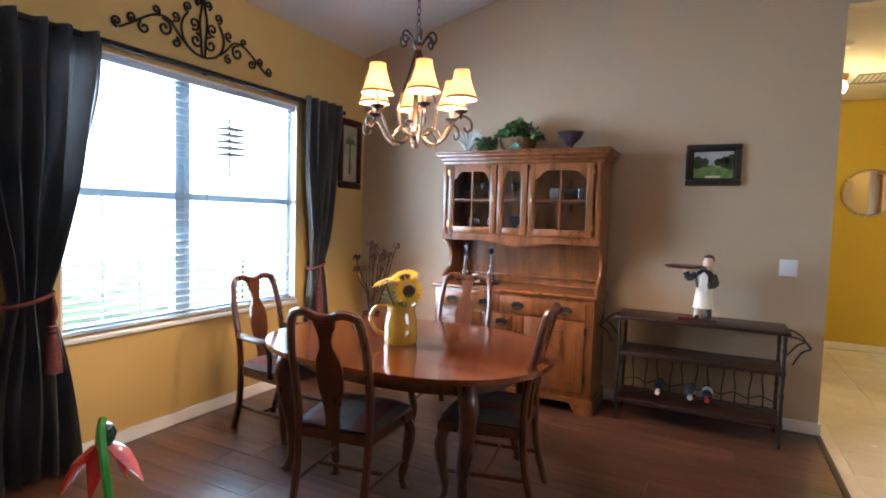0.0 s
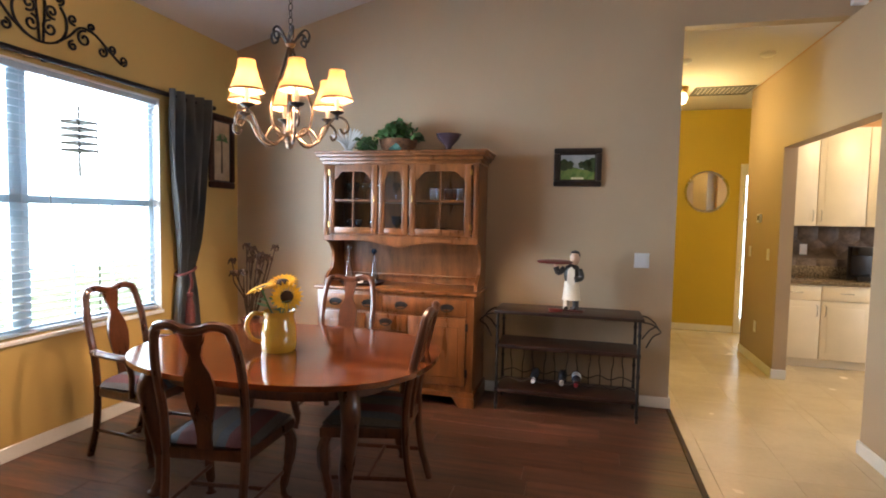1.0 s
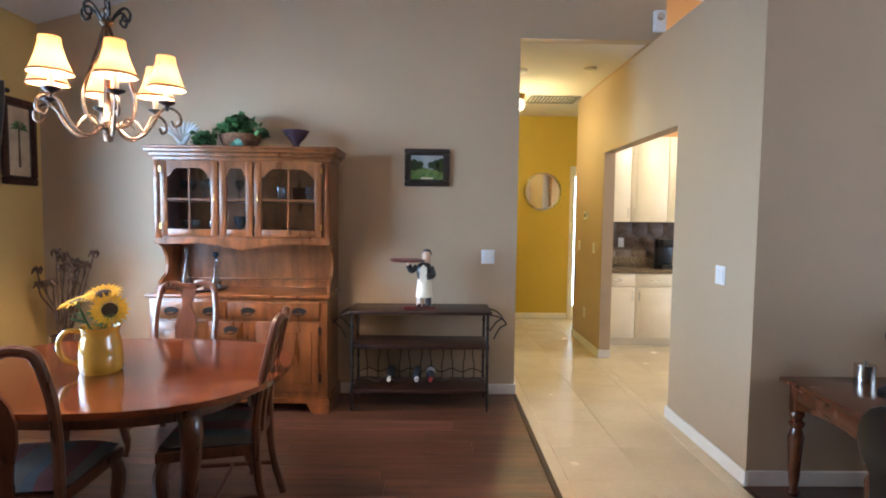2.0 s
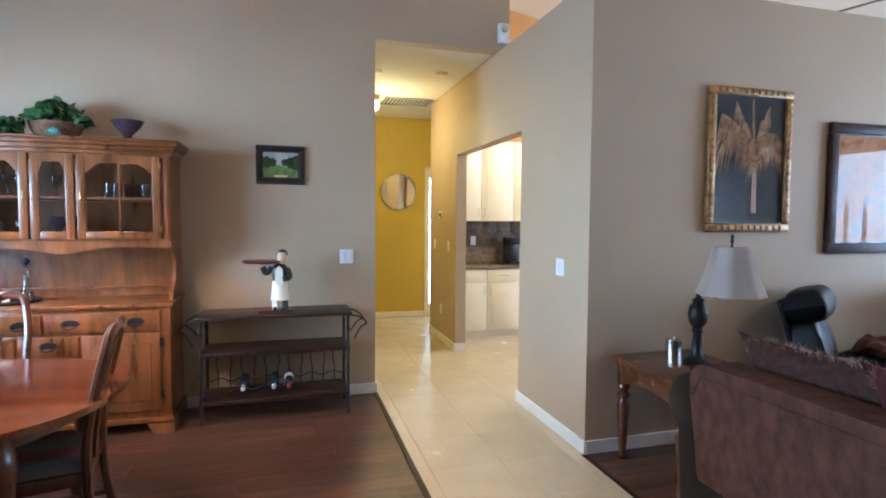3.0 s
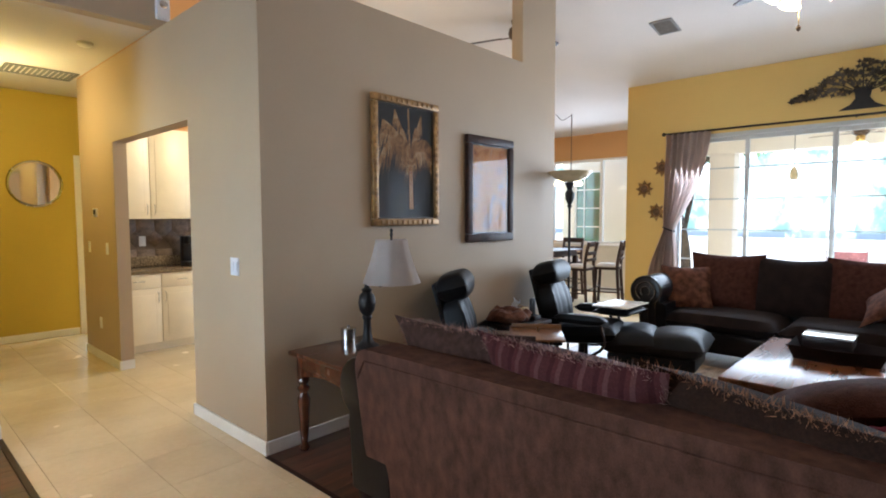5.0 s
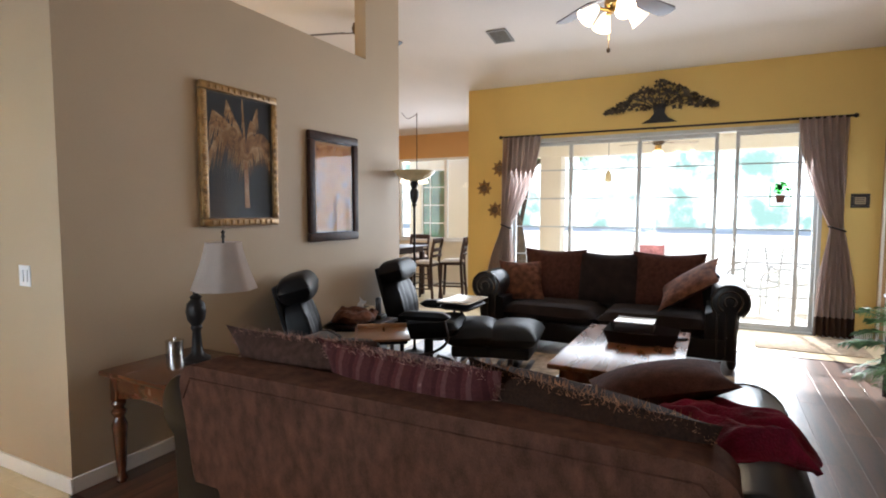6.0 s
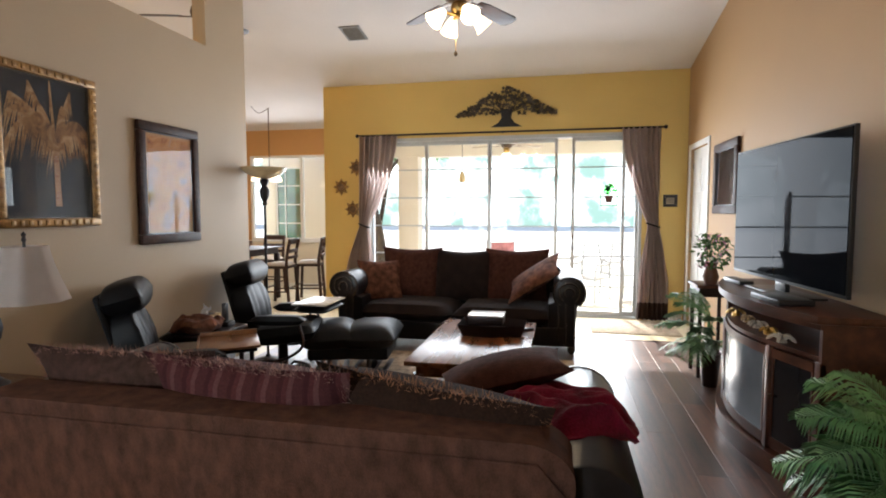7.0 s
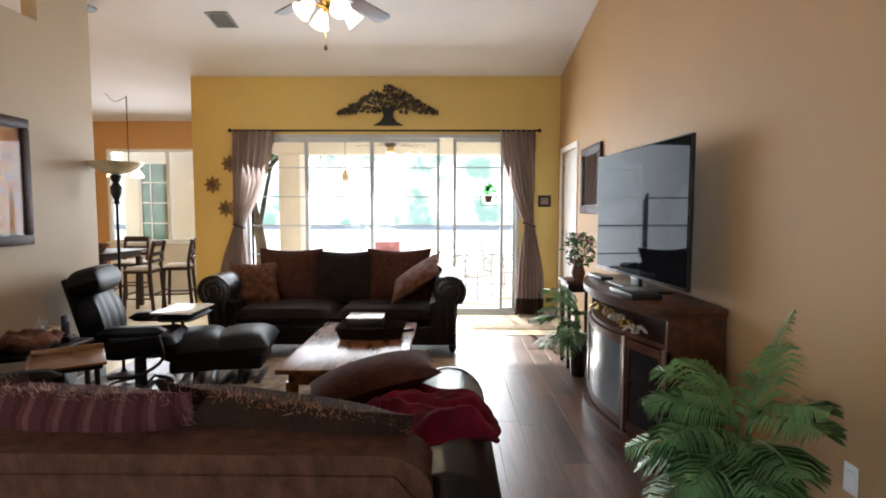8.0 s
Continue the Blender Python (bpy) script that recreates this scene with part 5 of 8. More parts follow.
# palm print on the window wall, scroll above the window
M["paper_tan"] = mat("aged_paper", (0.42, 0.33, 0.22), 0.7, vary=0.15, scale=8)
pp = framed("palm_print", "small palm tree print in a dark brown frame beside the window", 0.36, 0.68, 0.03, 0.06, "brown_frame", "paper_tan", (W, 4.15, 2.09), 90)
part("palm_trunk", prism(bmesh.new(), [(-0.012, -0.2), (0.012, -0.2), (0.006, 0.1), (-0.006, 0.1)], -0.017, -0.0142, "xz"), "bark", pp)
for k in range(7):
    a = 0.1 + k * 0.49
    part("palm_frond", prism(bmesh.new(), [(0, 0.1), (0.05 * math.cos(a) + 0.01, 0.1 + 0.05 * math.sin(a) + 0.02), (0.10 * math.cos(a), 0.1 + 0.08 * math.sin(a) - 0.02), (0.04 * math.cos(a), 0.09 + 0.04 * math.sin(a))], -0.018, -0.0165, "xz"), "leaf", pp)


def wall_scroll():
    s = thing("scroll_wall_hanging", (W + 0.012, 2.44, 2.57), "black wrought iron scroll hanging above the window", "wall decor", rz=-90)
    # local x runs along the wall, z up
    for sx in (-1, 1):
        def curl(cx, cz_, r, turns, start):
            return [(sx * p[0], 0, p[2]) for p in spiral(cx, cz_, r, turns, start, 0.8)]
        curves = [
            [(sx * 0.175 * math.cos(a), 0, 0.15 + 0.155 * math.sin(a)) for a in (-1.57 + 2.3 * k / 16 for k in range(17))],
            smooth_path([(sx * 0.10, 0, 0.02), (sx * 0.19, 0, 0.09), (sx * 0.27, 0, 0.17), (sx * 0.37, 0, 0.165), (sx * 0.46, 0, 0.11), (sx * 0.53, 0, 0.06), (sx * 0.60, 0, 0.015)], 4),
            curl(0.615, 0.045, 0.034, 1.3, -1.6), curl(0.30, 0.105, 0.055, 1.3, 1.4), curl(0.44, 0.062, 0.040, -1.2, 1.0), curl(0.215, 0.035, 0.034, 1.2, 1.6),
            curl(0.52, 0.10, 0.030, 1.2, -1.4), curl(0.060, 0.095, 0.052, 1.3, 1.6), curl(0.075, 0.205, 0.045, -1.3, -1.2), curl(0.125, 0.300, 0.036, 1.3, -1.6),
            curl(0.040, 0.365, 0.030, 1.3, -1.4), curl(0.36, 0.20, 0.030, -1.2, -1.5), curl(0.22, 0.205, 0.034, -1.2, -1.2),
            smooth_path([(sx * 0.012, 0, 0.0), (sx * 0.02, 0, 0.12), (sx * 0.03, 0, 0.24), (sx * 0.012, 0, 0.34), (sx * 0.010, 0, 0.40)], 4),
        ]
        for cv in curves:
            part("scroll", tube(bmesh.new(), cv, 0.0078, 6), "iron", s)


wall_scroll()


# ---- drapes ----
def drape(name, label, group, along, across, y0, y1, ztop, ztie, zbot, tie_at, wtie, wbot, depth, material, folds=9, hem=None, tie_mat="red_cord", flip=1):
    """A pleated curtain that is drawn in at a tie and spreads below. It hangs in the plane x = across; y runs along the wall."""
    d = thing(name, (across, 0, 0), label, "curtain", group)
    nz, ny = 44, folds * 10
    def sheet(za, zb, n):
        bm = bmesh.new()
        rows = []
        for i in range(n + 1):
            z = za + (zb - za) * i / n
            if z >= ztie:
                u = (ztop - z) / (ztop - ztie)
                k = u ** 1.7
                c0, c1 = y0 + (tie_at - wtie / 2 - y0) * k, y1 + (tie_at + wtie / 2 - y1) * k
            else:
                u = (ztie - z) / (ztie - zbot)
                k = math.sin(min(1, u * 1.25) * math.pi / 2)
                c = tie_at + (wbot[1]) * k
                hw = wtie / 2 + (wbot[0] / 2 - wtie / 2) * k
                c0, c1 = c - hw, c + hw
            pinch = 0.55 + 0.45 * min(1, abs(z - ztie) / 0.25)
            row = []
            for j in range(ny + 1):
                v = j / ny
                w = math.sin(2 * math.pi * folds * v + 0.8 * math.sin(3 * v + z))
                w2 = 0.22 * math.sin(2 * math.pi * folds * 1.6 * v + 1.7 * z) + 0.18 * math.sin(5.0 * z + 9 * v)
                row.append(bm.verts.new((flip * depth * pinch * (w + w2) * 0.5, c0 + (c1 - c0) * v + 0.004 * math.sin(9 * z + 20 * v), z)))
            rows.append(row)
        for a, b in zip(rows, rows[1:]):
            for j in range(ny):
                bm.faces.new((a[j], a[j + 1], b[j + 1], b[j]))
        r = bmesh.ops.solidify(bm, geom=bm.faces[:], thickness=0.004)
        return bm
    zh = zbot + 0.24 if hem else zbot
    part("cloth", sheet(ztop, zh, nz), material, d)
    if hem:
        part("hem", sheet(zh, zbot, 6), hem, d)
    part("tieback", tube(bmesh.new(), [(flip * (depth * 0.62) * math.cos(a), tie_at + (wtie / 2 + 0.012) * math.sin(a), ztie + 0.03 * math.sin(a)) for a in (2 * math.pi * k / 24 for k in range(25))], 0.012, 8), tie_mat, d)
    return d


drape("drape_panel", "dark satin drape tied back with a red tasselled cord", "dining window drapes", "y", W + 0.09, 0.95, 1.70, 2.47, 1.0, 0.02, 1.30, 0.20, (0.52, 0.0), 0.13, "drape_dark", 6)
drape("drape_panel", "dark satin drape tied back with a red tasselled cord", "dining window drapes", "y", W + 0.09, 3.40, 3.93, 2.50, 1.03, 0.02, 3.58, 0.16, (0.36, 0.02), 0.10, "drape_dark", 5)
for y in (1.38, 3.55):
    ts = thing("tassel_tieback", (W + 0.15, y, 0.6), "dark red braided tassel hanging from the drape", "tassel", "drape tassels")
    part("cord", tube(bmesh.new(), smooth_path([(0.0, 0, 0.42), (0.012, 0.01, 0.33), (-0.004, 0, 0.25)], 4), 0.012, 8), "red_cord", ts)
    part("tassel", lathe(bmesh.new(), [(0.0, 0.26), (0.026, 0.25), (0.03, 0.225), (0.02, 0.21), (0.034, 0.15), (0.045, 0.0), (0.0, 0.0)], 12), "red_cord", ts)
rod = thing("curtain_rod", (W + 0.07, 0, 2.455), "dark curtain rod over the dining window", "curtain rod", "curtain rods")
part("rod", tube(bmesh.new(), [(0, 0.9, 0), (0, 3.98, 0)], 0.019, 8), "iron", rod)
for y in (0.95, 2.45, 3.93):
    part("bracket", boxes((-0.068, -0.008, y - 0.01, y + 0.01, -0.01, 0.006)), "iron", rod)


def dried_stems(x, y):
    p = thing("dried_arrangement", (x, y, 0), "tall dried stems with curled tops in a dark floor vase", "plant")
    part("vase", lathe(bmesh.new(), [(0.0, 0), (0.10, 0.0), (0.14, 0.12), (0.15, 0.30), (0.11, 0.45), (0.075, 0.52), (0.09, 0.56), (0.08, 0.56), (0.065, 0.52), (0, 0.48)], 20), "terracotta", p)
    for k in range(16):
        a, r = random.uniform(0, 6.28), random.uniform(0.08, 0.30)
        tx, ty, tz = r * math.cos(a), 0.45 * r * math.sin(a), random.uniform(0.95, 1.22)
        pts = smooth_path([(0.02 * math.cos(a), 0.02 * math.sin(a), 0.5), (tx * 0.35 + 0.03 * math.sin(k), ty * 0.4, 0.72), (tx * 0.9, ty, tz - 0.08), (tx, ty, tz)], 4)
        st = part("stem", tube(bmesh.new(), pts, 0.007, 6), "dry", p)
        bm = bmesh.new()
        for q in range(3):
            b = 2.1 * q + k
            tube(bm, [(tx + 0.03 * t * math.cos(b + 2.2 * t), ty + 0.03 * t * math.sin(b + 2.2 * t), tz - 0.02 + 0.05 * math.sin(2.4 * t)) for t in (0, 0.35, 0.7, 1.0, 1.3)], [0.006, 0.011, 0.013, 0.011, 0.005], 6)
        part("curled_pod", bm, "dry", st)


dried_stems(-2.66, 4.08)


# glass flower on a stake in a pot, close to where the walk begins
def glass_flower(x, y):
    table = thing("plant_stand", (x, y, 0), "small round wooden plant stand", "stand")
    part("stand_top", lathe(bmesh.new(), [(0.0, 0.50), (0.17, 0.50), (0.175, 0.515), (0.17, 0.53), (0, 0.53)], 24), "dark_wood", table)
    for k in range(3):
        a = 2.1 * k
        part("leg", tube(bmesh.new(), [(0.05 * math.cos(a), 0.05 * math.sin(a), 0.5), (0.13 * math.cos(a), 0.13 * math.sin(a), 0.0)], 0.014, 8), "dark_wood", table)
    pot = thing("flower_pot", (x, y, 0.531), "white glazed pot with soil holding a glass flower stake", "pot")
    part("pot", lathe(bmesh.new(), [(0.0, 0.0), (0.08, 0.0), (0.115, 0.16), (0.125, 0.19), (0.118, 0.195), (0.105, 0.165), (0.0, 0.16)], 24), "white", pot)
    part("soil", lathe(bmesh.new(), [(0.0, 0.172), (0.104, 0.168), (0.09, 0.16), (0, 0.16)], 18), "dry", pot)
    s = thing("glass_flower_stake", (x + 0.045, y + 0.04, 0.70), "red and green glass flower on a stake in the pot", "ornament")
    part("stake", tube(bmesh.new(), smooth_path([(0.045, -0.01, 0.0), (0.035, -0.02, 0.12), (0.008, -0.02, 0.26), (-0.018, 0, 0.29)], 5), 0.010, 8), "green_glass", s)
    part("bud", shift(lathe(bmesh.new(), [(0.0, 0.0), (0.020, 0.02), (0.022, 0.05), (0.012, 0.068), (0, 0.072)], 12), pose(-0.02, 0, 0.215, 0, 18, 0)), "dark_green_glass", s)
    for k, (dx, dy, dz, w) in enumerate(((-0.005, -0.03, -0.125, 0.034), (-0.085, -0.05, -0.125, 0.036), (0.020, 0.05, -0.10, 0.030), (0.085, 0.045, -0.085, 0.026))):
        tip = Vector((-0.02 + dx, dy, 0.225 + dz))
        pts = [Vector((-0.02, 0, 0.235)).lerp(tip, u) + Vector((0, 0, 0.02 * math.sin(3.1 * u))) for u in (0, 0.25, 0.5, 0.75, 1.0)]
        part("petal", tube(bmesh.new(), pts, [0.008, w * 0.7, w, w * 0.7, 0.003], 9, flat=0.35), ("red_glass", "pink_glass")[k % 2 if k != 1 else 0], s)


M["red_glass"] = mat("red_art_glass", (0.75, 0.04, 0.03), 0.08, vary=0.1, bump=0, coat=1.0)
M["pink_glass"] = mat("pink_art_glass", (0.85, 0.20, 0.22), 0.08, vary=0.15, bump=0, coat=1.0)
M["green_glass"] = mat("green_art_glass", (0.05, 0.35, 0.05), 0.08, vary=0.1, bump=0, coat=1.0)
M["dark_green_glass"] = mat("dark_green_art_glass", (0.01, 0.05, 0.03), 0.08, vary=0.1, bump=0, coat=1.0)
glass_flower(-1.05, 0.50)


# ---- living room ----
def scroll_arm(length, height, width, roll, n=14):
    """Outline of a rolled sofa arm across its width (x) and height (z)."""
    pts = [(-width / 2, 0.0), (width / 2 - 0.09, 0.0), (width / 2 - 0.09, height - roll * 1.7)]
    for k in range(n + 1):
        a = -0.75 + (math.pi + 1.5) * k / n
        pts.append((0.03 + roll * math.cos(a), height - roll + roll * math.sin(a)))
    pts.append((-width / 2, height - roll * 1.7))
    return pts


def throw_pillow(name, label, size, at, rot, material, fringe=None, group="throw pillows"):
    p = thing(name, at, label, "pillow", group)
    turn = Euler([radians(a) for a in rot]).to_matrix().to_4x4()
    part("cushion", cushion(bmesh.new(), size, turn=turn, puff=2.2, n=14, pinch=0.10), material, p)
    if fringe:
        bm = bmesh.new()
        sx, sy = size[0] / 2, size[1] / 2
        per = 2 * (size[0] + size[1])
        n = int(per / 0.0013)
        for k in range(n):
            u = k / n * 4
            side, f = int(u), u - int(u)
            x, y = ((-1 + 2 * f, -1), (1, -1 + 2 * f), (1 - 2 * f, 1), (-1, 1 - 2 * f))[side]
            inset = random.uniform(0.95, 1.0)
            base = Vector((x * sx * inset, y * sy * inset, random.choice((-1, 1)) * (1 - inset) * size[2] * 1.5))
            out = Vector((x if abs(x) == 1 else 0, y if abs(y) == 1 else 0, 0)) + Vector((random.uniform(-0.7, 0.7), random.uniform(-0.7, 0.7), random.uniform(-0.9, 0.9)))
            out = out.normalized() * random.uniform(0.018, 0.046)
            w = Vector((random.uniform(-1, 1), random.uniform(-1, 1), random.uniform(-1, 1))).normalized() * 0.0019
            bm.faces.new([bm.verts.new(turn @ q) for q in (base - w, base + w, base + out + w * 0.5)])
        tagged(part("fringe", bm, fringe, p, "ragged eyelash fringe"), kind="stuff")
    return p


def sofa(name, label, length, depth, back_h, arm_h, body, seat_mat, at, rz, back_cushions, seats, arm_w=0.30, roll=0.14, plain_back=True, shoulder=0.12, span=None):
    """A sofa along local x, facing +y, with its back at y = 0."""
    s = thing(name, at, label, "sofa", rz=rz)
    L = length / 2
    part("base", boxes((-L + arm_w * 0.6, L - arm_w * 0.6, 0.06, depth - 0.04, 0.09, 0.30), bevel=0.02), body, s)
    n = 16
    low, inner = span or (arm_w * 0.72 - L, L - arm_w * 0.72)
    outline = [(low, 0.09), (inner, 0.09), (inner, back_h - shoulder)]
    for k in range(n + 1):
        a = math.pi / 2 * k / n
        outline.append((inner - shoulder + shoulder * math.cos(a), back_h - shoulder * 0.8 + shoulder * 0.8 * math.sin(a)))
    for k in range(n + 1):
        a = math.pi / 2 * k / n
        outline.append((low + shoulder * 0.7 - shoulder * 0.7 * math.sin(a), back_h - shoulder * 0.8 + shoulder * 0.8 * math.cos(a)))
    back = prism(bmesh.new(), outline, 0.0, 0.20, "xz", bevel=0.035)
    for v in back.verts:
        v.co.y += 0.10 * (0.6 - v.co.z)  # the back leans away
    part("back", back, seat_mat if plain_back else body, s, "tall upholstered back")
    if plain_back:
        bm = bmesh.new()
        seam = [(x, 0.10 * (0.6 - z) - 0.004, z) for x, z in [(low + 0.02, back_h - 0.16)] + [(low + 0.08, back_h - 0.062)] + [(inner - 0.11, back_h - 0.062), (inner - 0.025, back_h - 0.16)]]
        tube(bm, seam, 0.0045, 6)
        part("welt", bm, seat_mat, s)
    for sx in (-1, 1):
        pts = [(sx * x, z) for x, z in scroll_arm(depth, arm_h - 0.09, arm_w, roll)]
        arm = prism(bmesh.new(), pts, 0.03, depth - 0.05, "xz", bevel=0.015)
        shift(arm, Matrix.Translation((sx * (L - arm_w / 2 - 0.03), 0, 0.09)))
        arm_ob = part("arm", arm, body, s, "rolled leather arm")
        cx, cz0 = sx * (L - arm_w / 2 - 0.03 + 0.03), 0.09 + arm_h - 0.09 - roll
        for r in (0.95, 0.62, 0.30):
            ring = [(cx + sx * r * roll * math.cos(a), depth - 0.043, cz0 + r * roll * math.sin(a)) for a in (-0.9 + 5.0 * k / 20 for k in range(21))]
            part("piping", tube(bmesh.new(), ring, 0.013, 6), "leather_piping", arm_ob)
        for dx in (-0.35, 0.0, 0.35):
            part("piping", tube(bmesh.new(), [(cx - sx * 0.03 + dx * arm_w * 0.6, depth - 0.045, 0.12), (cx - sx * 0.03 + dx * arm_w * 0.62, depth - 0.04, cz0 - roll * 0.6)], 0.014, 6), "leather_piping", arm_ob)
    for sx in (-1, 1):
        for y in (0.1, depth - 0.12):
            part("foot", lathe(bmesh.new(), [(0.022, 0.0), (0.04, 0.03), (0.045, 0.07), (0.035, 0.09)], 12, (sx * (L - 0.16), y, 0)), "dark_wood", s)
    w = (2 * L - 2 * arm_w + 0.06) / seats
    for k in range(seats):
        part("seat_cushion", cushion(bmesh.new(), (w - 0.005, depth - 0.26, 0.22), (-L + arm_w - 0.03 + w * (k + 0.5), 0.2 + (depth - 0.26) / 2, 0.38), puff=7, n=12), seat_mat, s)
    return s


M["leather_piping"] = mat("glossy_leather_piping", (0.035, 0.028, 0.026), 0.24, vary=0.2, scale=20, bump=0.05, spec=0.7)
M["paper_lid"] = mat("pale_lid", (0.75, 0.75, 0.72), 0.15, vary=0.03, bump=0)

# near sofa: its tall back is turned to the entrance
near = sofa("sofa", "brown chenille sofa with leather rolled arms, seen from behind", 2.70, 1.12, 0.875, 0.80, "brown_leather", "sofa_cloth", (2.10, 0.7225, 0), -90, 3, 2, 0.38, 0.17, shoulder=0.15, span=(-1.13, 1.115))
part("back_cushion", cushion(bmesh.new(), (0.64, 0.24, 0.44), (0.66, 0.34, 0.60), puff=4, n=10), "olive_cloth", near)
part("back_cushion", cushion(bmesh.new(), (0.64, 0.24, 0.44), (0.0, 0.34, 0.60), puff=4, n=10), "olive_cloth", near)
part("back_cushion", cushion(bmesh.new(), (0.64, 0.24, 0.44), (-0.66, 0.34, 0.60), puff=4, n=10), "olive_cloth", near)

# far sofa, in front of the sliding door
far = sofa("sofa", "dark leather sofa with scrolled arms and loose back pillows", 2.94, 1.08, 0.88, 0.85, "brown_leather", "dark_cloth", (7.40, 0.83, 0), 90, 3, 2, 0.38, 0.175, plain_back=False)

M["rust_dark"] = mat("dark_rust_cloth", (0.050, 0.017, 0.012), 0.95, vary=0.15, scale=24, bump=0.6, grain=140, second=(0.068, 0.026, 0.018), spec=0.1)
for y, z, m, lab in ((1.50, 0.765, "rust_dark", "dark rust"), (0.83, 0.745, "dark_cloth", "dark brown"), (0.17, 0.765, "rust_dark", "dark rust")):
    throw_pillow("back_pillow", "large " + lab + " back pillow on the leather sofa", (0.62, 0.72, 0.22), (7.10, y, z), (0, -72, 0), m, group="back pillows")
throw_pillow("throw_pillow", "patterned brown throw pillow on the leather sofa", (0.50, 0.50, 0.16), (6.84, 1.83, 0.70), (0, -60, 22), "rust_cloth")
throw_pillow("throw_pillow", "rust throw pillow leaning on the sofa arm", (0.50, 0.64, 0.17), (6.70, -0.06, 0.79), (-36, -22, 0), "rust_cloth")

M["pillow_brown"] = mat("brown_pillow_cloth", (0.040, 0.020, 0.015), 0.95, vary=0.15, scale=30, bump=0.8, grain=200, second=(0.066, 0.034, 0.026), spec=0.12)
# pillows along the near sofa's back
throw_pillow("throw_pillow", "brown cloth pillow with a rosy fringe on the sofa back", (0.52, 0.76, 0.22), (2.44, 1.39, 0.745), (0, 68, 4), "pillow_brown", "fringe")
throw_pillow("throw_pillow", "plum striped pillow with eyelash fringe on the sofa back", (0.54, 0.80, 0.28), (2.40, 0.79, 0.745), (2, 62, -2), "plum_cloth", "fringe")
M["rust_fringe"] = mat("rust_fringe", (0.26, 0.09, 0.035), 0.95, vary=0.4, scale=40, second=(0.46, 0.21, 0.10))
M["rust_brown"] = mat("rust_brown_cloth", (0.024, 0.0125, 0.009), 0.95, vary=0.12, scale=90, bump=0.7, grain=200, second=(0.034, 0.017, 0.011), spec=0.1)
throw_pillow("throw_pillow", "brown and rust pillow with eyelash fringe on the sofa back", (0.54, 0.80, 0.30), (2.42, 0.10, 0.715), (9, 60, 0), "rust_brown", "rust_fringe")
throw_pillow("throw_pillow", "dark brown pillow leaning on the sofa arm", (0.46, 0.56, 0.17), (3.0, -0.08, 0.80), (-14, 4, 8), "rust_dark")

def folded_throw():
    """A fleece throw that lies bunched over the arm of the sofa and hangs a little down its outer side."""
    bm, nx, ny = bmesh.new(), 60, 64
    grid = []
    for i in range(nx + 1):
        row = []
        for j in range(ny + 1):
            u, v = i / nx, j / ny
            y = -0.05 - 0.57 * v + 0.05 * noise.noise((4 * u, 0.0, 3.1))
            x = 2.32 + 0.22 * (abs(v - 0.55) / 0.55) ** 1.6 + (0.58 - 0.30 * abs(v - 0.45) / 0.55) * u + 0.05 * noise.noise((3.2 * v, 1.0, 2.0))
            over = abs(y + 0.44) / 0.18
            z = 0.805 - 0.02 * over ** 2 if y > -0.44 else 0.805 - 0.055 * over ** 2.4
            fold = 0.024 * math.sin(17 * u + 6 * v + 4 * noise.noise((2.2 * u, 2.4 * v, 5.0))) + 0.035 * noise.noise((4.5 * u, 4.0 * v, 0.3)) + 0.014 * noise.noise((14 * u, 10 * v, 1.3))
            rim = min(1.0, 7 * min(u, 1 - u, v, 1 - v))
            row.append(bm.verts.new((x, y, z + 0.035 * rim + fold * (0.35 + 0.65 * rim))))
        grid.append(row)
    for a, b in zip(grid, grid[1:]):
        for j in range(ny):
            bm.faces.new((a[j], b[j], b[j + 1], a[j + 1]))
    bmesh.ops.recalc_face_normals(bm, faces=bm.faces[:])
    bmesh.ops.solidify(bm, geom=bm.faces[:], thickness=0.022)
    return single("throw_blanket", bm, "red_throw", "crumpled dark red fleece throw draped over the sofa arm", "blanket")


folded_throw()


def coffee_table():
    t = thing("coffee_table", (4.98, 0.31, 0), "polished reddish wood coffee table standing on the rug", "table")
    part("tabletop", boxes((-0.78, 0.78, -0.44, 0.44, 0.435, 0.47), bevel=0.007), "coffee_wood", t)
    part("apron", boxes((-0.70, 0.70, -0.37, 0.37, 0.34, 0.434)), "coffee_wood", t)
    for x in (-0.68, 0.68):
        for y in (-0.35, 0.35):
            part("leg", lathe(bmesh.new(), [(0.028, 0.0), (0.034, 0.05), (0.03, 0.12), (0.042, 0.2), (0.045, 0.30), (0.045, 0.36)], 12, (x, y, 0)), "coffee_wood", t)
    part("lower_shelf", boxes((-0.66, 0.66, -0.33, 0.33, 0.12, 0.145), bevel=0.004), "coffee_wood", t)


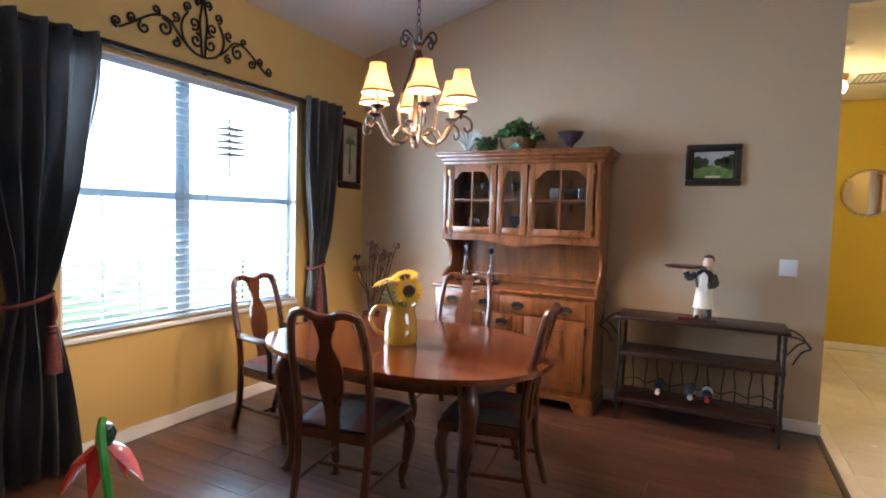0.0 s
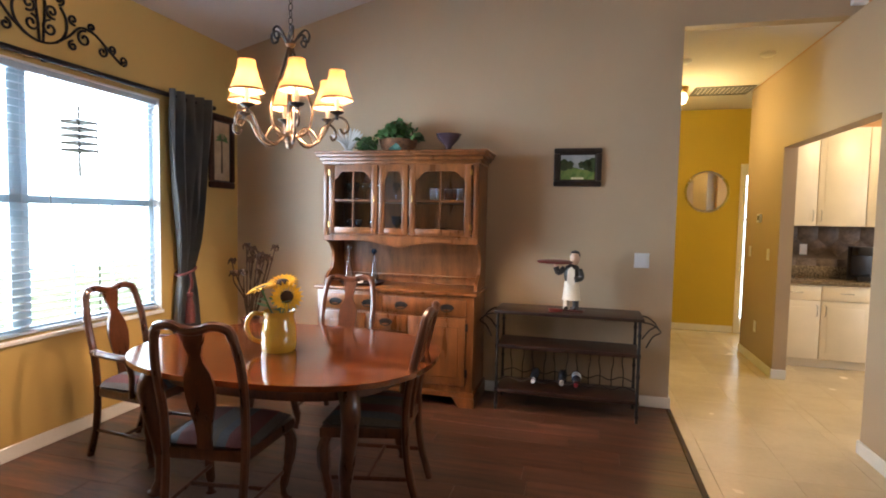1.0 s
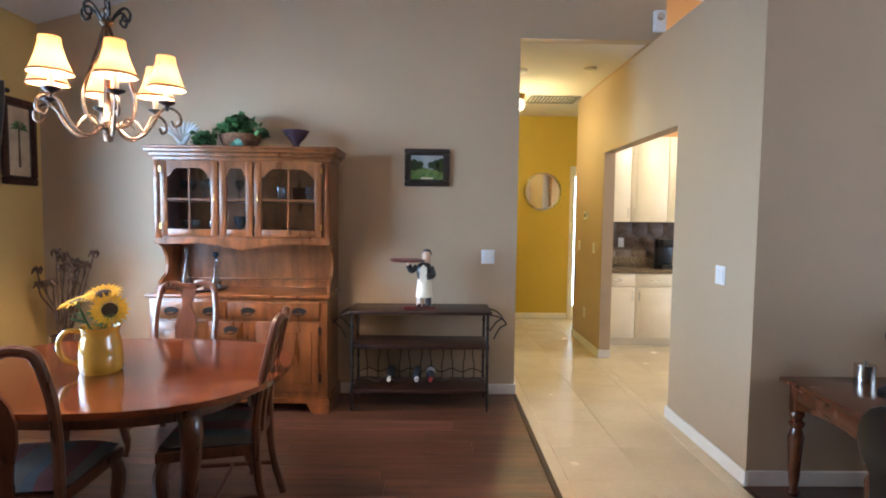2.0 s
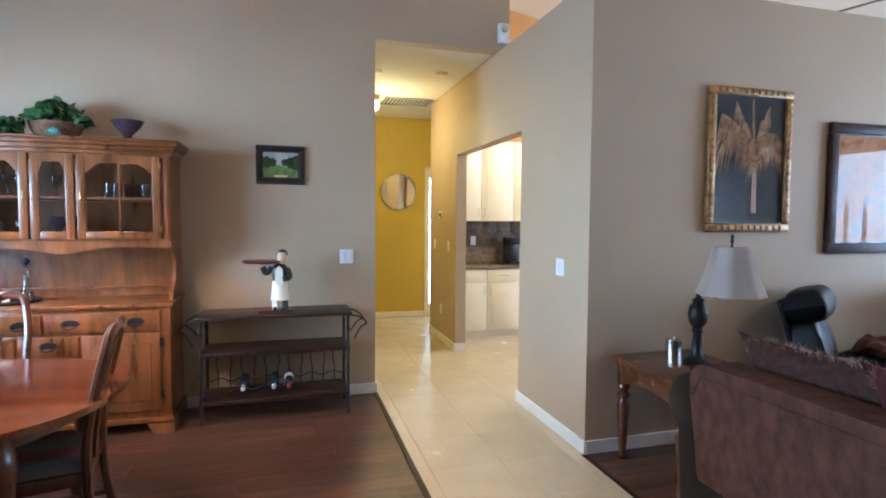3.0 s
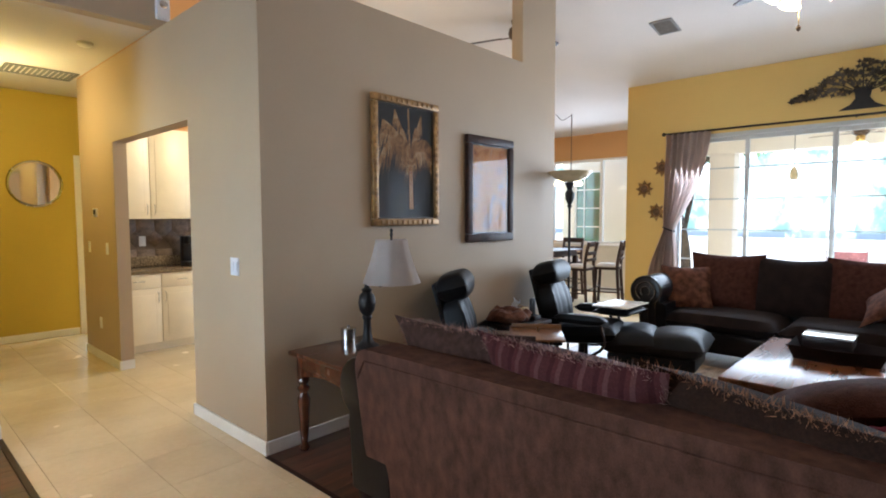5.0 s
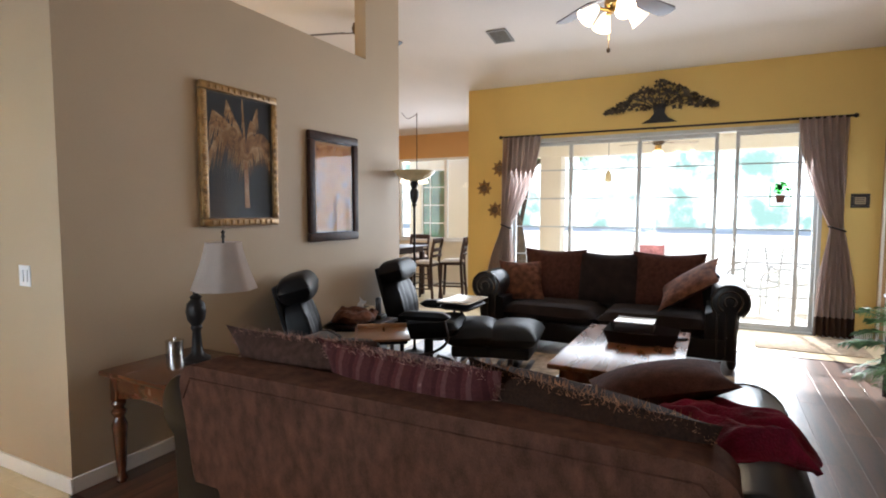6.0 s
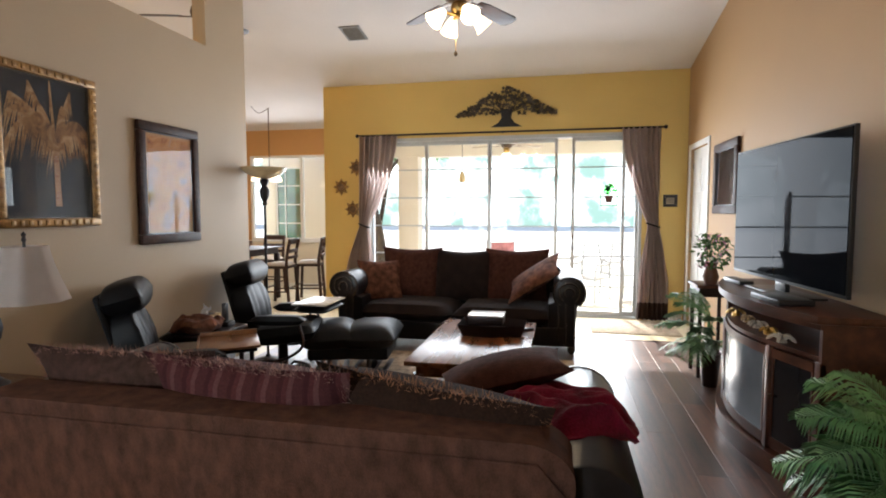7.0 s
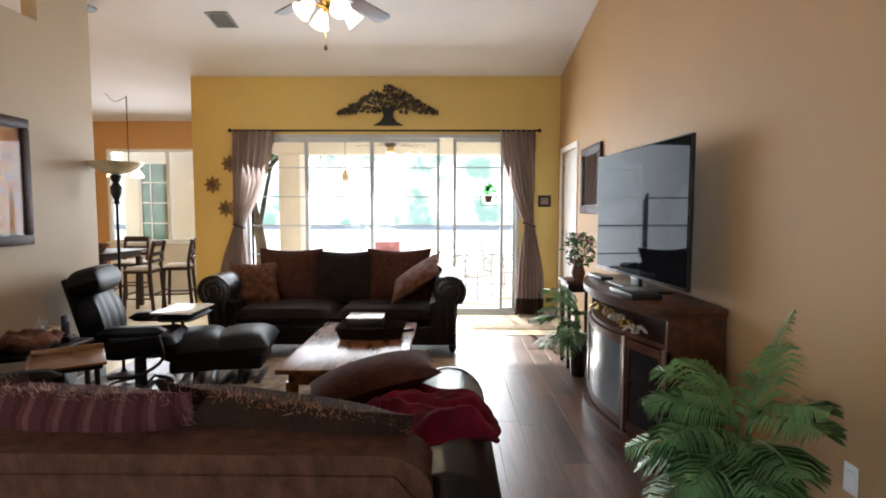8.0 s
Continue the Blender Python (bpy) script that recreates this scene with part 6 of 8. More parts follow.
coffee_table()
tray = thing("boat_tray", (5.23, 0.22, 0.471), "dark wooden boat-shaped tray on the coffee table", "tray")
bm = bmesh.new()
prism(bm, [(-0.13, -0.25), (0.13, -0.25), (0.19, -0.34), (0.22, 0.0), (0.17, 0.26), (-0.17, 0.26), (-0.20, 0.0)], 0.0, 0.02)
part("tray_base", bm, "dark_wood", tray)
for a, b in (((-0.13, -0.25), (0.13, -0.25)), ((0.13, -0.25), (0.21, 0.0)), ((0.21, 0.0), (0.17, 0.26)), ((0.17, 0.26), (-0.17, 0.26)), ((-0.17, 0.26), (-0.20, 0.0)), ((-0.20, 0.0), (-0.13, -0.25))):
    bm = bmesh.new()
    bm.faces.new([bm.verts.new(p) for p in ((a[0], a[1], 0.012), (b[0], b[1], 0.012), (b[0] * 1.14, b[1] * 1.14, 0.10), (a[0] * 1.14, a[1] * 1.14, 0.10))])
    bmesh.ops.solidify(bm, geom=bm.faces[:], thickness=0.012)
    part("tray_side", bm, "dark_wood", tray)
bx_ = thing("keepsake_box", (5.22, 0.28, 0.565), "small dark box with a pale lid standing in the tray", "box")
part("box_body", boxes((-0.12, 0.12, -0.15, 0.15, 0.0, 0.07), bevel=0.004), "dark_wood", bx_)
part("lid", boxes((-0.125, 0.125, -0.155, 0.155, 0.071, 0.082), bevel=0.003), "paper_lid", bx_, "pale shiny lid")
M["bowl_glass"] = mat("amber_alabaster_glass", (0.62, 0.48, 0.26), 0.2, vary=0.15, scale=8, bump=0.0, coat=0.4)
M["carton"] = mat("tissue_carton", (0.42, 0.27, 0.12), 0.6, vary=0.4, scale=40)


def recliner(at, rz, tray_top=False):
    """Leather reclining chair on a wooden base; faces local -y."""
    r = thing("recliner", at, "black leather reclining chair on a curved wooden base", "recliner", "leather recliners", rz)
    part("seat", cushion(bmesh.new(), (0.56, 0.60, 0.20), (0, -0.06, 0.42), Euler((radians(-6), 0, 0)).to_matrix().to_4x4(), puff=5, n=14), "black_leather", r)
    m = Matrix.Translation((0, 0.24, 0.46)) @ Euler((radians(-15), 0, 0)).to_matrix().to_4x4()
    pad = cushion(bmesh.new(), (0.50, 0.19, 0.46), (0, -0.01, 0.20), puff=7, n=26)
    for v in pad.verts:  # soft upright channels in the padding
        if v.co.y < 0:
            v.co.y += 0.007 * max(math.exp(-((abs(v.co.x) - 0.075) / 0.03) ** 2), math.exp(-((abs(v.co.x) - 0.19) / 0.03) ** 2)) + 0.01 * noise.noise((6 * v.co.x, 1, 7 * v.co.z))
    part("back_pad", shift(pad, m), "black_leather", r, "channelled leather back")
    part("headrest", shift(cushion(bmesh.new(), (0.52, 0.25, 0.23), (0, -0.05, 0.51), puff=4.5, n=18), m), "black_leather", r, "thick boxy headrest")
    part("back_shell", shift(boxes((-0.245, 0.245, 0.06, 0.10, -0.06, 0.58), bevel=0.02), m), "black_leather", r)
    for sx in (-1, 1):
        part("armrest", cushion(bmesh.new(), (0.11, 0.50, 0.09), (sx * 0.335, -0.06, 0.58), puff=5, n=8), "black_leather", r)
        part("arm_frame", tube(bmesh.new(), smooth_path([(sx * 0.335, -0.25, 0.54), (sx * 0.335, -0.28, 0.35), (sx * 0.32, -0.1, 0.22), (sx * 0.30, 0.12, 0.20)], 4), 0.02, 8, flat=0.7), "dark_wood", r)
    ring = [(0.30 * math.cos(a), 0.02 + 0.30 * math.sin(a), 0.03) for a in (2 * math.pi * k / 28 for k in range(29))]
    part("base_ring", tube(bmesh.new(), ring, 0.028, 8, flat=0.6), "dark_wood", r)
    part("pedestal", lathe(bmesh.new(), [(0.05, 0.04), (0.045, 0.33), (0.12, 0.345), (0.12, 0.36), (0, 0.36)], 16), "iron", r)
    part("base_bar", boxes((-0.30, 0.30, -0.03, 0.07, 0.02, 0.055), bevel=0.008), "dark_wood", r)
    return r


recliner((3.86, 2.31, 0), 32)
recliner((5.16, 2.23, 0), 12, True)


def leather_footstool(at, rz):
    o = thing("footstool", at, "black leather footstool on a wooden pedestal", "footstool", "footstools", rz)
    part("cushion", cushion(bmesh.new(), (0.66, 0.54, 0.27), (0, 0, 0.345), Euler((radians(-3), 0, 0)).to_matrix().to_4x4(), puff=3.2, n=18), "black_leather", o)
    part("rim", boxes((-0.26, 0.26, -0.20, 0.20, 0.14, 0.26), bevel=0.03), "black_leather", o)
    for sx in (-1, 1):
        part("leg", tube(bmesh.new(), smooth_path([(sx * 0.12, 0, 0.30), (sx * 0.15, 0, 0.15), (sx * 0.22, 0, 0.02)], 4), 0.024, 8), "dark_wood", o)
    part("base_bar", boxes((-0.24, 0.24, -0.06, 0.06, 0.0, 0.03), bevel=0.008), "dark_wood", o)
    for sy in (-1, 1):
        part("base_bar", boxes((-0.24, 0.24, sy * 0.15 - 0.025, sy * 0.15 + 0.025, 0.0, 0.028), bevel=0.006), "dark_wood", o)


leather_footstool((5.52, 1.46, 0), 8)
leather_footstool((5.42, 1.86, 0), 20)
tt = thing("swing_tray", (5.52, 2.02, 0), "pale laptop tray on a post beside the recliner", "tray")
part("tray_top", boxes((-0.25, 0.25, -0.18, 0.18, 0.635, 0.65), bevel=0.006), "marble", tt)
part("pad", cushion(bmesh.new(), (0.50, 0.36, 0.08), (0, 0, 0.59), puff=6, n=8), "black_leather", tt)
part("post", tube(bmesh.new(), [(0.0, 0.1, 0.57), (0.0, 0.1, 0.02)], 0.016, 8), "iron", tt)
part("foot", boxes((-0.16, 0.16, 0.0, 0.2, 0.0, 0.022), bevel=0.004), "iron", tt)

# lap tray of the other recliner
st = thing("lap_tray", (3.95, 1.98, 0), "reddish wooden lap tray with a raised lip on a post", "tray", rz=35)
part("tray_top", boxes((-0.21, 0.21, -0.20, 0.20, 0.595, 0.612), bevel=0.005), "tan_leather", st)
part("tray_lip", boxes((0.205, 0.222, -0.20, 0.20, 0.595, 0.645), (-0.21, 0.205, 0.20, 0.214, 0.595, 0.63), bevel=0.004), "tan_leather", st)
part("pad", boxes((-0.19, 0.19, -0.18, 0.18, 0.565, 0.594), bevel=0.012), "black_leather", st)
part("post", tube(bmesh.new(), [(0.0, -0.15, 0.565), (0.0, -0.15, 0.02)], 0.016, 8), "iron", st)
part("foot", boxes((-0.16, 0.16, -0.24, -0.06, 0.0, 0.022), bevel=0.004), "iron", st)
# small table against the wall, with its clutter
def crumple(bm):
    for v in bm.verts:
        p = v.co.copy()
        v.co.z = max(0.0, p.z + 0.04 * noise.noise((9 * p.x, 9 * p.y, p.z)) + 0.02 * noise.noise((24 * p.x, 20 * p.y, 3.0)))
        v.co.x += 0.03 * noise.noise((8 * p.y, 8 * p.z, 1.0))
    return bm


st2 = thing("side_table", (4.32, 2.43, 0), "small dark side table against the wall", "table")
part("tabletop", boxes((-0.26, 0.26, -0.2, 0.2, 0.57, 0.60), bevel=0.006), "dark_wood", st2)
for x in (-0.22, 0.22):
    for y in (-0.16, 0.16):
        part("leg", tube(bmesh.new(), [(x, y, 0.57), (x, y, 0.0)], 0.018, 8), "dark_wood", st2)
tb = thing("tissue_box", (4.46, 2.54, 0.601), "patterned tan tissue box with a white tissue standing up", "tissue box")
part("carton", boxes((-0.12, 0.12, -0.065, 0.065, 0.0, 0.085), bevel=0.004), "carton", tb)
part("slot", boxes((-0.08, 0.08, -0.035, 0.035, 0.0851, 0.088)), "dark_wood", tb)
bm = bmesh.new()
g = [[bm.verts.new((-0.05 + 0.1 * i / 6 + 0.012 * math.sin(4 * j), 0.018 * math.sin(1.3 * i + j), 0.086 + 0.10 * j / 5 * (0.75 + 0.25 * math.sin(1.1 * i)))) for i in range(7)] for j in range(6)]
for a, b in zip(g, g[1:]):
    for i in range(6):
        bm.faces.new((a[i], a[i + 1], b[i + 1], b[i]))
bmesh.ops.solidify(bm, geom=bm.faces[:], thickness=0.001)
part("tissue", bm, "paper", tb)
ph = thing("telephone", (4.46, 2.36, 0.601), "black cordless telephone in its cradle", "telephone")
part("cradle", boxes((-0.05, 0.05, -0.06, 0.06, 0.0, 0.04), bevel=0.01), "black_plastic", ph)
part("handset", boxes((-0.024, 0.024, -0.02, 0.02, 0.03, 0.19), bevel=0.01), "black_plastic", ph)
single("crumpled_cloth", crumple(cushion(bmesh.new(), (0.30, 0.34, 0.13), (0, 0, 0.06), puff=2.4, n=28)), "rust_cloth", "crumpled orange patterned cloth on the small side table", "cloth", at=pose(4.20, 2.42, 0.602, 0, 0, 20))


# end table with lamp
def end_table(x0, y0):
    t = thing("end_table", (x0, y0, 0), "cherry end table with turned legs and a drawer, beside the sofa", "table")
    w, d = 0.62, 0.68
    part("tabletop", boxes((0, w, 0, d, 0.63, 0.66), bevel=0.010), "cherry", t)
    apron = boxes((0.05, w - 0.05, 0.05, 0.07, 0.50, 0.63), (0.05, w - 0.05, d - 0.07, d - 0.05, 0.50, 0.63), (w - 0.07, w - 0.05, 0.07, d - 0.07, 0.50, 0.63))
    part("apron", apron, "cherry", t)
    n = 14
    wave = [(0.07, 0.63), (0.07, 0.49)] + [(0.07 + (d - 0.14) * k / n, 0.49 + 0.035 * math.sin(math.pi * k / n)) for k in range(1, n)] + [(d - 0.07, 0.49), (d - 0.07, 0.63)]
    part("apron", prism(bmesh.new(), wave, 0.05, 0.07, "yz"), "cherry", t, "shaped front apron")
    part("drawer", boxes((0.042, 0.052, 0.10, d - 0.10, 0.545, 0.62), bevel=0.004), "cherry", t)
    for x in (0.07, w - 0.07):
        for y in (0.07, d - 0.07):
            leg = boxes((x - 0.03, x + 0.03, y - 0.03, y + 0.03, 0.48, 0.63), bevel=0.004)
            lathe(leg, [(0.022, 0.0), (0.032, 0.02), (0.021, 0.05), (0.027, 0.10), (0.036, 0.26), (0.041, 0.34), (0.026, 0.385), (0.040, 0.41), (0.040, 0.42), (0.025, 0.435), (0.038, 0.465), (0.033, 0.48)], 14, (x, y, 0))
            part("leg", leg, "cherry", t, "turned leg")


end_table(2.26, 2.10)


def swing_arm_lamp(x, y, z, ox, oy):
    l = thing("table_lamp", (x, y, z), "dark bronze swing-arm table lamp with an ivory shade, unlit", "lamp")
    part("base", lathe(bmesh.new(), [(0.0, 0.0), (0.075, 0.0), (0.078, 0.015), (0.055, 0.03), (0.035, 0.05), (0.03, 0.09), (0.024, 0.18), (0.034, 0.20), (0.028, 0.215), (0.05, 0.25), (0.058, 0.30), (0.05, 0.345), (0.028, 0.37), (0.036, 0.385), (0.016, 0.40), (0.014, 0.43), (0.0, 0.435)], 22), "iron", l)
    part("swing_arm", tube(bmesh.new(), [(0, 0, 0.42), (ox * 0.5, oy * 0.5, 0.425), (ox, oy, 0.425), (ox, oy, 0.75)], 0.007, 8), "iron", l)
    part("joint", lathe(bmesh.new(), [(0.0, 0.0), (0.013, 0.0), (0.013, 0.03), (0, 0.03)], 10, (ox * 0.55, oy * 0.55, 0.41)), "iron", l)
    n = 6
    bm = bmesh.new()
    rings = []
    for i in range(n + 1):
        u = i / n
        r = 0.10 + 0.085 * (1 - u) ** 1.3
        zz = 0.44 + 0.275 * u
        ring = []
        for k in range(40):
            a = 2 * math.pi * k / 40
            f = 1 - 0.07 * abs(math.sin(4 * a)) ** 1.5
            ring.append(bm.verts.new((ox + r * f * math.cos(a), oy + r * f * math.sin(a), zz)))
        rings.append(ring)
    for a, b in zip(rings, rings[1:]):
        for k in range(40):
            bm.faces.new((a[k], a[(k + 1) % 40], b[(k + 1) % 40], b[k]))
    bmesh.ops.solidify(bm, geom=bm.faces[:], thickness=0.003)
    part("shade", bm, "shade_cloth", l, "ivory fluted bell shade")
    part("finial", lathe(bmesh.new(), [(0.005, 0.70), (0.005, 0.735), (0.012, 0.745), (0.007, 0.76), (0.012, 0.775), (0.0, 0.79)], 10, (ox, oy, 0)), "iron", l)


swing_arm_lamp(2.66, 2.46, 0.661, 0.04, -0.20)
cn = thing("candle_tin", (2.66, 2.665, 0.661), "small silver canister on the end table", "canister")
part("tin", lathe(bmesh.new(), [(0, 0), (0.05, 0), (0.05, 0.085), (0, 0.085)], 20), "chrome", cn)
part("lid", lathe(bmesh.new(), [(0.052, 0.086), (0.052, 0.10), (0.01, 0.105), (0.01, 0.12), (0, 0.122)], 20), "chrome", cn)

# pictures on the living room wall
M["palm_sky"] = painted("dusk_blue_ground", [(0.006, 0.009, 0.013), (0.014, 0.020, 0.030), (0.030, 0.030, 0.030)], 3, 0.75)
M["palm_frond_paint"] = painted("frond_gold_paint", [(0.10, 0.045, 0.02), (0.32, 0.17, 0.07), (0.52, 0.36, 0.20)], 9, 0.75)
M["palm_trunk_paint"] = painted("trunk_paint", [(0.22, 0.06, 0.02), (0.45, 0.25, 0.10)], 20, 0.35, stretch=(0.3, 1, 3))
pal = framed("palm_painting", "dark palm tree painting in a carved gilt frame", 0.705, 0.98, 0.045, 0.055, "gilt", "palm_sky", (3.339, P, 1.94), 0, beads=16, glazed=True)


def arched_frond(bm, x0, z0, x1, z1, rise, drop, k):
    """A painted frond: strokes that hang from an arched rib."""
    for q in range(46):
        u = q / 45
        bx0, bz0 = x0 + (x1 - x0) * u, z0 + (z1 - z0) * u + rise * math.sin(math.pi * u * 0.8)
        dx, dz = (x1 - x0) * 0.22 + random.uniform(-0.02, 0.02), -drop * random.uniform(0.6, 1.1)
        pts = [(bx0 - 0.005, bz0), (bx0 + 0.006, bz0 + 0.002), (bx0 + dx * 0.7, bz0 + dz)]
        pts = [(max(-0.29, min(0.29, p[0])), max(-0.43, min(0.43, p[1]))) for p in pts]
        bm.faces.new([bm.verts.new((p[0], -0.0215 - 0.0003 * k - 0.000004 * q, p[1])) for p in pts])


part("painted_trunk", prism(bmesh.new(), [(0.03, -0.36), (0.075, -0.36), (0.06, 0.02), (0.03, 0.02)], -0.0222, -0.0205, "xz"), "palm_trunk_paint", pal)
bm = bmesh.new()
for k, (x1, z1, rise, drop) in enumerate(((-0.28, -0.12, 0.22, 0.26), (-0.26, 0.10, 0.16, 0.20), (0.29, 0.02, 0.16, 0.24), (0.27, -0.10, 0.20, 0.22), (-0.12, 0.38, 0.02, 0.16), (0.02, 0.42, 0.0, 0.14), (0.16, 0.36, 0.03, 0.16), (-0.24, 0.27, 0.06, 0.18), (0.10, 0.25, 0.05, 0.12), (-0.06, 0.24, 0.05, 0.14))):
    arched_frond(bm, 0.045, 0.06, x1, z1, rise, drop, k)
tagged(part("painted_fronds", bm, "palm_frond_paint", pal), kind="stuff")
M["rust_print"] = painted("rust_abstract_print", [(0.10, 0.03, 0.010), (0.35, 0.12, 0.022), (0.45, 0.19, 0.042), (0.28, 0.09, 0.025), (0.16, 0.18, 0.22)], 3.2, 0.7, 2.0)
M["print_mat"] = mat("orange_picture_mat", (0.40, 0.18, 0.05), 0.6, vary=0.06)
framed("glazed_print", "rust coloured print under glass in a dark brown frame", 0.69, 0.955, 0.045, 0.075, "brown_frame", "rust_print", (4.405, P, 1.767), 0, "print_mat", 0.035, True)

# floor lamp
fl = thing("floor_lamp", (5.52, 2.60, 0), "dark bronze torchiere floor lamp with an amber glass bowl", "lamp")
part("base", lathe(bmesh.new(), [(0, 0), (0.14, 0.0), (0.145, 0.015), (0.09, 0.03), (0.03, 0.05), (0.014, 0.08), (0.013, 1.60), (0.028, 1.62), (0.02, 1.64), (0.045, 1.70), (0.05, 1.76), (0.025, 1.80), (0.04, 1.83), (0.05, 1.87), (0, 1.88)], 18), "iron", fl)
part("bowl", lathe(bmesh.new(), [(0.03, 1.875), (0.10, 1.89), (0.17, 1.925), (0.215, 1.965), (0.23, 1.985), (0.222, 1.985), (0.16, 1.935), (0.0, 1.90)], 28), "bowl_glass", fl, "scalloped amber glass bowl")


# television stand, television
def tv_stand():
    s = thing("tv_stand", (4.50, T + 0.02, 0), "dark wood bow-front electric fireplace television stand", "tv stand")
    L = 0.82

    def bow(a, d0, bulge, n=18):
        return [(-a, 0.0), (a, 0.0)] + [(a - 2 * a * k / n, d0 + bulge * math.sin(math.pi * k / n)) for k in range(n + 1)]
    part("top", prism(bmesh.new(), bow(L + 0.02, 0.37, 0.20), 0.955, 1.0, bevel=0.012), "stand_wood", s)
    part("cornice", prism(bmesh.new(), bow(L, 0.345, 0.195), 0.925, 0.955), "stand_wood", s)
    part("plinth", prism(bmesh.new(), bow(L + 0.015, 0.36, 0.20), 0.0, 0.12, bevel=0.01), "stand_wood", s)
    part("back_panel", boxes((-L, L, 0.0, 0.02, 0.12, 0.925)), "stand_wood", s)
    for x in (-L, L - 0.03):
        part("side_panel", boxes((x, x + 0.03, 0.021, 0.335, 0.12, 0.925)), "stand_wood", s)
    part("shelf", prism(bmesh.new(), bow(L - 0.031, 0.315, 0.19), 0.745, 0.77), "stand_wood", s)
    def front(x):
        return 0.325 + 0.19 * math.sin(math.pi * (L - x) / (2 * L))
    for x in (-L + 0.03, -0.43, 0.43, L - 0.03):
        part("pilaster", boxes((x - 0.03, x + 0.03, front(x) - 0.03, front(x) + 0.006, 0.12, 0.745), bevel=0.004), "stand_wood", s)
    for x0, x1, m, nm in ((-0.40, 0.40, "fire_glass", "firebox"), (-0.76, -0.46, "door_glass", "glazed_door"), (0.46, 0.76, "door_glass", "glazed_door")):
        n = 6
        xs = [x0 + (x1 - x0) * k / n for k in range(n + 1)]
        bm = bmesh.new()
        for a, b in zip(xs, xs[1:]):
            vs = [bm.verts.new(p) for p in ((a, front(a) - 0.012, 0.20), (b, front(b) - 0.012, 0.20), (b, front(b) - 0.012, 0.68), (a, front(a) - 0.012, 0.68))]
            bm.faces.new(vs)
        bmesh.ops.remove_doubles(bm, verts=bm.verts[:], dist=0.0005)
        bmesh.ops.solidify(bm, geom=bm.faces[:], thickness=0.006)
        d = part(nm, bm, m, s)
        for z0, z1 in ((0.135, 0.20), (0.68, 0.735)):
            rail = bmesh.new()
            prism(rail, [(q, front(q) - 0.02) for q in xs] + [(q, front(q)) for q in reversed(xs)], z0, z1)
            part("rail", rail, "stand_wood", d)
        for q, w in ((x0, 0.02), (x1 - 0.02, 0.02)):
            part("stile", boxes((q, q + w, front(q) - 0.02, front(q) + 0.001, 0.20, 0.68)), "stand_wood", d)
    part("knob", lathe(bmesh.new(), [(0, 0), (0.01, 0), (0.012, 0.02), (0, 0.024)], 8, (-0.48, front(-0.48) + 0.012, 0.44)), "bronze", s)
    return s


M["fire_glass"] = mat("smoked_fire_glass", (0.12, 0.145, 0.17), 0.22, vary=0.06, bump=0, spec=0.35)
M["door_glass"] = mat("dark_door_glass", (0.012, 0.012, 0.014), 0.25, vary=0.04, bump=0, spec=0.25)
tv_stand()
for k, (x, w) in enumerate(((-0.45, 0.1), (-0.25, 0.07), (-0.05, 0.08), (0.15, 0.06), (0.4, 0.09))):
    bm = bmesh.new()
    for q in range(5):
        a = 1.3 * q + k
        tube(bm, smooth_path([(0, 0, 0.015), (0.4 * w * math.cos(a), 0.4 * w * math.sin(a), 0.04), (w * 0.8 * math.cos(a), w * 0.8 * math.sin(a), 0.012)], 3), [0.014] * 3 + [0.012] * 3 + [0.004], 6)
    lathe(bm, [(0, 0), (0.03, 0.0), (0.02, 0.03), (0, 0.045)], 10)
    single("shell_ornament", bm, ("oatmeal", "brass", "oatmeal", "carton", "brass")[k], "small shell and starfish ornament on the stand's shelf", "ornament", "shelf ornaments", at=pose(4.50 + x, T + 0.41, 0.771))


def television():
    tv = thing("television", (4.51, -1.795, 1.0), "large flat-screen television, switched off, on the stand", "television", rz=180 + 5)
    L, z0, z1 = 0.735, 0.075, 1.01
    part("bezel", boxes((-L, L, -0.019, 0.006, z0, z1), bevel=0.004), "black_plastic", tv)
    part("rear_housing", boxes((-0.45, 0.45, 0.0061, 0.045, z0 + 0.05, z0 + 0.55), bevel=0.012), "black_plastic", tv)
    part("screen", boxes((-L + 0.012, L - 0.012, -0.024, -0.0195, z0 + 0.022, z1 - 0.012)), "screen", tv, "black glossy screen")
    part("neck", boxes((-0.07, 0.07, -0.01, 0.02, 0.015, z0 + 0.01), bevel=0.005), "black_plastic", tv)
    part("foot", boxes((-0.32, 0.32, -0.11, 0.12, 0.002, 0.016), bevel=0.006), "black_plastic", tv)


television()
sb = single("media_player", boxes((-0.18, 0.18, -0.10, 0.10, 0, 0.035), bevel=0.006), "black_plastic", "slim dark media player on the television stand", "media player", at=pose(4.14, -1.66, 1.001, 0, 0, 6))
single("media_player", boxes((-0.16, 0.16, -0.05, 0.05, 0, 0.03), bevel=0.006), "black_plastic", "black cable box under the television", "media player", at=pose(5.02, -1.68, 1.001, 0, 0, 4))


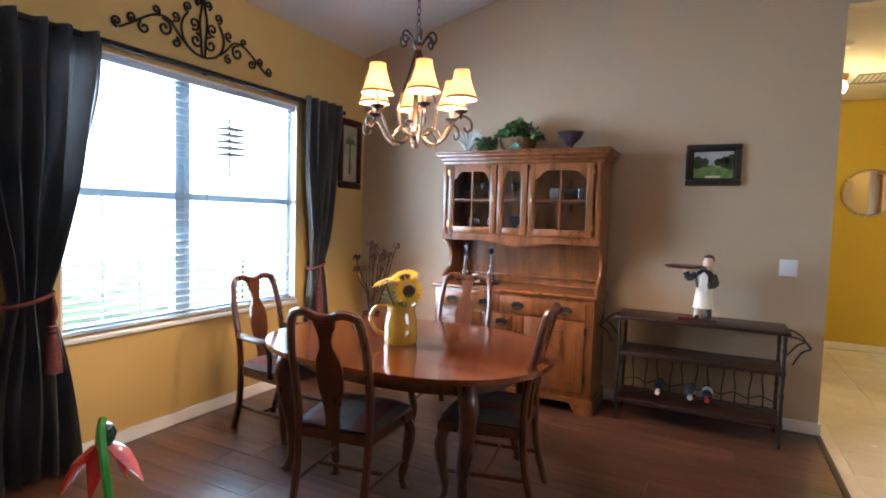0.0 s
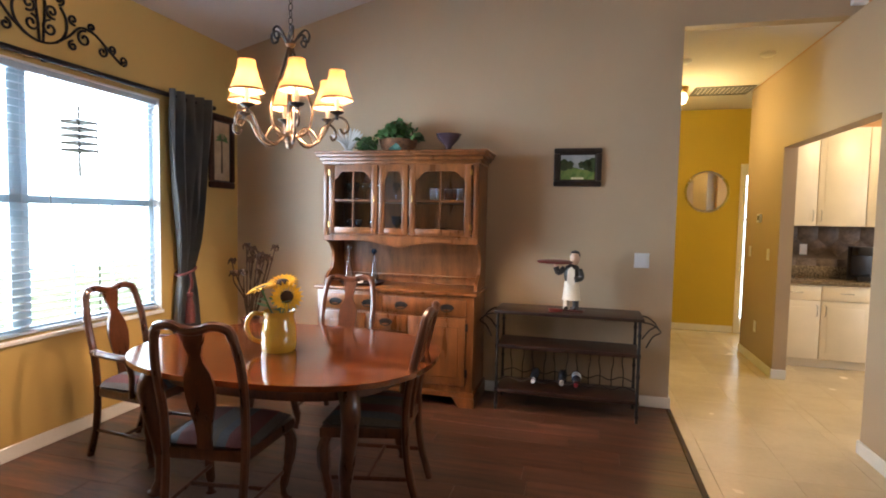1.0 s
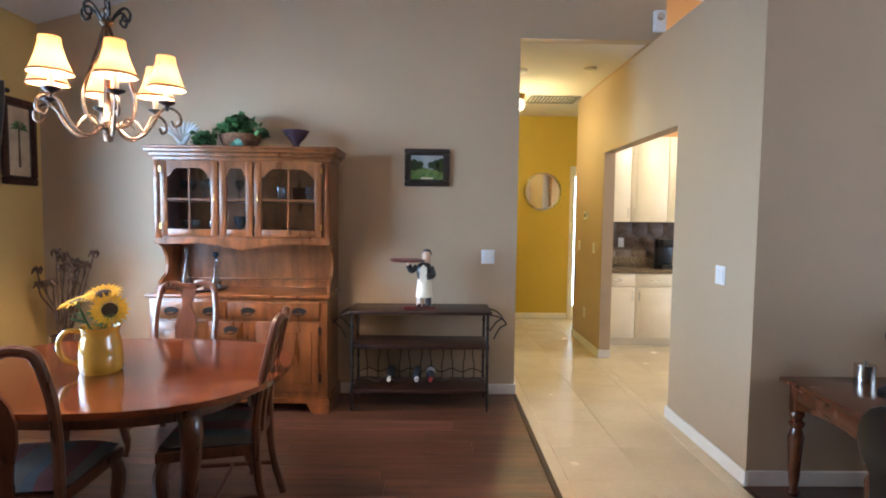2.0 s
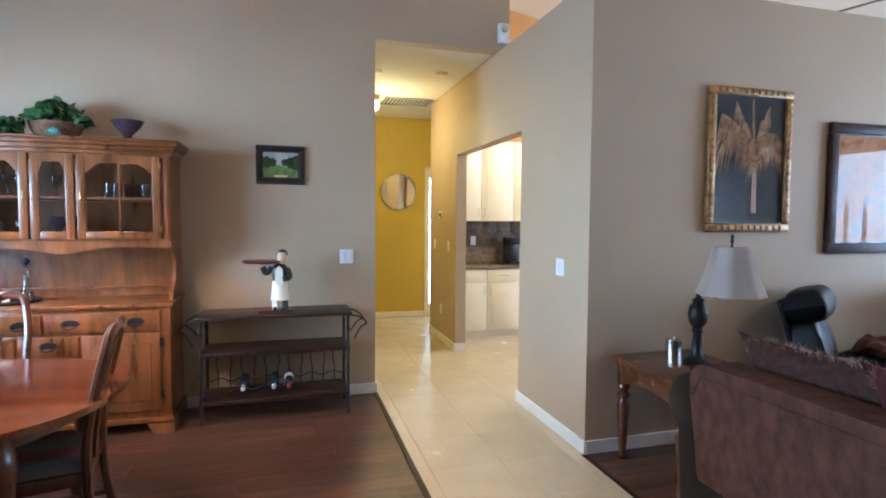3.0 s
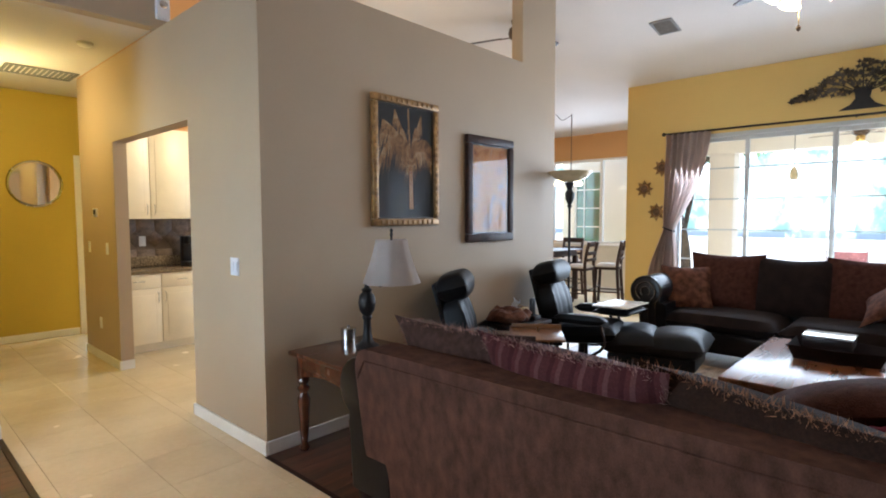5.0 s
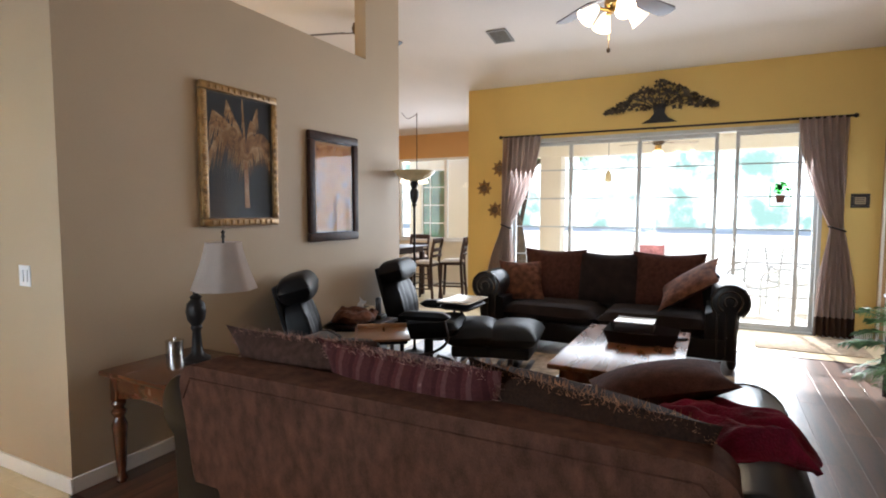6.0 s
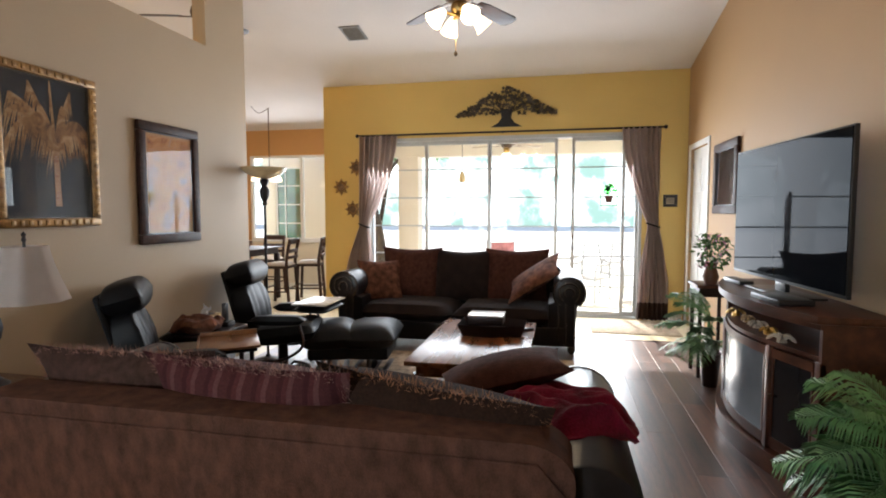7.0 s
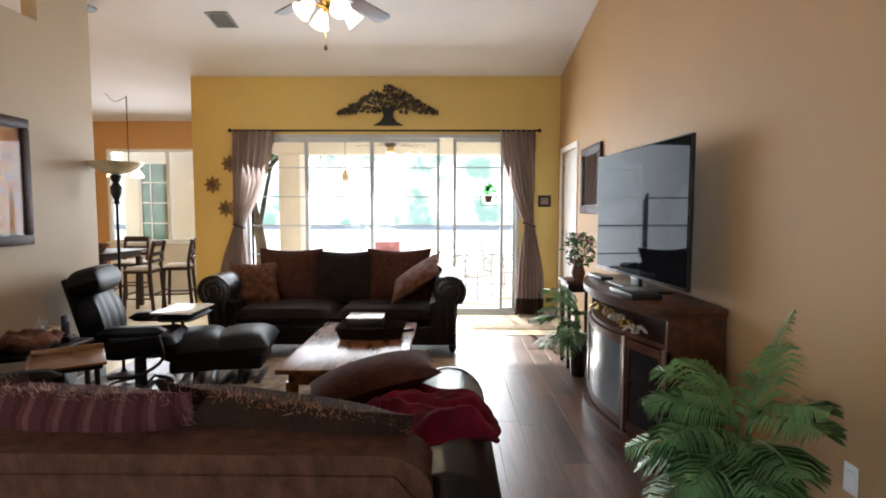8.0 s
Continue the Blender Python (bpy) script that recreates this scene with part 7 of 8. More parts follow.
# silk palms
def frond(bm, base, yaw, rise, length, droop, leaf=0.19, pairs=34):
    """A feathered palm frond that arches away from its base."""
    d = Vector((math.cos(yaw), math.sin(yaw), 0))
    side = Vector((-math.sin(yaw), math.cos(yaw), 0))
    spine = []
    for k in range(pairs + 1):
        u = k / pairs
        spine.append(Vector(base) + d * length * (u * math.cos(rise) + 0.12 * u * u) + Vector((0, 0, length * (u * math.sin(rise) - droop * u * u))))
    tube(bm, spine[::3] + [spine[-1]], [0.006 - 0.005 * i / (len(spine[::3])) for i in range(len(spine[::3]) + 1)], 5)
    for k in range(4, pairs + 1):
        u = k / pairs
        t = (spine[k] - spine[k - 1]).normalized()
        ln = leaf * (math.sin(math.pi * min(1, 0.12 + 0.88 * u)) ** 0.6 * 0.9 + 0.12)
        for s in (-1, 1):
            out = (side * s * 0.86 + t * 0.52 + Vector((0, 0, 0.12 - 0.30 * random.random()))).normalized()
            w = t.cross(out).cross(out).normalized() * 0.029 * leaf
            p0 = spine[k]
            p1 = p0 + out * ln * 0.55 + Vector((0, 0, 0.006))
            p2 = p0 + out * ln + Vector((0, 0, -0.055 * ln / 0.19 * random.uniform(0.6, 1.4)))
            vs = [bm.verts.new(p) for p in (p0 - w * 0.4, p0 + w * 0.4, p1 + w, p2, p1 - w)]
            bm.faces.new(vs)


def silk_palm(at, label, fronds, pot_r, pot_h, pot_mat, leaf=0.17):
    p = thing("silk_palm", at, label, "plant", "potted palms")
    part("pot", lathe(bmesh.new(), [(0, 0), (pot_r * 0.75, 0), (pot_r, pot_h * 0.9), (pot_r * 1.06, pot_h), (pot_r * 0.95, pot_h), (pot_r * 0.9, pot_h * 0.88), (0, pot_h * 0.86)], 20), pot_mat, p)
    for yaw, rise, ln, droop, b in fronds:
        bm = bmesh.new()
        base = (0.03 * math.cos(radians(yaw)), 0.03 * math.sin(radians(yaw)), b)
        tube(bm, [(0.5 * base[0], 0.5 * base[1], pot_h * 0.86), base], 0.008, 5)
        frond(bm, base, radians(yaw), radians(rise), ln, droop, leaf)
        part("frond", bm, "palm_leaf", p, "arching feathered frond")


random.seed(5)
silk_palm((2.95, -1.74, 0), "tall silk palm with arching green fronds in a pot",
          [(62, 54, 0.48, 0.42, 0.62), (86, 42, 0.46, 0.46, 0.60), (40, 60, 0.42, 0.38, 0.64), (110, 34, 0.42, 0.44, 0.56), (75, 16, 0.42, 0.44, 0.52), (130, 22, 0.38, 0.46, 0.52),
           (225, 84, 0.60, 0.10, 0.60), (190, 78, 0.50, 0.14, 0.60), (193, 46, 0.44, 0.46, 0.62), (212, 52, 0.40, 0.44, 0.64), (178, 30, 0.38, 0.46, 0.56),
           (150, 8, 0.36, 0.46, 0.48), (100, 0, 0.36, 0.44, 0.44), (58, 4, 0.36, 0.42, 0.46), (165, 24, 0.36, 0.46, 0.52), (120, -12, 0.34, 0.40, 0.40),
           (98, 58, 0.40, 0.40, 0.60), (20, 40, 0.38, 0.44, 0.58), (140, -4, 0.34, 0.42, 0.36)],
          0.13, 0.24, "terracotta", 0.20)
silk_palm((5.62, -1.66, 0), "smaller green silk palm on the floor under the flower stand",
          [(90, 50, 0.46, 0.40, 0.62), (130, 55, 0.48, 0.38, 0.65), (60, 52, 0.44, 0.40, 0.62), (170, 45, 0.40, 0.45, 0.55), (150, 30, 0.44, 0.5, 0.5), (80, 30, 0.44, 0.5, 0.5), (105, 15, 0.34, 0.55, 0.38), (150, 15, 0.34, 0.6, 0.38), (75, 10, 0.30, 0.55, 0.36), (190, 30, 0.3, 0.5, 0.4), (110, 70, 0.36, 0.25, 0.62), (40, 40, 0.38, 0.4, 0.6), (115, 35, 0.46, 0.45, 0.58), (140, 5, 0.38, 0.5, 0.46), (65, 0, 0.36, 0.5, 0.44)],
          0.085, 0.30, "dark_wood", 0.13)
ps = thing("flower_stand", (6.00, -1.74, 0), "dark wooden plant stand beside the television stand", "stand")
part("stand_top", boxes((-0.19, 0.19, -0.16, 0.16, 0.84, 0.87), bevel=0.006), "stand_wood", ps)
part("apron", boxes((-0.17, 0.17, -0.14, 0.14, 0.76, 0.84)), "dark_wood", ps)
for x in (-0.15, 0.15):
    for y in (-0.12, 0.12):
        part("leg", tube(bmesh.new(), [(x, y, 0.76), (x, y, 0.0)], 0.018, 8), "dark_wood", ps)
fv = thing("flower_vase", (5.93, -1.72, 0.871), "dark vase of mauve flowers and greenery on the stand", "vase")
part("vase", lathe(bmesh.new(), [(0, 0), (0.05, 0), (0.07, 0.07), (0.045, 0.16), (0.06, 0.2), (0.05, 0.2), (0, 0.15)], 16), "terracotta", fv)
bm, bf = bmesh.new(), bmesh.new()
for k in range(340):
    a, r, z = random.uniform(0, 6.28), random.uniform(0.02, 0.15), random.uniform(0.14, 0.46)
    r *= 0.5 + 0.7 * math.sin(math.pi * min(1, (z - 0.1) / 0.42))
    s = random.uniform(0.015, 0.034)
    m = Matrix.Translation((r * math.cos(a), r * math.sin(a), z)) @ Euler((random.uniform(-1.2, 1.2), random.uniform(-1.2, 1.2), a)).to_matrix().to_4x4()
    b = bf if k % 7 == 0 else bm
    b.faces.new([b.verts.new(m @ Vector(p)) for p in ((-s, 0, 0), (0, -0.5 * s, 0.005), (1.3 * s, 0, 0), (0, 0.5 * s, 0.005))])
M["mauve"] = mat("mauve_petal", (0.42, 0.20, 0.30), 0.7, vary=0.2, scale=30)
tagged(part("greenery", bm, "leaf", fv), kind="stuff")
tagged(part("blossoms", bf, "mauve", fv, "small mauve blossoms"), kind="stuff")

# mirror on the television wall
mr = framed("wall_mirror", "rectangular mirror in a dark brown frame on the wall", 0.82, 0.76, 0.04, 0.085, "brown_frame", "mirror", (6.72, T, 1.90), 180)


# ---- ceiling fan with lights ----
def ceiling_fan(x, y, z, ztop, lit, rz, label, blade_mats, blades=5):
    f = thing("ceiling_fan", (x, y, z), label, "ceiling fan", "ceiling fans", rz)
    part("downrod", tube(bmesh.new(), [(0, 0, 0.25), (0, 0, ztop - z)], 0.014, 8), "bronze", f)
    part("canopy", lathe(bmesh.new(), [(0.02, ztop - z - 0.10), (0.07, ztop - z - 0.04), (0.08, ztop - z + 0.01)], 16), "bronze", f)
    part("motor_housing", lathe(bmesh.new(), [(0.0, 0.06), (0.06, 0.06), (0.10, 0.09), (0.115, 0.14), (0.10, 0.20), (0.05, 0.235), (0.03, 0.27), (0, 0.27)], 24), "bronze", f)
    part("light_kit", lathe(bmesh.new(), [(0.0, -0.03), (0.03, -0.025), (0.055, 0.0), (0.06, 0.03), (0.05, 0.06), (0, 0.06)], 20), "brass", f)
    for k in range(blades):
        a = 2 * math.pi * k / blades
        turn = Matrix.Rotation(a, 4, "Z")
        bl = bmesh.new()
        prism(bl, [(0.20, -0.045), (0.30, -0.06), (0.62, -0.07), (0.66, -0.05), (0.67, 0.0), (0.66, 0.05), (0.62, 0.07), (0.30, 0.06), (0.20, 0.045)], -0.004, 0.004, bevel=0.002)
        shift(bl, turn @ Matrix.Translation((0, 0, 0.11)) @ Matrix.Rotation(radians(-12), 4, "X"))
        b = part("blade", bl, blade_mats, f)
        part("blade_iron", shift(boxes((0.09, 0.25, -0.02, 0.02, 0.100, 0.106), bevel=0.002), turn), "bronze", b)
    if lit:
        for k in range(4):
            a = radians(78 + 90 * k)
            m = Matrix.Rotation(a, 4, "Z") @ Matrix.Translation((0.11, 0, 0.0)) @ Matrix.Rotation(radians(-46), 4, "Y")
            part("lamp_arm", shift(tube(bmesh.new(), [(-0.08, 0, 0.05), (0.0, 0, -0.01)], 0.012, 8), m), "brass", f)
            part("glass_shade", shift(lathe(bmesh.new(), [(0.020, 0.0), (0.032, -0.02), (0.046, -0.06), (0.056, -0.10), (0.066, -0.115), (0.061, -0.114), (0.042, -0.06), (0.016, -0.01)], 18), m), "lit_glass", f, "glowing frosted tulip shade")
            p = Matrix.Rotation(radians(rz), 4, "Z") @ m @ Vector((0, 0, -0.15))
            bulb_light("fan_bulb", (x + p.x, y + p.y, z + p.z), 2.4, (1.0, 0.80, 0.55), 0.04)
        part("pull_chain", tube(bmesh.new(), [(0.0, 0.03, -0.02), (0.0, 0.03, -0.27)], 0.0025, 5), "brass", f)
        part("pull_knob", lathe(bmesh.new(), [(0, -0.30), (0.012, -0.29), (0.014, -0.275), (0.005, -0.262), (0, -0.26)], 10, (0, 0.03, 0)), "bronze", f)
    return f


M["fan_wood"] = mat("dark_fan_blade", (0.020, 0.010, 0.007), 0.5, vary=0.2, scale=8)
M["lit_glass"] = glowing("lit_frosted_glass", (1.0, 0.78, 0.48), 2.0)
ceiling_fan(4.28, 0.36, 2.91, cz(4.28), True, 45, "brass ceiling fan with wooden blades and four lit tulip shades", "bar_wood")
ceiling_fan(6.05, 3.65, 3.63, cz(6.05), False, 105, "dark ceiling fan close under the kitchen ceiling", "fan_wood", 3)

# ceiling vents
M["vent_grey"] = mat("grey_vent_metal", (0.20, 0.20, 0.21), 0.5, vary=0.1, scale=20)


def vent(name, at, rx, ry, w, d, label, slats=7):
    v = thing(name, (0, 0, 0), label, "vent", "ceiling vents")
    v.matrix_basis = pose(*at, 0, ry, 0)
    part("vent_frame", boxes((-w / 2, w / 2, -d / 2, -d / 2 + 0.025, -0.012, 0.0), (-w / 2, w / 2, d / 2 - 0.025, d / 2, -0.012, 0.0), (-w / 2, -w / 2 + 0.025, -d / 2 + 0.025, d / 2 - 0.025, -0.012, 0.0), (w / 2 - 0.025, w / 2, -d / 2 + 0.025, d / 2 - 0.025, -0.012, 0.0)), "vent_grey", v)
    for k in range(slats):
        x = -w / 2 + 0.03 + (w - 0.06) * (k + 0.5) / slats
        part("slat", shift(boxes((-0.012, 0.012, -d / 2 + 0.025, d / 2 - 0.025, -0.001, 0.001)), pose(x, 0, -0.006, 0, 35, 0)), "vent_grey", v)


vent("ceiling_vent", (7.0, 2.2, cz(7.0) - 0.002), 0, math.degrees(math.atan(0.17)), 0.34, 0.26, "grey air vent in the sloping ceiling")
vent("return_vent", (1.78, 6.75, 3.05), 0, 0, 0.62, 0.42, "grey return air grille in the hall ceiling", 12)
for x, y in ((1.84, 5.3), (1.16, 5.4)):
    single("smoke_alarm", lathe(bmesh.new(), [(0.0, -0.035), (0.04, -0.033), (0.06, -0.02), (0.065, 0.0), (0, 0)], 18), "white", "round white detector on the hall ceiling", "detector", "hall detectors", at=pose(x, y, 3.051))
hl = thing("hall_light", (1.31, 6.5, 2.86), "small lit globe ceiling light in the hall", "ceiling light")
part("globe", lathe(bmesh.new(), [(0, -0.07), (0.05, -0.055), (0.072, 0.0), (0.06, 0.05), (0.03, 0.07), (0, 0.07)], 18, (0, 0, 0.06)), "lit_glass", hl)
part("mount", lathe(bmesh.new(), [(0.05, 0.125), (0.07, 0.15), (0.075, 0.19), (0, 0.19)], 18), "brass", hl)
bulb_light("hall_bulb", (1.40, 6.3, 2.55), 12, (1.0, 0.74, 0.28), 0.07)
bulb_light("kitchen_lamp_glow", (3.6, 5.2, 2.72), 38, (1.0, 0.80, 0.46), 0.12)
kl = thing("kitchen_light", (3.6, 5.2, 2.84), "round lit kitchen ceiling light on a rod", "ceiling light")
part("globe", lathe(bmesh.new(), [(0, -0.06), (0.1, -0.045), (0.14, 0.0), (0.12, 0.03), (0, 0.035)], 20, (0, 0, 0.06)), "lit_glass", kl)
part("rod", tube(bmesh.new(), [(0, 0, 0.09), (0, 0, cz(3.6) - 2.84)], 0.012, 8), "brass", kl)

# hall mirror
hm = thing("round_mirror", (1.90, HALL_END, 1.93), "round mirror in a narrow silver frame", "mirror")
part("mirror_frame", shift(lathe(bmesh.new(), [(0.285, 0.0), (0.285, 0.02), (0.27, 0.03), (0.256, 0.02), (0.256, 0.0)], 44, close=False), pose(0, 0, 0, 90, 0, 0)), "chrome", hm)
part("mirror_plate", shift(lathe(bmesh.new(), [(0.258, 0.004), (0.258, 0.010), (0, 0.010)], 44), pose(0, 0, 0, 90, 0, 0)), "mirror", hm)

# metal tree, sunbursts, sign on the sliding door wall
def metal_tree():
    t = thing("metal_tree_art", (S - 0.012, 0.45, 2.78), "dark metal tree sculpture hanging above the curtain rod", "wall decor", rz=-90)
    # local x along the wall (to the right, seen from the room), z up, -y into the room
    part("trunk", prism(bmesh.new(), [(-0.23, 0.0), (0.23, 0.0), (0.12, 0.06), (0.07, 0.13), (0.09, 0.26), (-0.09, 0.26), (-0.07, 0.13), (-0.12, 0.06)], -0.015, 0.0, "xz"), "iron", t)
    for k in range(9):
        a = math.pi * (0.06 + 0.11 * k)
        e = (0.52 * math.cos(a), -0.02, 0.22 + 0.26 * math.sin(a) ** 0.8)
        part("branch", tube(bmesh.new(), smooth_path([(0.05 * math.cos(a), -0.012, 0.2), (0.26 * math.cos(a), -0.02, 0.25 + 0.12 * math.sin(a)), e], 4), 0.007, 5), "iron", t)
    random.seed(9)
    for k in range(235):
        u = 0.72 * (2 * ((k * 0.618034) % 1.0) - 1)
        top = 0.65 - 0.46 * (abs(u) / 0.72) ** 0.9
        low = (0.26 if abs(u) < 0.12 else 0.20) - 0.03 * abs(u) / 0.72
        z = low + (top - low) * random.random()
        s = random.uniform(0.030, 0.045)
        a0 = random.uniform(0, 6.28)
        bm = bmesh.new()
        pts = [(s * (1.0 if q % 2 else 0.5) * math.cos(a0 + q * math.pi / 4), s * (1.0 if q % 2 else 0.5) * math.sin(a0 + q * math.pi / 4)) for q in range(8)]
        prism(bm, pts, -0.004, 0.0, "xz")
        part("leaf", shift(bm, pose(u, -0.015 - 0.025 * random.random(), z, random.uniform(-30, 30), random.uniform(-30, 30), 0)), "tree_leaf", t)


M["tree_leaf"] = mat("patinated_metal_leaf", (0.030, 0.022, 0.014), 0.45, 0.5, vary=0.5, scale=20, second=(0.07, 0.05, 0.028))
metal_tree()
for y, z in ((2.79, 2.23), (3.05, 1.925), (2.86, 1.575)):
    sb = thing("sunburst_plaque", (S - 0.002, y, z), "small gilt sunburst plaque on the yellow wall", "wall decor", "sunburst plaques", rz=-90)
    pts = []
    for q in range(32):
        a = 2 * math.pi * q / 32
        r = 0.075 + 0.06 * (0.5 + 0.5 * math.cos(8 * a)) ** 1.2
        pts.append((r * math.cos(a), r * math.sin(a)))
    part("rays", prism(bmesh.new(), pts, -0.018, 0.0, "xz", bevel=0.004), "gilt", sb)
    part("ring", shift(lathe(bmesh.new(), [(0.055, 0.018), (0.072, 0.03), (0.084, 0.018)], 24, close=False), pose(0, 0, 0, 90, 0, 0)), "gilt", sb)
    part("boss", shift(lathe(bmesh.new(), [(0.056, 0.018), (0.054, 0.021), (0, 0.021)], 24), pose(0, 0, 0, 90, 0, 0)), "bronze", sb)
sg = framed("small_sign", "small dark framed sign on the yellow wall", 0.19, 0.17, 0.02, 0.03, "black_frame", "paper_tan", (S, -1.84, 1.69), -90)
for k in range(3):
    part("text_bar", boxes((-0.045, 0.045, -0.0105, -0.0094, 0.02 - 0.022 * k, 0.028 - 0.022 * k)), "black_frame", sg)

# drapes at the sliding door
X = S - 0.10
drape("drape_panel", "taupe drape tied back beside the sliding door", "sliding door drapes", "y", X, 2.10, 2.70, 2.69, 1.32, 0.02, 2.64, 0.14, (0.50, 0.08), 0.085, "drape_taupe", 7, "drape_hem", "iron")
drape("drape_panel", "taupe drape tied back beside the sliding door", "sliding door drapes", "y", X, -1.68, -1.17, 2.70, 1.35, 0.02, -1.61, 0.15, (0.42, -0.02), 0.085, "drape_taupe", 7, "drape_hem", "iron")
rod = thing("curtain_rod", (X, 0, 2.70), "dark curtain rod over the sliding door", "curtain rod", "curtain rods")
part("rod", tube(bmesh.new(), [(0, -1.73, 0), (0, 2.73, 0)], 0.014, 8), "iron", rod)
for y in (-1.74, 2.74):
    part("finial", lathe(bmesh.new(), [(0, -0.03), (0.022, -0.018), (0.028, 0), (0.022, 0.018), (0, 0.03)], 12, (0, y, 0)), "iron", rod)
for y in (-1.60, 0.5, 2.60):
    part("bracket", boxes((0.014, 0.098, y - 0.008, y + 0.008, -0.012, 0.004)), "iron", rod)

# suncatcher on the door glass
sc = thing("suncatcher", (S + 0.02, -1.02, 1.62), "green leafy stained glass suncatcher hanging on the sliding door", "suncatcher", rz=-90)
part("wire_frame", boxes((-0.12, 0.12, -0.008, 0.0, 0.0, 0.012), (-0.12, -0.108, -0.008, 0.0, 0.012, 0.26), (0.108, 0.12, -0.008, 0.0, 0.012, 0.26)), "green_glass", sc)
bm = bmesh.new()
for k in range(30):
    a, r = random.uniform(0, 6.28), random.uniform(0.0, 0.12)
    m = pose(r * math.cos(a), -0.012, 0.24 + 0.6 * r * math.sin(a), 90, random.uniform(0, 360), 0)
    bm.faces.new([bm.verts.new(m @ Vector(p)) for p in ((-0.03, 0, 0), (0, -0.02, 0), (0.035, 0, 0), (0, 0.02, 0))])
M["sun_leaf"] = see_through(mat("green_stained_glass", (0.04, 0.30, 0.04), 0.2, vary=0.3, scale=20, bump=0), 0.75, (0.10, 0.75, 0.12))
part("glass_leaves", bm, "sun_leaf", sc)
part("glass_pot", prism(bmesh.new(), [(-0.04, 0.05), (0.04, 0.05), (0.055, 0.15), (-0.055, 0.15)], -0.008, -0.002, "xz"), "terracotta", sc)

# rug and door mat
single("area_rug", boxes((3.3, 6.15, -0.50, 2.0, 0.001, 0.012), bevel=0.003), "rug", "beige patterned rug under the coffee table", "rug")
single("door_mat", boxes((7.55, 8.42, -1.85, -0.75, 0.001, 0.010), bevel=0.003), "doormat", "tan mat in front of the sliding door", "mat")


# ---- kitchen cabinets seen through the opening ----
def cabinet(name, label, x0, w, y, d, z0, z1, doors, drawer=False):
    """A cream cabinet unit that faces -y; y is its front."""
    c = thing(name, (x0, y, 0), label, "cabinet", name + "s")
    if drawer:
        part("toe_kick", boxes((0.0, w, 0.06, d, 0.0, z0)), "cream", c)
    part("body", boxes((0.0, w, 0.0, d, z0, z1)), "cream", c)
    dw = w / doors
    for k in range(doors):
        a, b = k * dw + 0.004, (k + 1) * dw - 0.004
        top = z1 - 0.17 if drawer else z1 - 0.004
        door = part("door", boxes((a, b, -0.02, -0.001, z0 + 0.004, top), bevel=0.003), "cream", c)
        part("panel", boxes((a + 0.06, b - 0.06, -0.025, -0.019, z0 + 0.07, top - 0.065), bevel=0.004), "cream", door)
        hx = b - 0.035 if k % 2 == 0 else a + 0.035
        hz = (top - 0.16, top - 0.04) if drawer else (z0 + 0.05, z0 + 0.17)
        part("handle", tube(bmesh.new(), [(hx, -0.02, hz[0]), (hx, -0.045, hz[0] + 0.012), (hx, -0.045, hz[1] - 0.012), (hx, -0.02, hz[1])], 0.005, 6), "chrome", door)
        if drawer:
            dr = part("drawer", boxes((a, b, -0.02, -0.001, z1 - 0.162, z1 - 0.004), bevel=0.003), "cream", c)
            part("handle", tube(bmesh.new(), [((a + b) / 2 - 0.06, -0.02, z1 - 0.08), ((a + b) / 2 - 0.05, -0.045, z1 - 0.08), ((a + b) / 2 + 0.05, -0.045, z1 - 0.08), ((a + b) / 2 + 0.06, -0.02, z1 - 0.08)], 0.005, 6), "chrome", dr)
    return c


for k in range(3):
    cabinet("base_cabinet", "cream raised-panel base cabinet with drawers and brushed handles", C + 0.13 + 0.92 * k, 0.92, 6.20, 0.595, 0.10, 0.885, 2, True)
    cabinet("wall_cabinet", "cream raised-panel wall cabinet over the counter", C + 0.13 + 0.92 * k, 0.92, 6.45, 0.345, 1.50, 2.55, 2)
single("countertop", boxes((C + 0.123, C + 2.90, 6.165, 6.796, 0.886, 0.925), bevel=0.006), "granite", "brown granite countertop on the cream cabinets", "countertop")
M["slate_joint"] = mat("slate_joint", (0.15, 0.105, 0.07), 0.8)
bs = thing("backsplash", (0, 0, 0), "brown slate tile backsplash laid in a diamond pattern", "backsplash")
part("backing", boxes((C + 0.123, C + 2.9, 6.782, 6.796, 0.926, 1.498)), "slate_joint", bs)
part("upstand", boxes((C + 0.123, C + 2.9, 6.755, 6.776, 0.926, 1.045), bevel=0.003), "granite", bs, "granite upstand along the counter")
tile_d = ready("tile", shift(boxes((-0.072, 0.072, -0.005, 0.0, -0.072, 0.072), bevel=0.002), Matrix.Rotation(math.pi / 4, 4, "Y")), "backsplash")
tile_s = ready("tile", boxes((-0.098, 0.098, -0.005, 0.0, -0.098, 0.098), bevel=0.002), "backsplash")
for k in range(13):
    for j, (mesh, z) in enumerate(((tile_s, 1.03), (tile_d, 1.255), (tile_s, 1.46 - 0.06))):
        ob = new("tile", mesh)
        ob.parent = bs
        ob.location = (C + 0.23 + 0.205 * k + (0.1 if j == 1 else 0), 6.78 - 0.003 * (j == 1), z)
switch_plate((2.72, 6.772, 1.23), 0, kind_="wall_outlet", label="white wall outlet in the kitchen backsplash")
single("coffee_maker", boxes((-0.1, 0.1, -0.13, 0.13, 0.0, 0.05), (-0.1, 0.1, 0.03, 0.13, 0.05, 0.36), (-0.1, 0.1, -0.13, 0.03, 0.27, 0.36), bevel=0.012), "black_plastic", "black coffee maker on the granite counter", "coffee maker", at=pose(3.20, 6.5, 0.926))


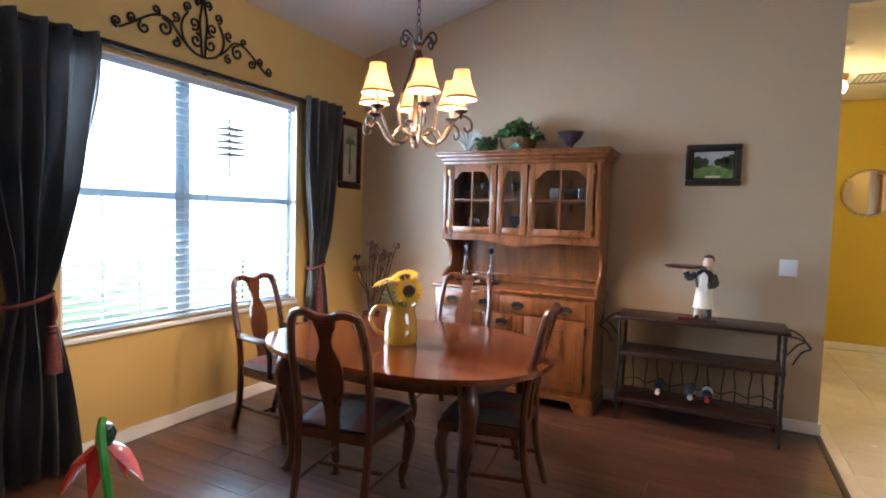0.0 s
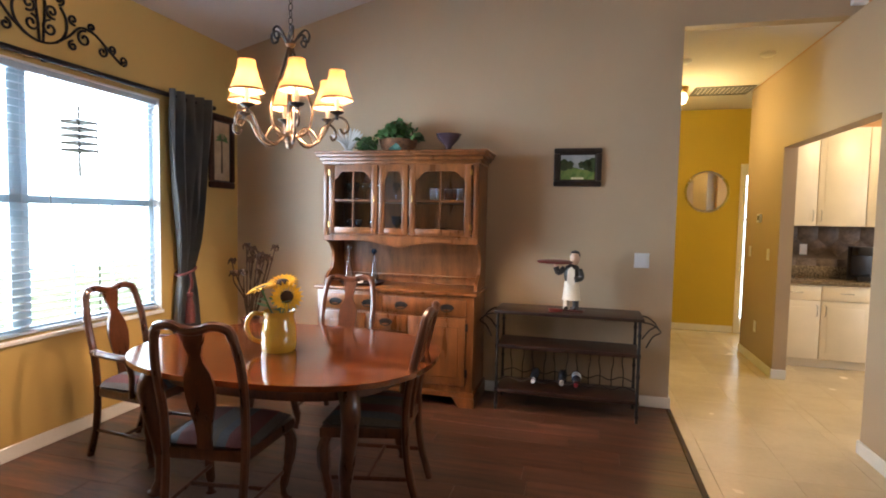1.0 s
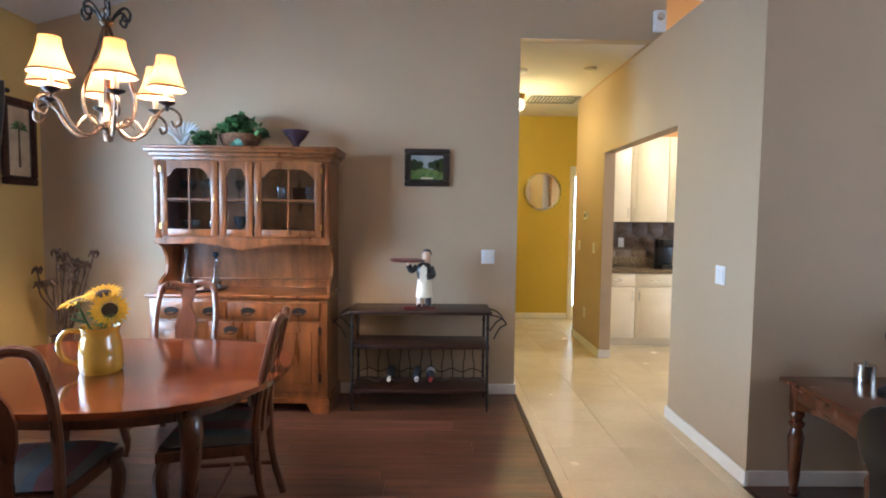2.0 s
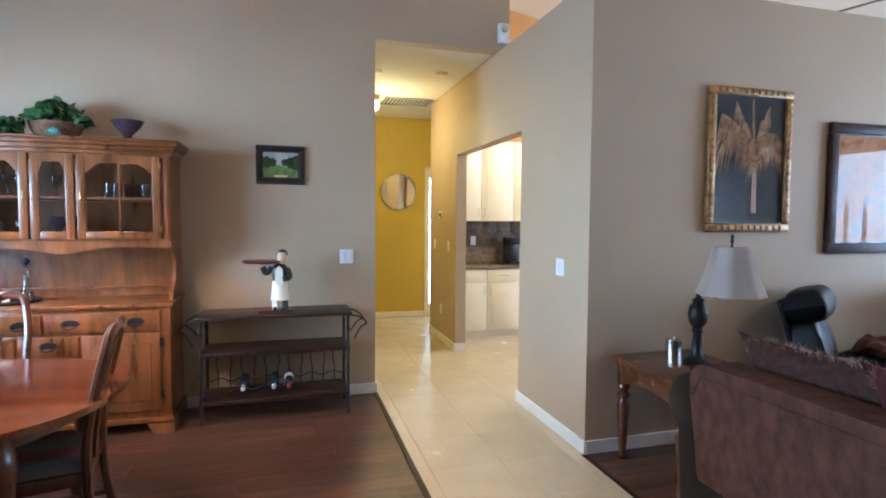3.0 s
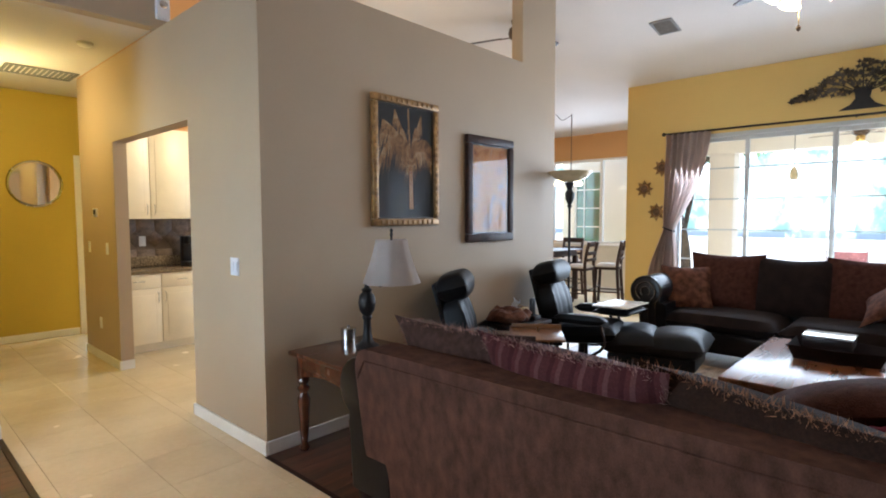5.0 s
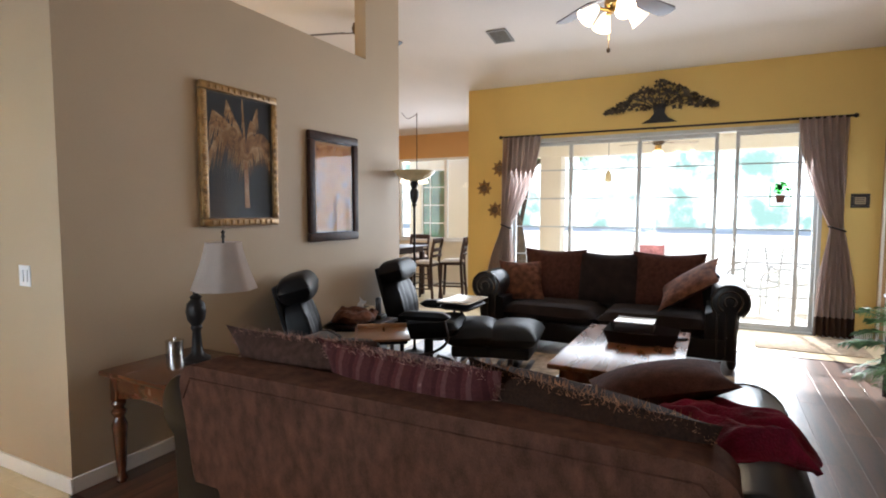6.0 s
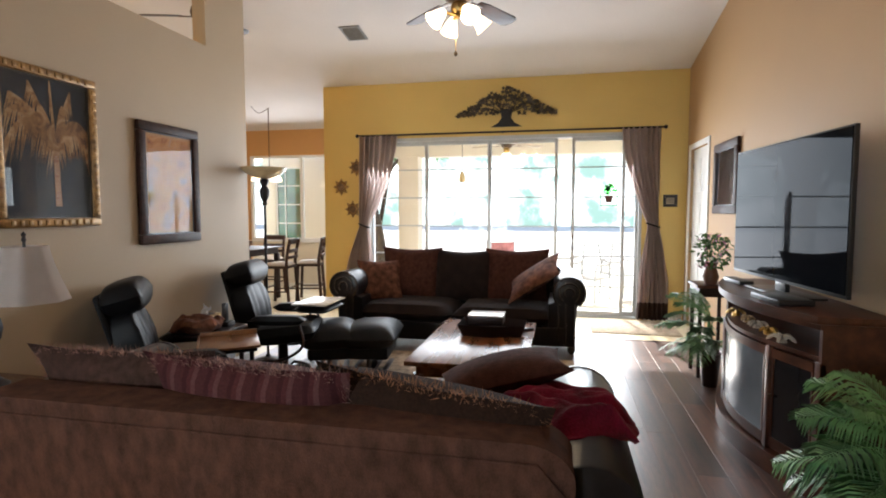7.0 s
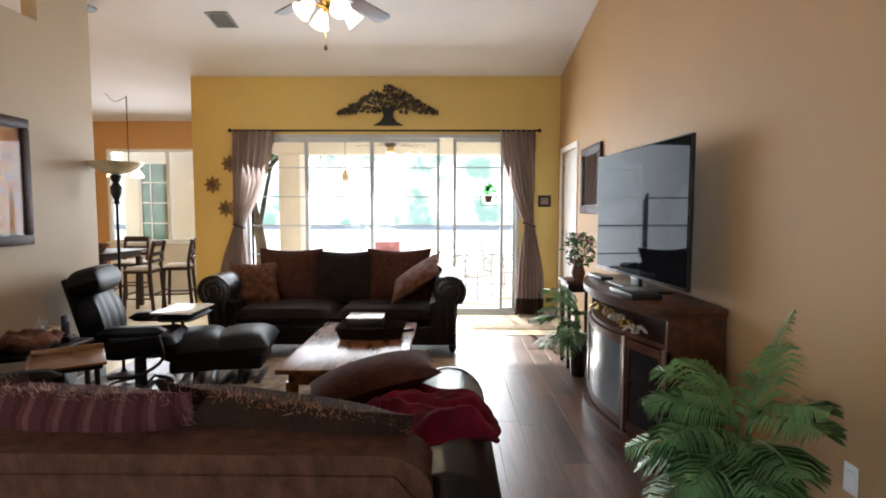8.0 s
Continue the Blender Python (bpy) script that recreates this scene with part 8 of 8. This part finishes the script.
# ---- breakfast nook ----
def bar_stool(at, rz):
    s = thing("bar_stool", at, "dark wooden ladder-back bar stool with a cream seat", "stool", "bar stools", rz)
    for x in (-0.19, 0.19):
        part("leg", tube(bmesh.new(), [(x * 1.1, 0.20, 0.0), (x, 0.17, 0.62)], 0.026, 8), "bar_wood", s)
        part("back_post", tube(bmesh.new(), smooth_path([(x * 1.1, -0.22, 0.0), (x, -0.18, 0.6), (x, -0.20, 0.85), (x, -0.25, 1.08)], 4), 0.027, 8), "bar_wood", s)
        part("stretcher", tube(bmesh.new(), [(x * 1.06, 0.19, 0.22), (x * 1.06, -0.21, 0.22)], 0.013, 6), "bar_wood", s)
    for y, z in ((0.18, 0.28), (-0.2, 0.28)):
        part("stretcher", tube(bmesh.new(), [(-0.2, y, z), (0.2, y, z)], 0.013, 6), "bar_wood", s)
    part("seat_frame", boxes((-0.21, 0.21, -0.2, 0.2, 0.60, 0.64), bevel=0.006), "bar_wood", s)
    part("seat", cushion(bmesh.new(), (0.42, 0.40, 0.09), (0, 0.0, 0.655), puff=5, n=8), "oatmeal", s)
    for z, h in ((1.0, 0.09), (0.86, 0.06), (0.76, 0.05)):
        part("back_slat", boxes((-0.19, 0.19, -0.235, -0.215, z, z + h), bevel=0.004), "bar_wood", s)
    return s


nt = thing("counter_table", (8.80, 5.15, 0), "tall dark wooden breakfast table laid with table mats", "table")
part("tabletop", boxes((-0.55, 0.55, -0.65, 0.65, 0.89, 0.92), bevel=0.006), "bar_wood", nt)
part("apron", boxes((-0.48, 0.48, -0.58, 0.58, 0.80, 0.89)), "bar_wood", nt)
for x in (-0.46, 0.46):
    for y in (-0.56, 0.56):
        part("leg", boxes((x - 0.04, x + 0.04, y - 0.04, y + 0.04, 0.0, 0.80), bevel=0.006), "bar_wood", nt)
bar_stool((8.72, 4.22, 0), 6)
bar_stool((9.20, 3.92, 0), 16)
bar_stool((7.95, 5.05, 0), -95)
bar_stool((9.72, 5.0, 0), 95)
single("fruit_basket", lathe(bmesh.new(), [(0, 0), (0.10, 0), (0.16, 0.10), (0.17, 0.13), (0.155, 0.13), (0, 0.05)], 18), "basket", "woven basket on the breakfast table", "basket", at=pose(8.48, 4.78, 0.921))
single("table_mat", boxes((-0.2, 0.2, -0.15, 0.15, 0, 0.004)), "paper", "white table mat on the breakfast table", "mat", at=pose(8.55, 5.2, 0.921))
pl = thing("pendant_lamp", (9.30, 4.72, 0), "brass pendant lamp with white glass shades over the nook", "pendant lamp")
zc = cz(9.30)
part("swag_chain", tube(bmesh.new(), smooth_path([(-0.12, 0.26, cz(9.18) - 0.01), (-0.07, 0.15, zc - 0.10), (0.0, 0.0, zc - 0.02)], 6), 0.006, 6), "bronze", pl)
part("rod", tube(bmesh.new(), [(0, 0, zc), (0, 0, 2.15)], 0.008, 6), "bronze", pl)
for k in range(3):
    a = 2.1 * k
    part("arm", tube(bmesh.new(), smooth_path([(0, 0, 2.2), (0.1 * math.cos(a), 0.1 * math.sin(a), 2.28), (0.22 * math.cos(a), 0.22 * math.sin(a), 2.20)], 4), 0.007, 6), "bronze", pl)
    part("glass_shade", lathe(bmesh.new(), [(0.02, 2.2), (0.05, 2.17), (0.10, 2.08), (0.095, 2.08), (0.045, 2.165), (0.0, 2.19)], 16, (0.22 * math.cos(a), 0.22 * math.sin(a), 0)), "lit_glass", pl)


# ---- lanai ----
# the pane's blue and green paint in a reflection of the outdoors
M["blue_pane"] = mat("painted_reflection_pane", (0.05, 0.10, 0.13), 0.06, vary=0.4, scale=2, bump=0, spec=0.5, second=(0.07, 0.16, 0.10))
lanai_fan = ceiling_fan(10.4, 0.62, 2.62, 2.98, False, 5, "white ceiling fan with a lit globe under the lanai roof", "oatmeal")
part("globe", lathe(bmesh.new(), [(0.0, -0.13), (0.05, -0.12), (0.085, -0.08), (0.085, -0.05), (0.05, -0.03), (0.0, -0.028)], 18), "lit_glass", lanai_fan, "glowing frosted globe")
ln = thing("hanging_lantern", (10.2, 1.40, 0), "small amber lantern hanging under the lanai roof", "lantern")
part("chain", tube(bmesh.new(), [(0, 0, 2.98), (0, 0, 2.28)], 0.005, 5), "iron", ln)
part("lantern", lathe(bmesh.new(), [(0, 2.06), (0.05, 2.07), (0.06, 2.12), (0.05, 2.20), (0.02, 2.26), (0, 2.28)], 12), "bowl_glass", ln)


def patio_chair(at, rz, cushions):
    c = thing("patio_chair", at, "grey metal patio chair" + (" with pink cushions" if cushions else ""), "chair", "patio chairs", rz)
    for sx in (-0.27, 0.27):
        part("side_frame", tube(bmesh.new(), smooth_path([(sx, 0.28, 0.0), (sx, 0.26, 0.58), (sx, -0.1, 0.62), (sx, -0.26, 0.6), (sx, -0.30, 0.0)], 4), 0.016, 7), "slider_alu", c)
        part("back_post", tube(bmesh.new(), [(sx, -0.24, 0.40), (sx, -0.36, 0.98)], 0.014, 7), "slider_alu", c)
    for k in range(5):
        part("back_bar", tube(bmesh.new(), [(-0.27, -0.26 - 0.022 * k, 0.48 + 0.115 * k), (0.27, -0.26 - 0.022 * k, 0.48 + 0.115 * k)], 0.011, 6), "slider_alu", c)
    part("seat", boxes((-0.27, 0.27, -0.24, 0.26, 0.38, 0.41), bevel=0.006), "slider_alu", c)
    if cushions:
        part("cushion", cushion(bmesh.new(), (0.5, 0.5, 0.14), (0, 0, 0.47), puff=4, n=8), "pink", c)
        part("cushion", shift(cushion(bmesh.new(), (0.5, 0.5, 0.14), (0, 0, 0), puff=4, n=8), pose(0, -0.26, 0.72, 68, 0, 0)), "pink", c)


patio_chair((10.9, 0.75, -0.02), 100, True)
patio_chair((10.3, -0.85, -0.02), 60, False)
patio_chair((11.0, -1.5, -0.02), 130, False)
gt = thing("patio_table", (10.9, -0.2, -0.02), "round grey metal patio table", "table")
part("tabletop", lathe(bmesh.new(), [(0, 0.70), (0.5, 0.70), (0.51, 0.715), (0.5, 0.73), (0, 0.73)], 28), "slider_alu", gt)
part("pedestal", lathe(bmesh.new(), [(0.25, 0), (0.25, 0.02), (0.04, 0.05), (0.035, 0.7)], 14), "slider_alu", gt)


fd = thing("bird_feeder", (-4.6, 4.28, 0), "dark hanging bird feeder outside the dining window", "bird feeder")
part("pole", tube(bmesh.new(), smooth_path([(0, 0, -0.16), (0, 0, 2.5), (0.0, -0.10, 2.7), (0, -0.2, 2.55)], 5), 0.008, 6), "iron", fd)
for k in range(5):
    part("tray", boxes((-0.11, 0.11, -0.31, -0.09, 2.10 + 0.07 * k, 2.125 + 0.07 * k)), "iron", fd)
part("hanger", tube(bmesh.new(), [(0, -0.2, 2.55), (0, -0.2, 1.85)], 0.012, 6), "iron", fd)

# house wing behind the nook window, with its own gridded window
wy0, wy1, wz0, wz1 = 5.70, 6.42, 0.80, 2.60
structure("lanai_wing_wall", boxes((12.5, 12.62, 4.9, wy0, -0.16, 3.3), (12.5, 12.62, wy1, 6.75, -0.16, 3.3), (12.5, 12.62, wy0, wy1, -0.16, wz0), (12.5, 12.62, wy0, wy1, wz1, 3.3)), "outside_wall", "cream stucco wall beyond the nook window", "wall")
ww = thing("window_3", (12.52, 0, 0), "tall window with a white grid in the stucco wall outside", "window", kind="structure")
part("window_frame", boxes((0, 0.05, wy0, wy0 + 0.04, wz0, wz1), (0, 0.05, wy1 - 0.04, wy1, wz0, wz1), (0, 0.05, wy0 + 0.04, wy1 - 0.04, wz0, wz0 + 0.04), (0, 0.05, wy0 + 0.04, wy1 - 0.04, wz1 - 0.04, wz1)), "white", ww, smooth=False)
part("pane", boxes((0.03, 0.04, wy0 + 0.04, wy1 - 0.04, wz0 + 0.04, wz1 - 0.04)), "blue_pane", ww, smooth=False)
for k in range(1, 4):
    z = wz0 + (wz1 - wz0) * k / 4
    part("muntin", boxes((0.015, 0.029, wy0 + 0.04, wy1 - 0.04, z - 0.012, z + 0.012)), "white", ww, smooth=False)
part("muntin", boxes((0.012, 0.028, (wy0 + wy1) / 2 + 0.1, (wy0 + wy1) / 2 + 0.124, wz0 + 0.04, wz1 - 0.04)), "white", ww, smooth=False)

# ---- garden ----
def leaf_clump(bm, centre, radius, n, size):
    for _ in range(n):
        v = Vector((random.gauss(0, 1), random.gauss(0, 1), random.gauss(0, 1))).normalized() * radius * random.uniform(0.35, 1.0) ** 0.5
        v.z *= 0.75
        s = size * random.uniform(0.6, 1.3)
        m = Matrix.Translation(Vector(centre) + v) @ Euler((random.uniform(0, 6.28), random.uniform(0, 6.28), random.uniform(0, 6.28))).to_matrix().to_4x4()
        bm.faces.new([bm.verts.new(m @ Vector(p)) for p in ((-s, 0, 0), (0, -0.5 * s, 0.1 * s), (s, 0, 0), (0, 0.5 * s, 0.1 * s))])


def tree(at, height, spread, label, seed):
    random.seed(seed)
    t = thing("tree", at, label, "tree", "garden trees")
    trunk = smooth_path([(0, 0, 0), (0.12, 0.08, height * 0.2), (-0.06, 0.2, height * 0.42), (0.05, 0.1, height * 0.6)], 4)
    tr = bmesh.new()
    tube(tr, trunk, [0.16 - 0.09 * i / (len(trunk) - 1) for i in range(len(trunk))], 10)
    tips = []
    for k in range(8):
        a = 0.8 * k + random.uniform(-0.2, 0.2)
        st_ = Vector(trunk[int(len(trunk) * (0.45 + 0.06 * k)) if 0.45 + 0.06 * k < 1 else -1])
        tip = Vector((spread * math.cos(a) * random.uniform(0.6, 1), spread * math.sin(a) * random.uniform(0.6, 1), height * random.uniform(0.62, 0.95)))
        tube(tr, smooth_path([st_, st_.lerp(tip, 0.5) + Vector((0, 0, 0.2)), tip], 4), [0.06] * 3 + [0.045] * 3 + [0.025, 0.02, 0.012], 7)
        tips += [tip, st_.lerp(tip, 0.65) + Vector((0, 0, 0.3))]
    part("trunk", tr, "bark", t)
    cr = bmesh.new()
    for p in tips:
        for _ in range(3):
            leaf_clump(cr, p + Vector((random.uniform(-0.6, 0.6), random.uniform(-0.6, 0.6), random.uniform(-0.4, 0.4))), spread * 0.3, 110, 0.11)
    tagged(part("crown", cr, "hedge", t, "uneven crown of small leaves"), kind="stuff")
    return t


tree((14.2, 4.3, -0.16), 4.6, 1.5, "small garden tree with a leaning trunk beside the lanai", 3)
structure("pool_deck", boxes((12.3, 59.9, -40, 60, -0.158, -0.06)), "paver", "pale sunlit deck beyond the lanai", "pavement")

# added glowing backdrops: the daylight glare outside the windows is put into emission
M["haze"] = glowing("glowing_garden_backdrop", (0.90, 1.0, 0.97), 1.4, (0.3, 0.33, 0.3))
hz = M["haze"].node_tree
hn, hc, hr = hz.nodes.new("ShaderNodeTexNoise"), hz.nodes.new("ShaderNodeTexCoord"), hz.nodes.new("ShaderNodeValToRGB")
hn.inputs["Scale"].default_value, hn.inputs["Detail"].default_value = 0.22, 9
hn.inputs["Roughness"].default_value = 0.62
# noise mixes faint foliage green into the near-white painted glare
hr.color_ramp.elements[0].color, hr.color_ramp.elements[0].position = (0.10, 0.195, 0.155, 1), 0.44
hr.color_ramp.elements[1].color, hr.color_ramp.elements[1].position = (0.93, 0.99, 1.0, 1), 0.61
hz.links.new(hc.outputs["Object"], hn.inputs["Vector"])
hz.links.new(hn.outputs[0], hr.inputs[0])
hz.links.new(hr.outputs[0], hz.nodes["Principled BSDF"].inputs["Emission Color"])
# plain emission stands in for bright daylight outside the dining window and hall door
M["haze_west"] = glowing("glowing_street_backdrop", (0.82, 0.95, 1.0), 2.4, (0.5, 0.55, 0.5))
structure("backdrop_garden", boxes((60.0, 60.2, -60, 80, -0.16, 7.5)), "haze", "glowing backdrop painted with garden glare and faint foliage", "backdrop")
structure("backdrop_street", boxes((-14.2, -14.0, -30, 40, -0.16, 12)), "haze_west", "glowing board standing in for the bright street outside the dining window", "backdrop")
structure("backdrop_hall", boxes((1.0, 5.0, 9.6, 9.7, -0.16, 4)), "haze_west", "glowing board standing in for daylight behind the hall door", "backdrop")


# ---- floor pieces ----
def planks(name, label, x0, x1, y0, y1, width=0.182, length=1.22, seed=2):
    """Wood planks that run along x, each a piece of its own with a small bevel."""
    rnd = random.Random(seed)
    fl = structure(name, boxes((x0, x1, y0, y1, -0.03, -0.012)), "floor_base", label, "floor")
    cache = {}
    row, y = 0, y0
    while y < y1 - 0.01:
        w = min(width, y1 - y)
        x = x0 - rnd.uniform(0.05, length - 0.1)
        while x < x1:
            a, b = max(x, x0), min(x + length, x1)
            if b - a > 0.02:
                key = (round(b - a, 3), round(w, 3))
                if key not in cache:
                    cache[key] = ready("plank", boxes((0, b - a - 0.002, 0, w - 0.002, -0.0119, 0.0), bevel=0.0007), "plank", False)
                ob = new("plank", cache[key])
                ob.parent = fl
                ob.location = (a + 0.001, y + 0.001, 0)
            x += length
        y += width


def tiles(name, label, rects, size=0.457, ox=0.0, oy=0.0):
    fl = None
    cache = {}
    for n, (x0, x1, y0, y1) in enumerate(rects):
        base = boxes((x0, x1, y0, y1, -0.03, -0.008))
        fl = structure(name if n == 0 else name + "_" + "bcdefg"[n - 1], base, "grout", label, "floor")
        i0, i1 = math.floor((x0 - ox) / size), math.ceil((x1 - ox) / size)
        j0, j1 = math.floor((y0 - oy) / size), math.ceil((y1 - oy) / size)
        for i in range(i0, i1):
            for j in range(j0, j1):
                a, b = max(x0, ox + i * size), min(x1, ox + (i + 1) * size)
                c, d = max(y0, oy + j * size), min(y1, oy + (j + 1) * size)
                if b - a < 0.02 or d - c < 0.02:
                    continue
                key = (round(b - a, 3), round(d - c, 3))
                if key not in cache:
                    cache[key] = ready("tile", boxes((0, b - a - 0.002, 0, d - c - 0.002, -0.0079, 0.0), bevel=0.0012), "tile", False)
                ob = new("tile", cache[key])
                ob.parent = fl
                ob.location = (a + 0.001, c + 0.001, 0)


planks("floor_dining", "dark brown wood plank floor", W, 0.985, T, H, seed=2)
planks("floor_living", "brown wood plank floor", 2.125, 7.22, T, P, seed=3)
structure("threshold_dining", boxes((0.985, 1.02, T, H, -0.012, 0.006), bevel=0.003), "dark_wood", "dark wooden threshold strip", "trim")
structure("threshold_living", boxes((2.095, 2.125, T, P - 0.02, -0.012, 0.005), bevel=0.003), "dark_wood", "dark wooden threshold strip", "trim")
structure("threshold_slider", boxes((7.22, 7.25, T, P, -0.012, 0.005), bevel=0.003), "dark_wood", "dark wooden threshold strip", "trim")
tiles("floor_tile", "cream ceramic tile floor", [(1.02, 2.095, T, HALL_END), (2.095, 5.6, P + 0.002, HALL_END), (7.25, S + 0.02, T, P), (5.6, EAST, P + 0.002, NORTH)], ox=1.10, oy=0.12)
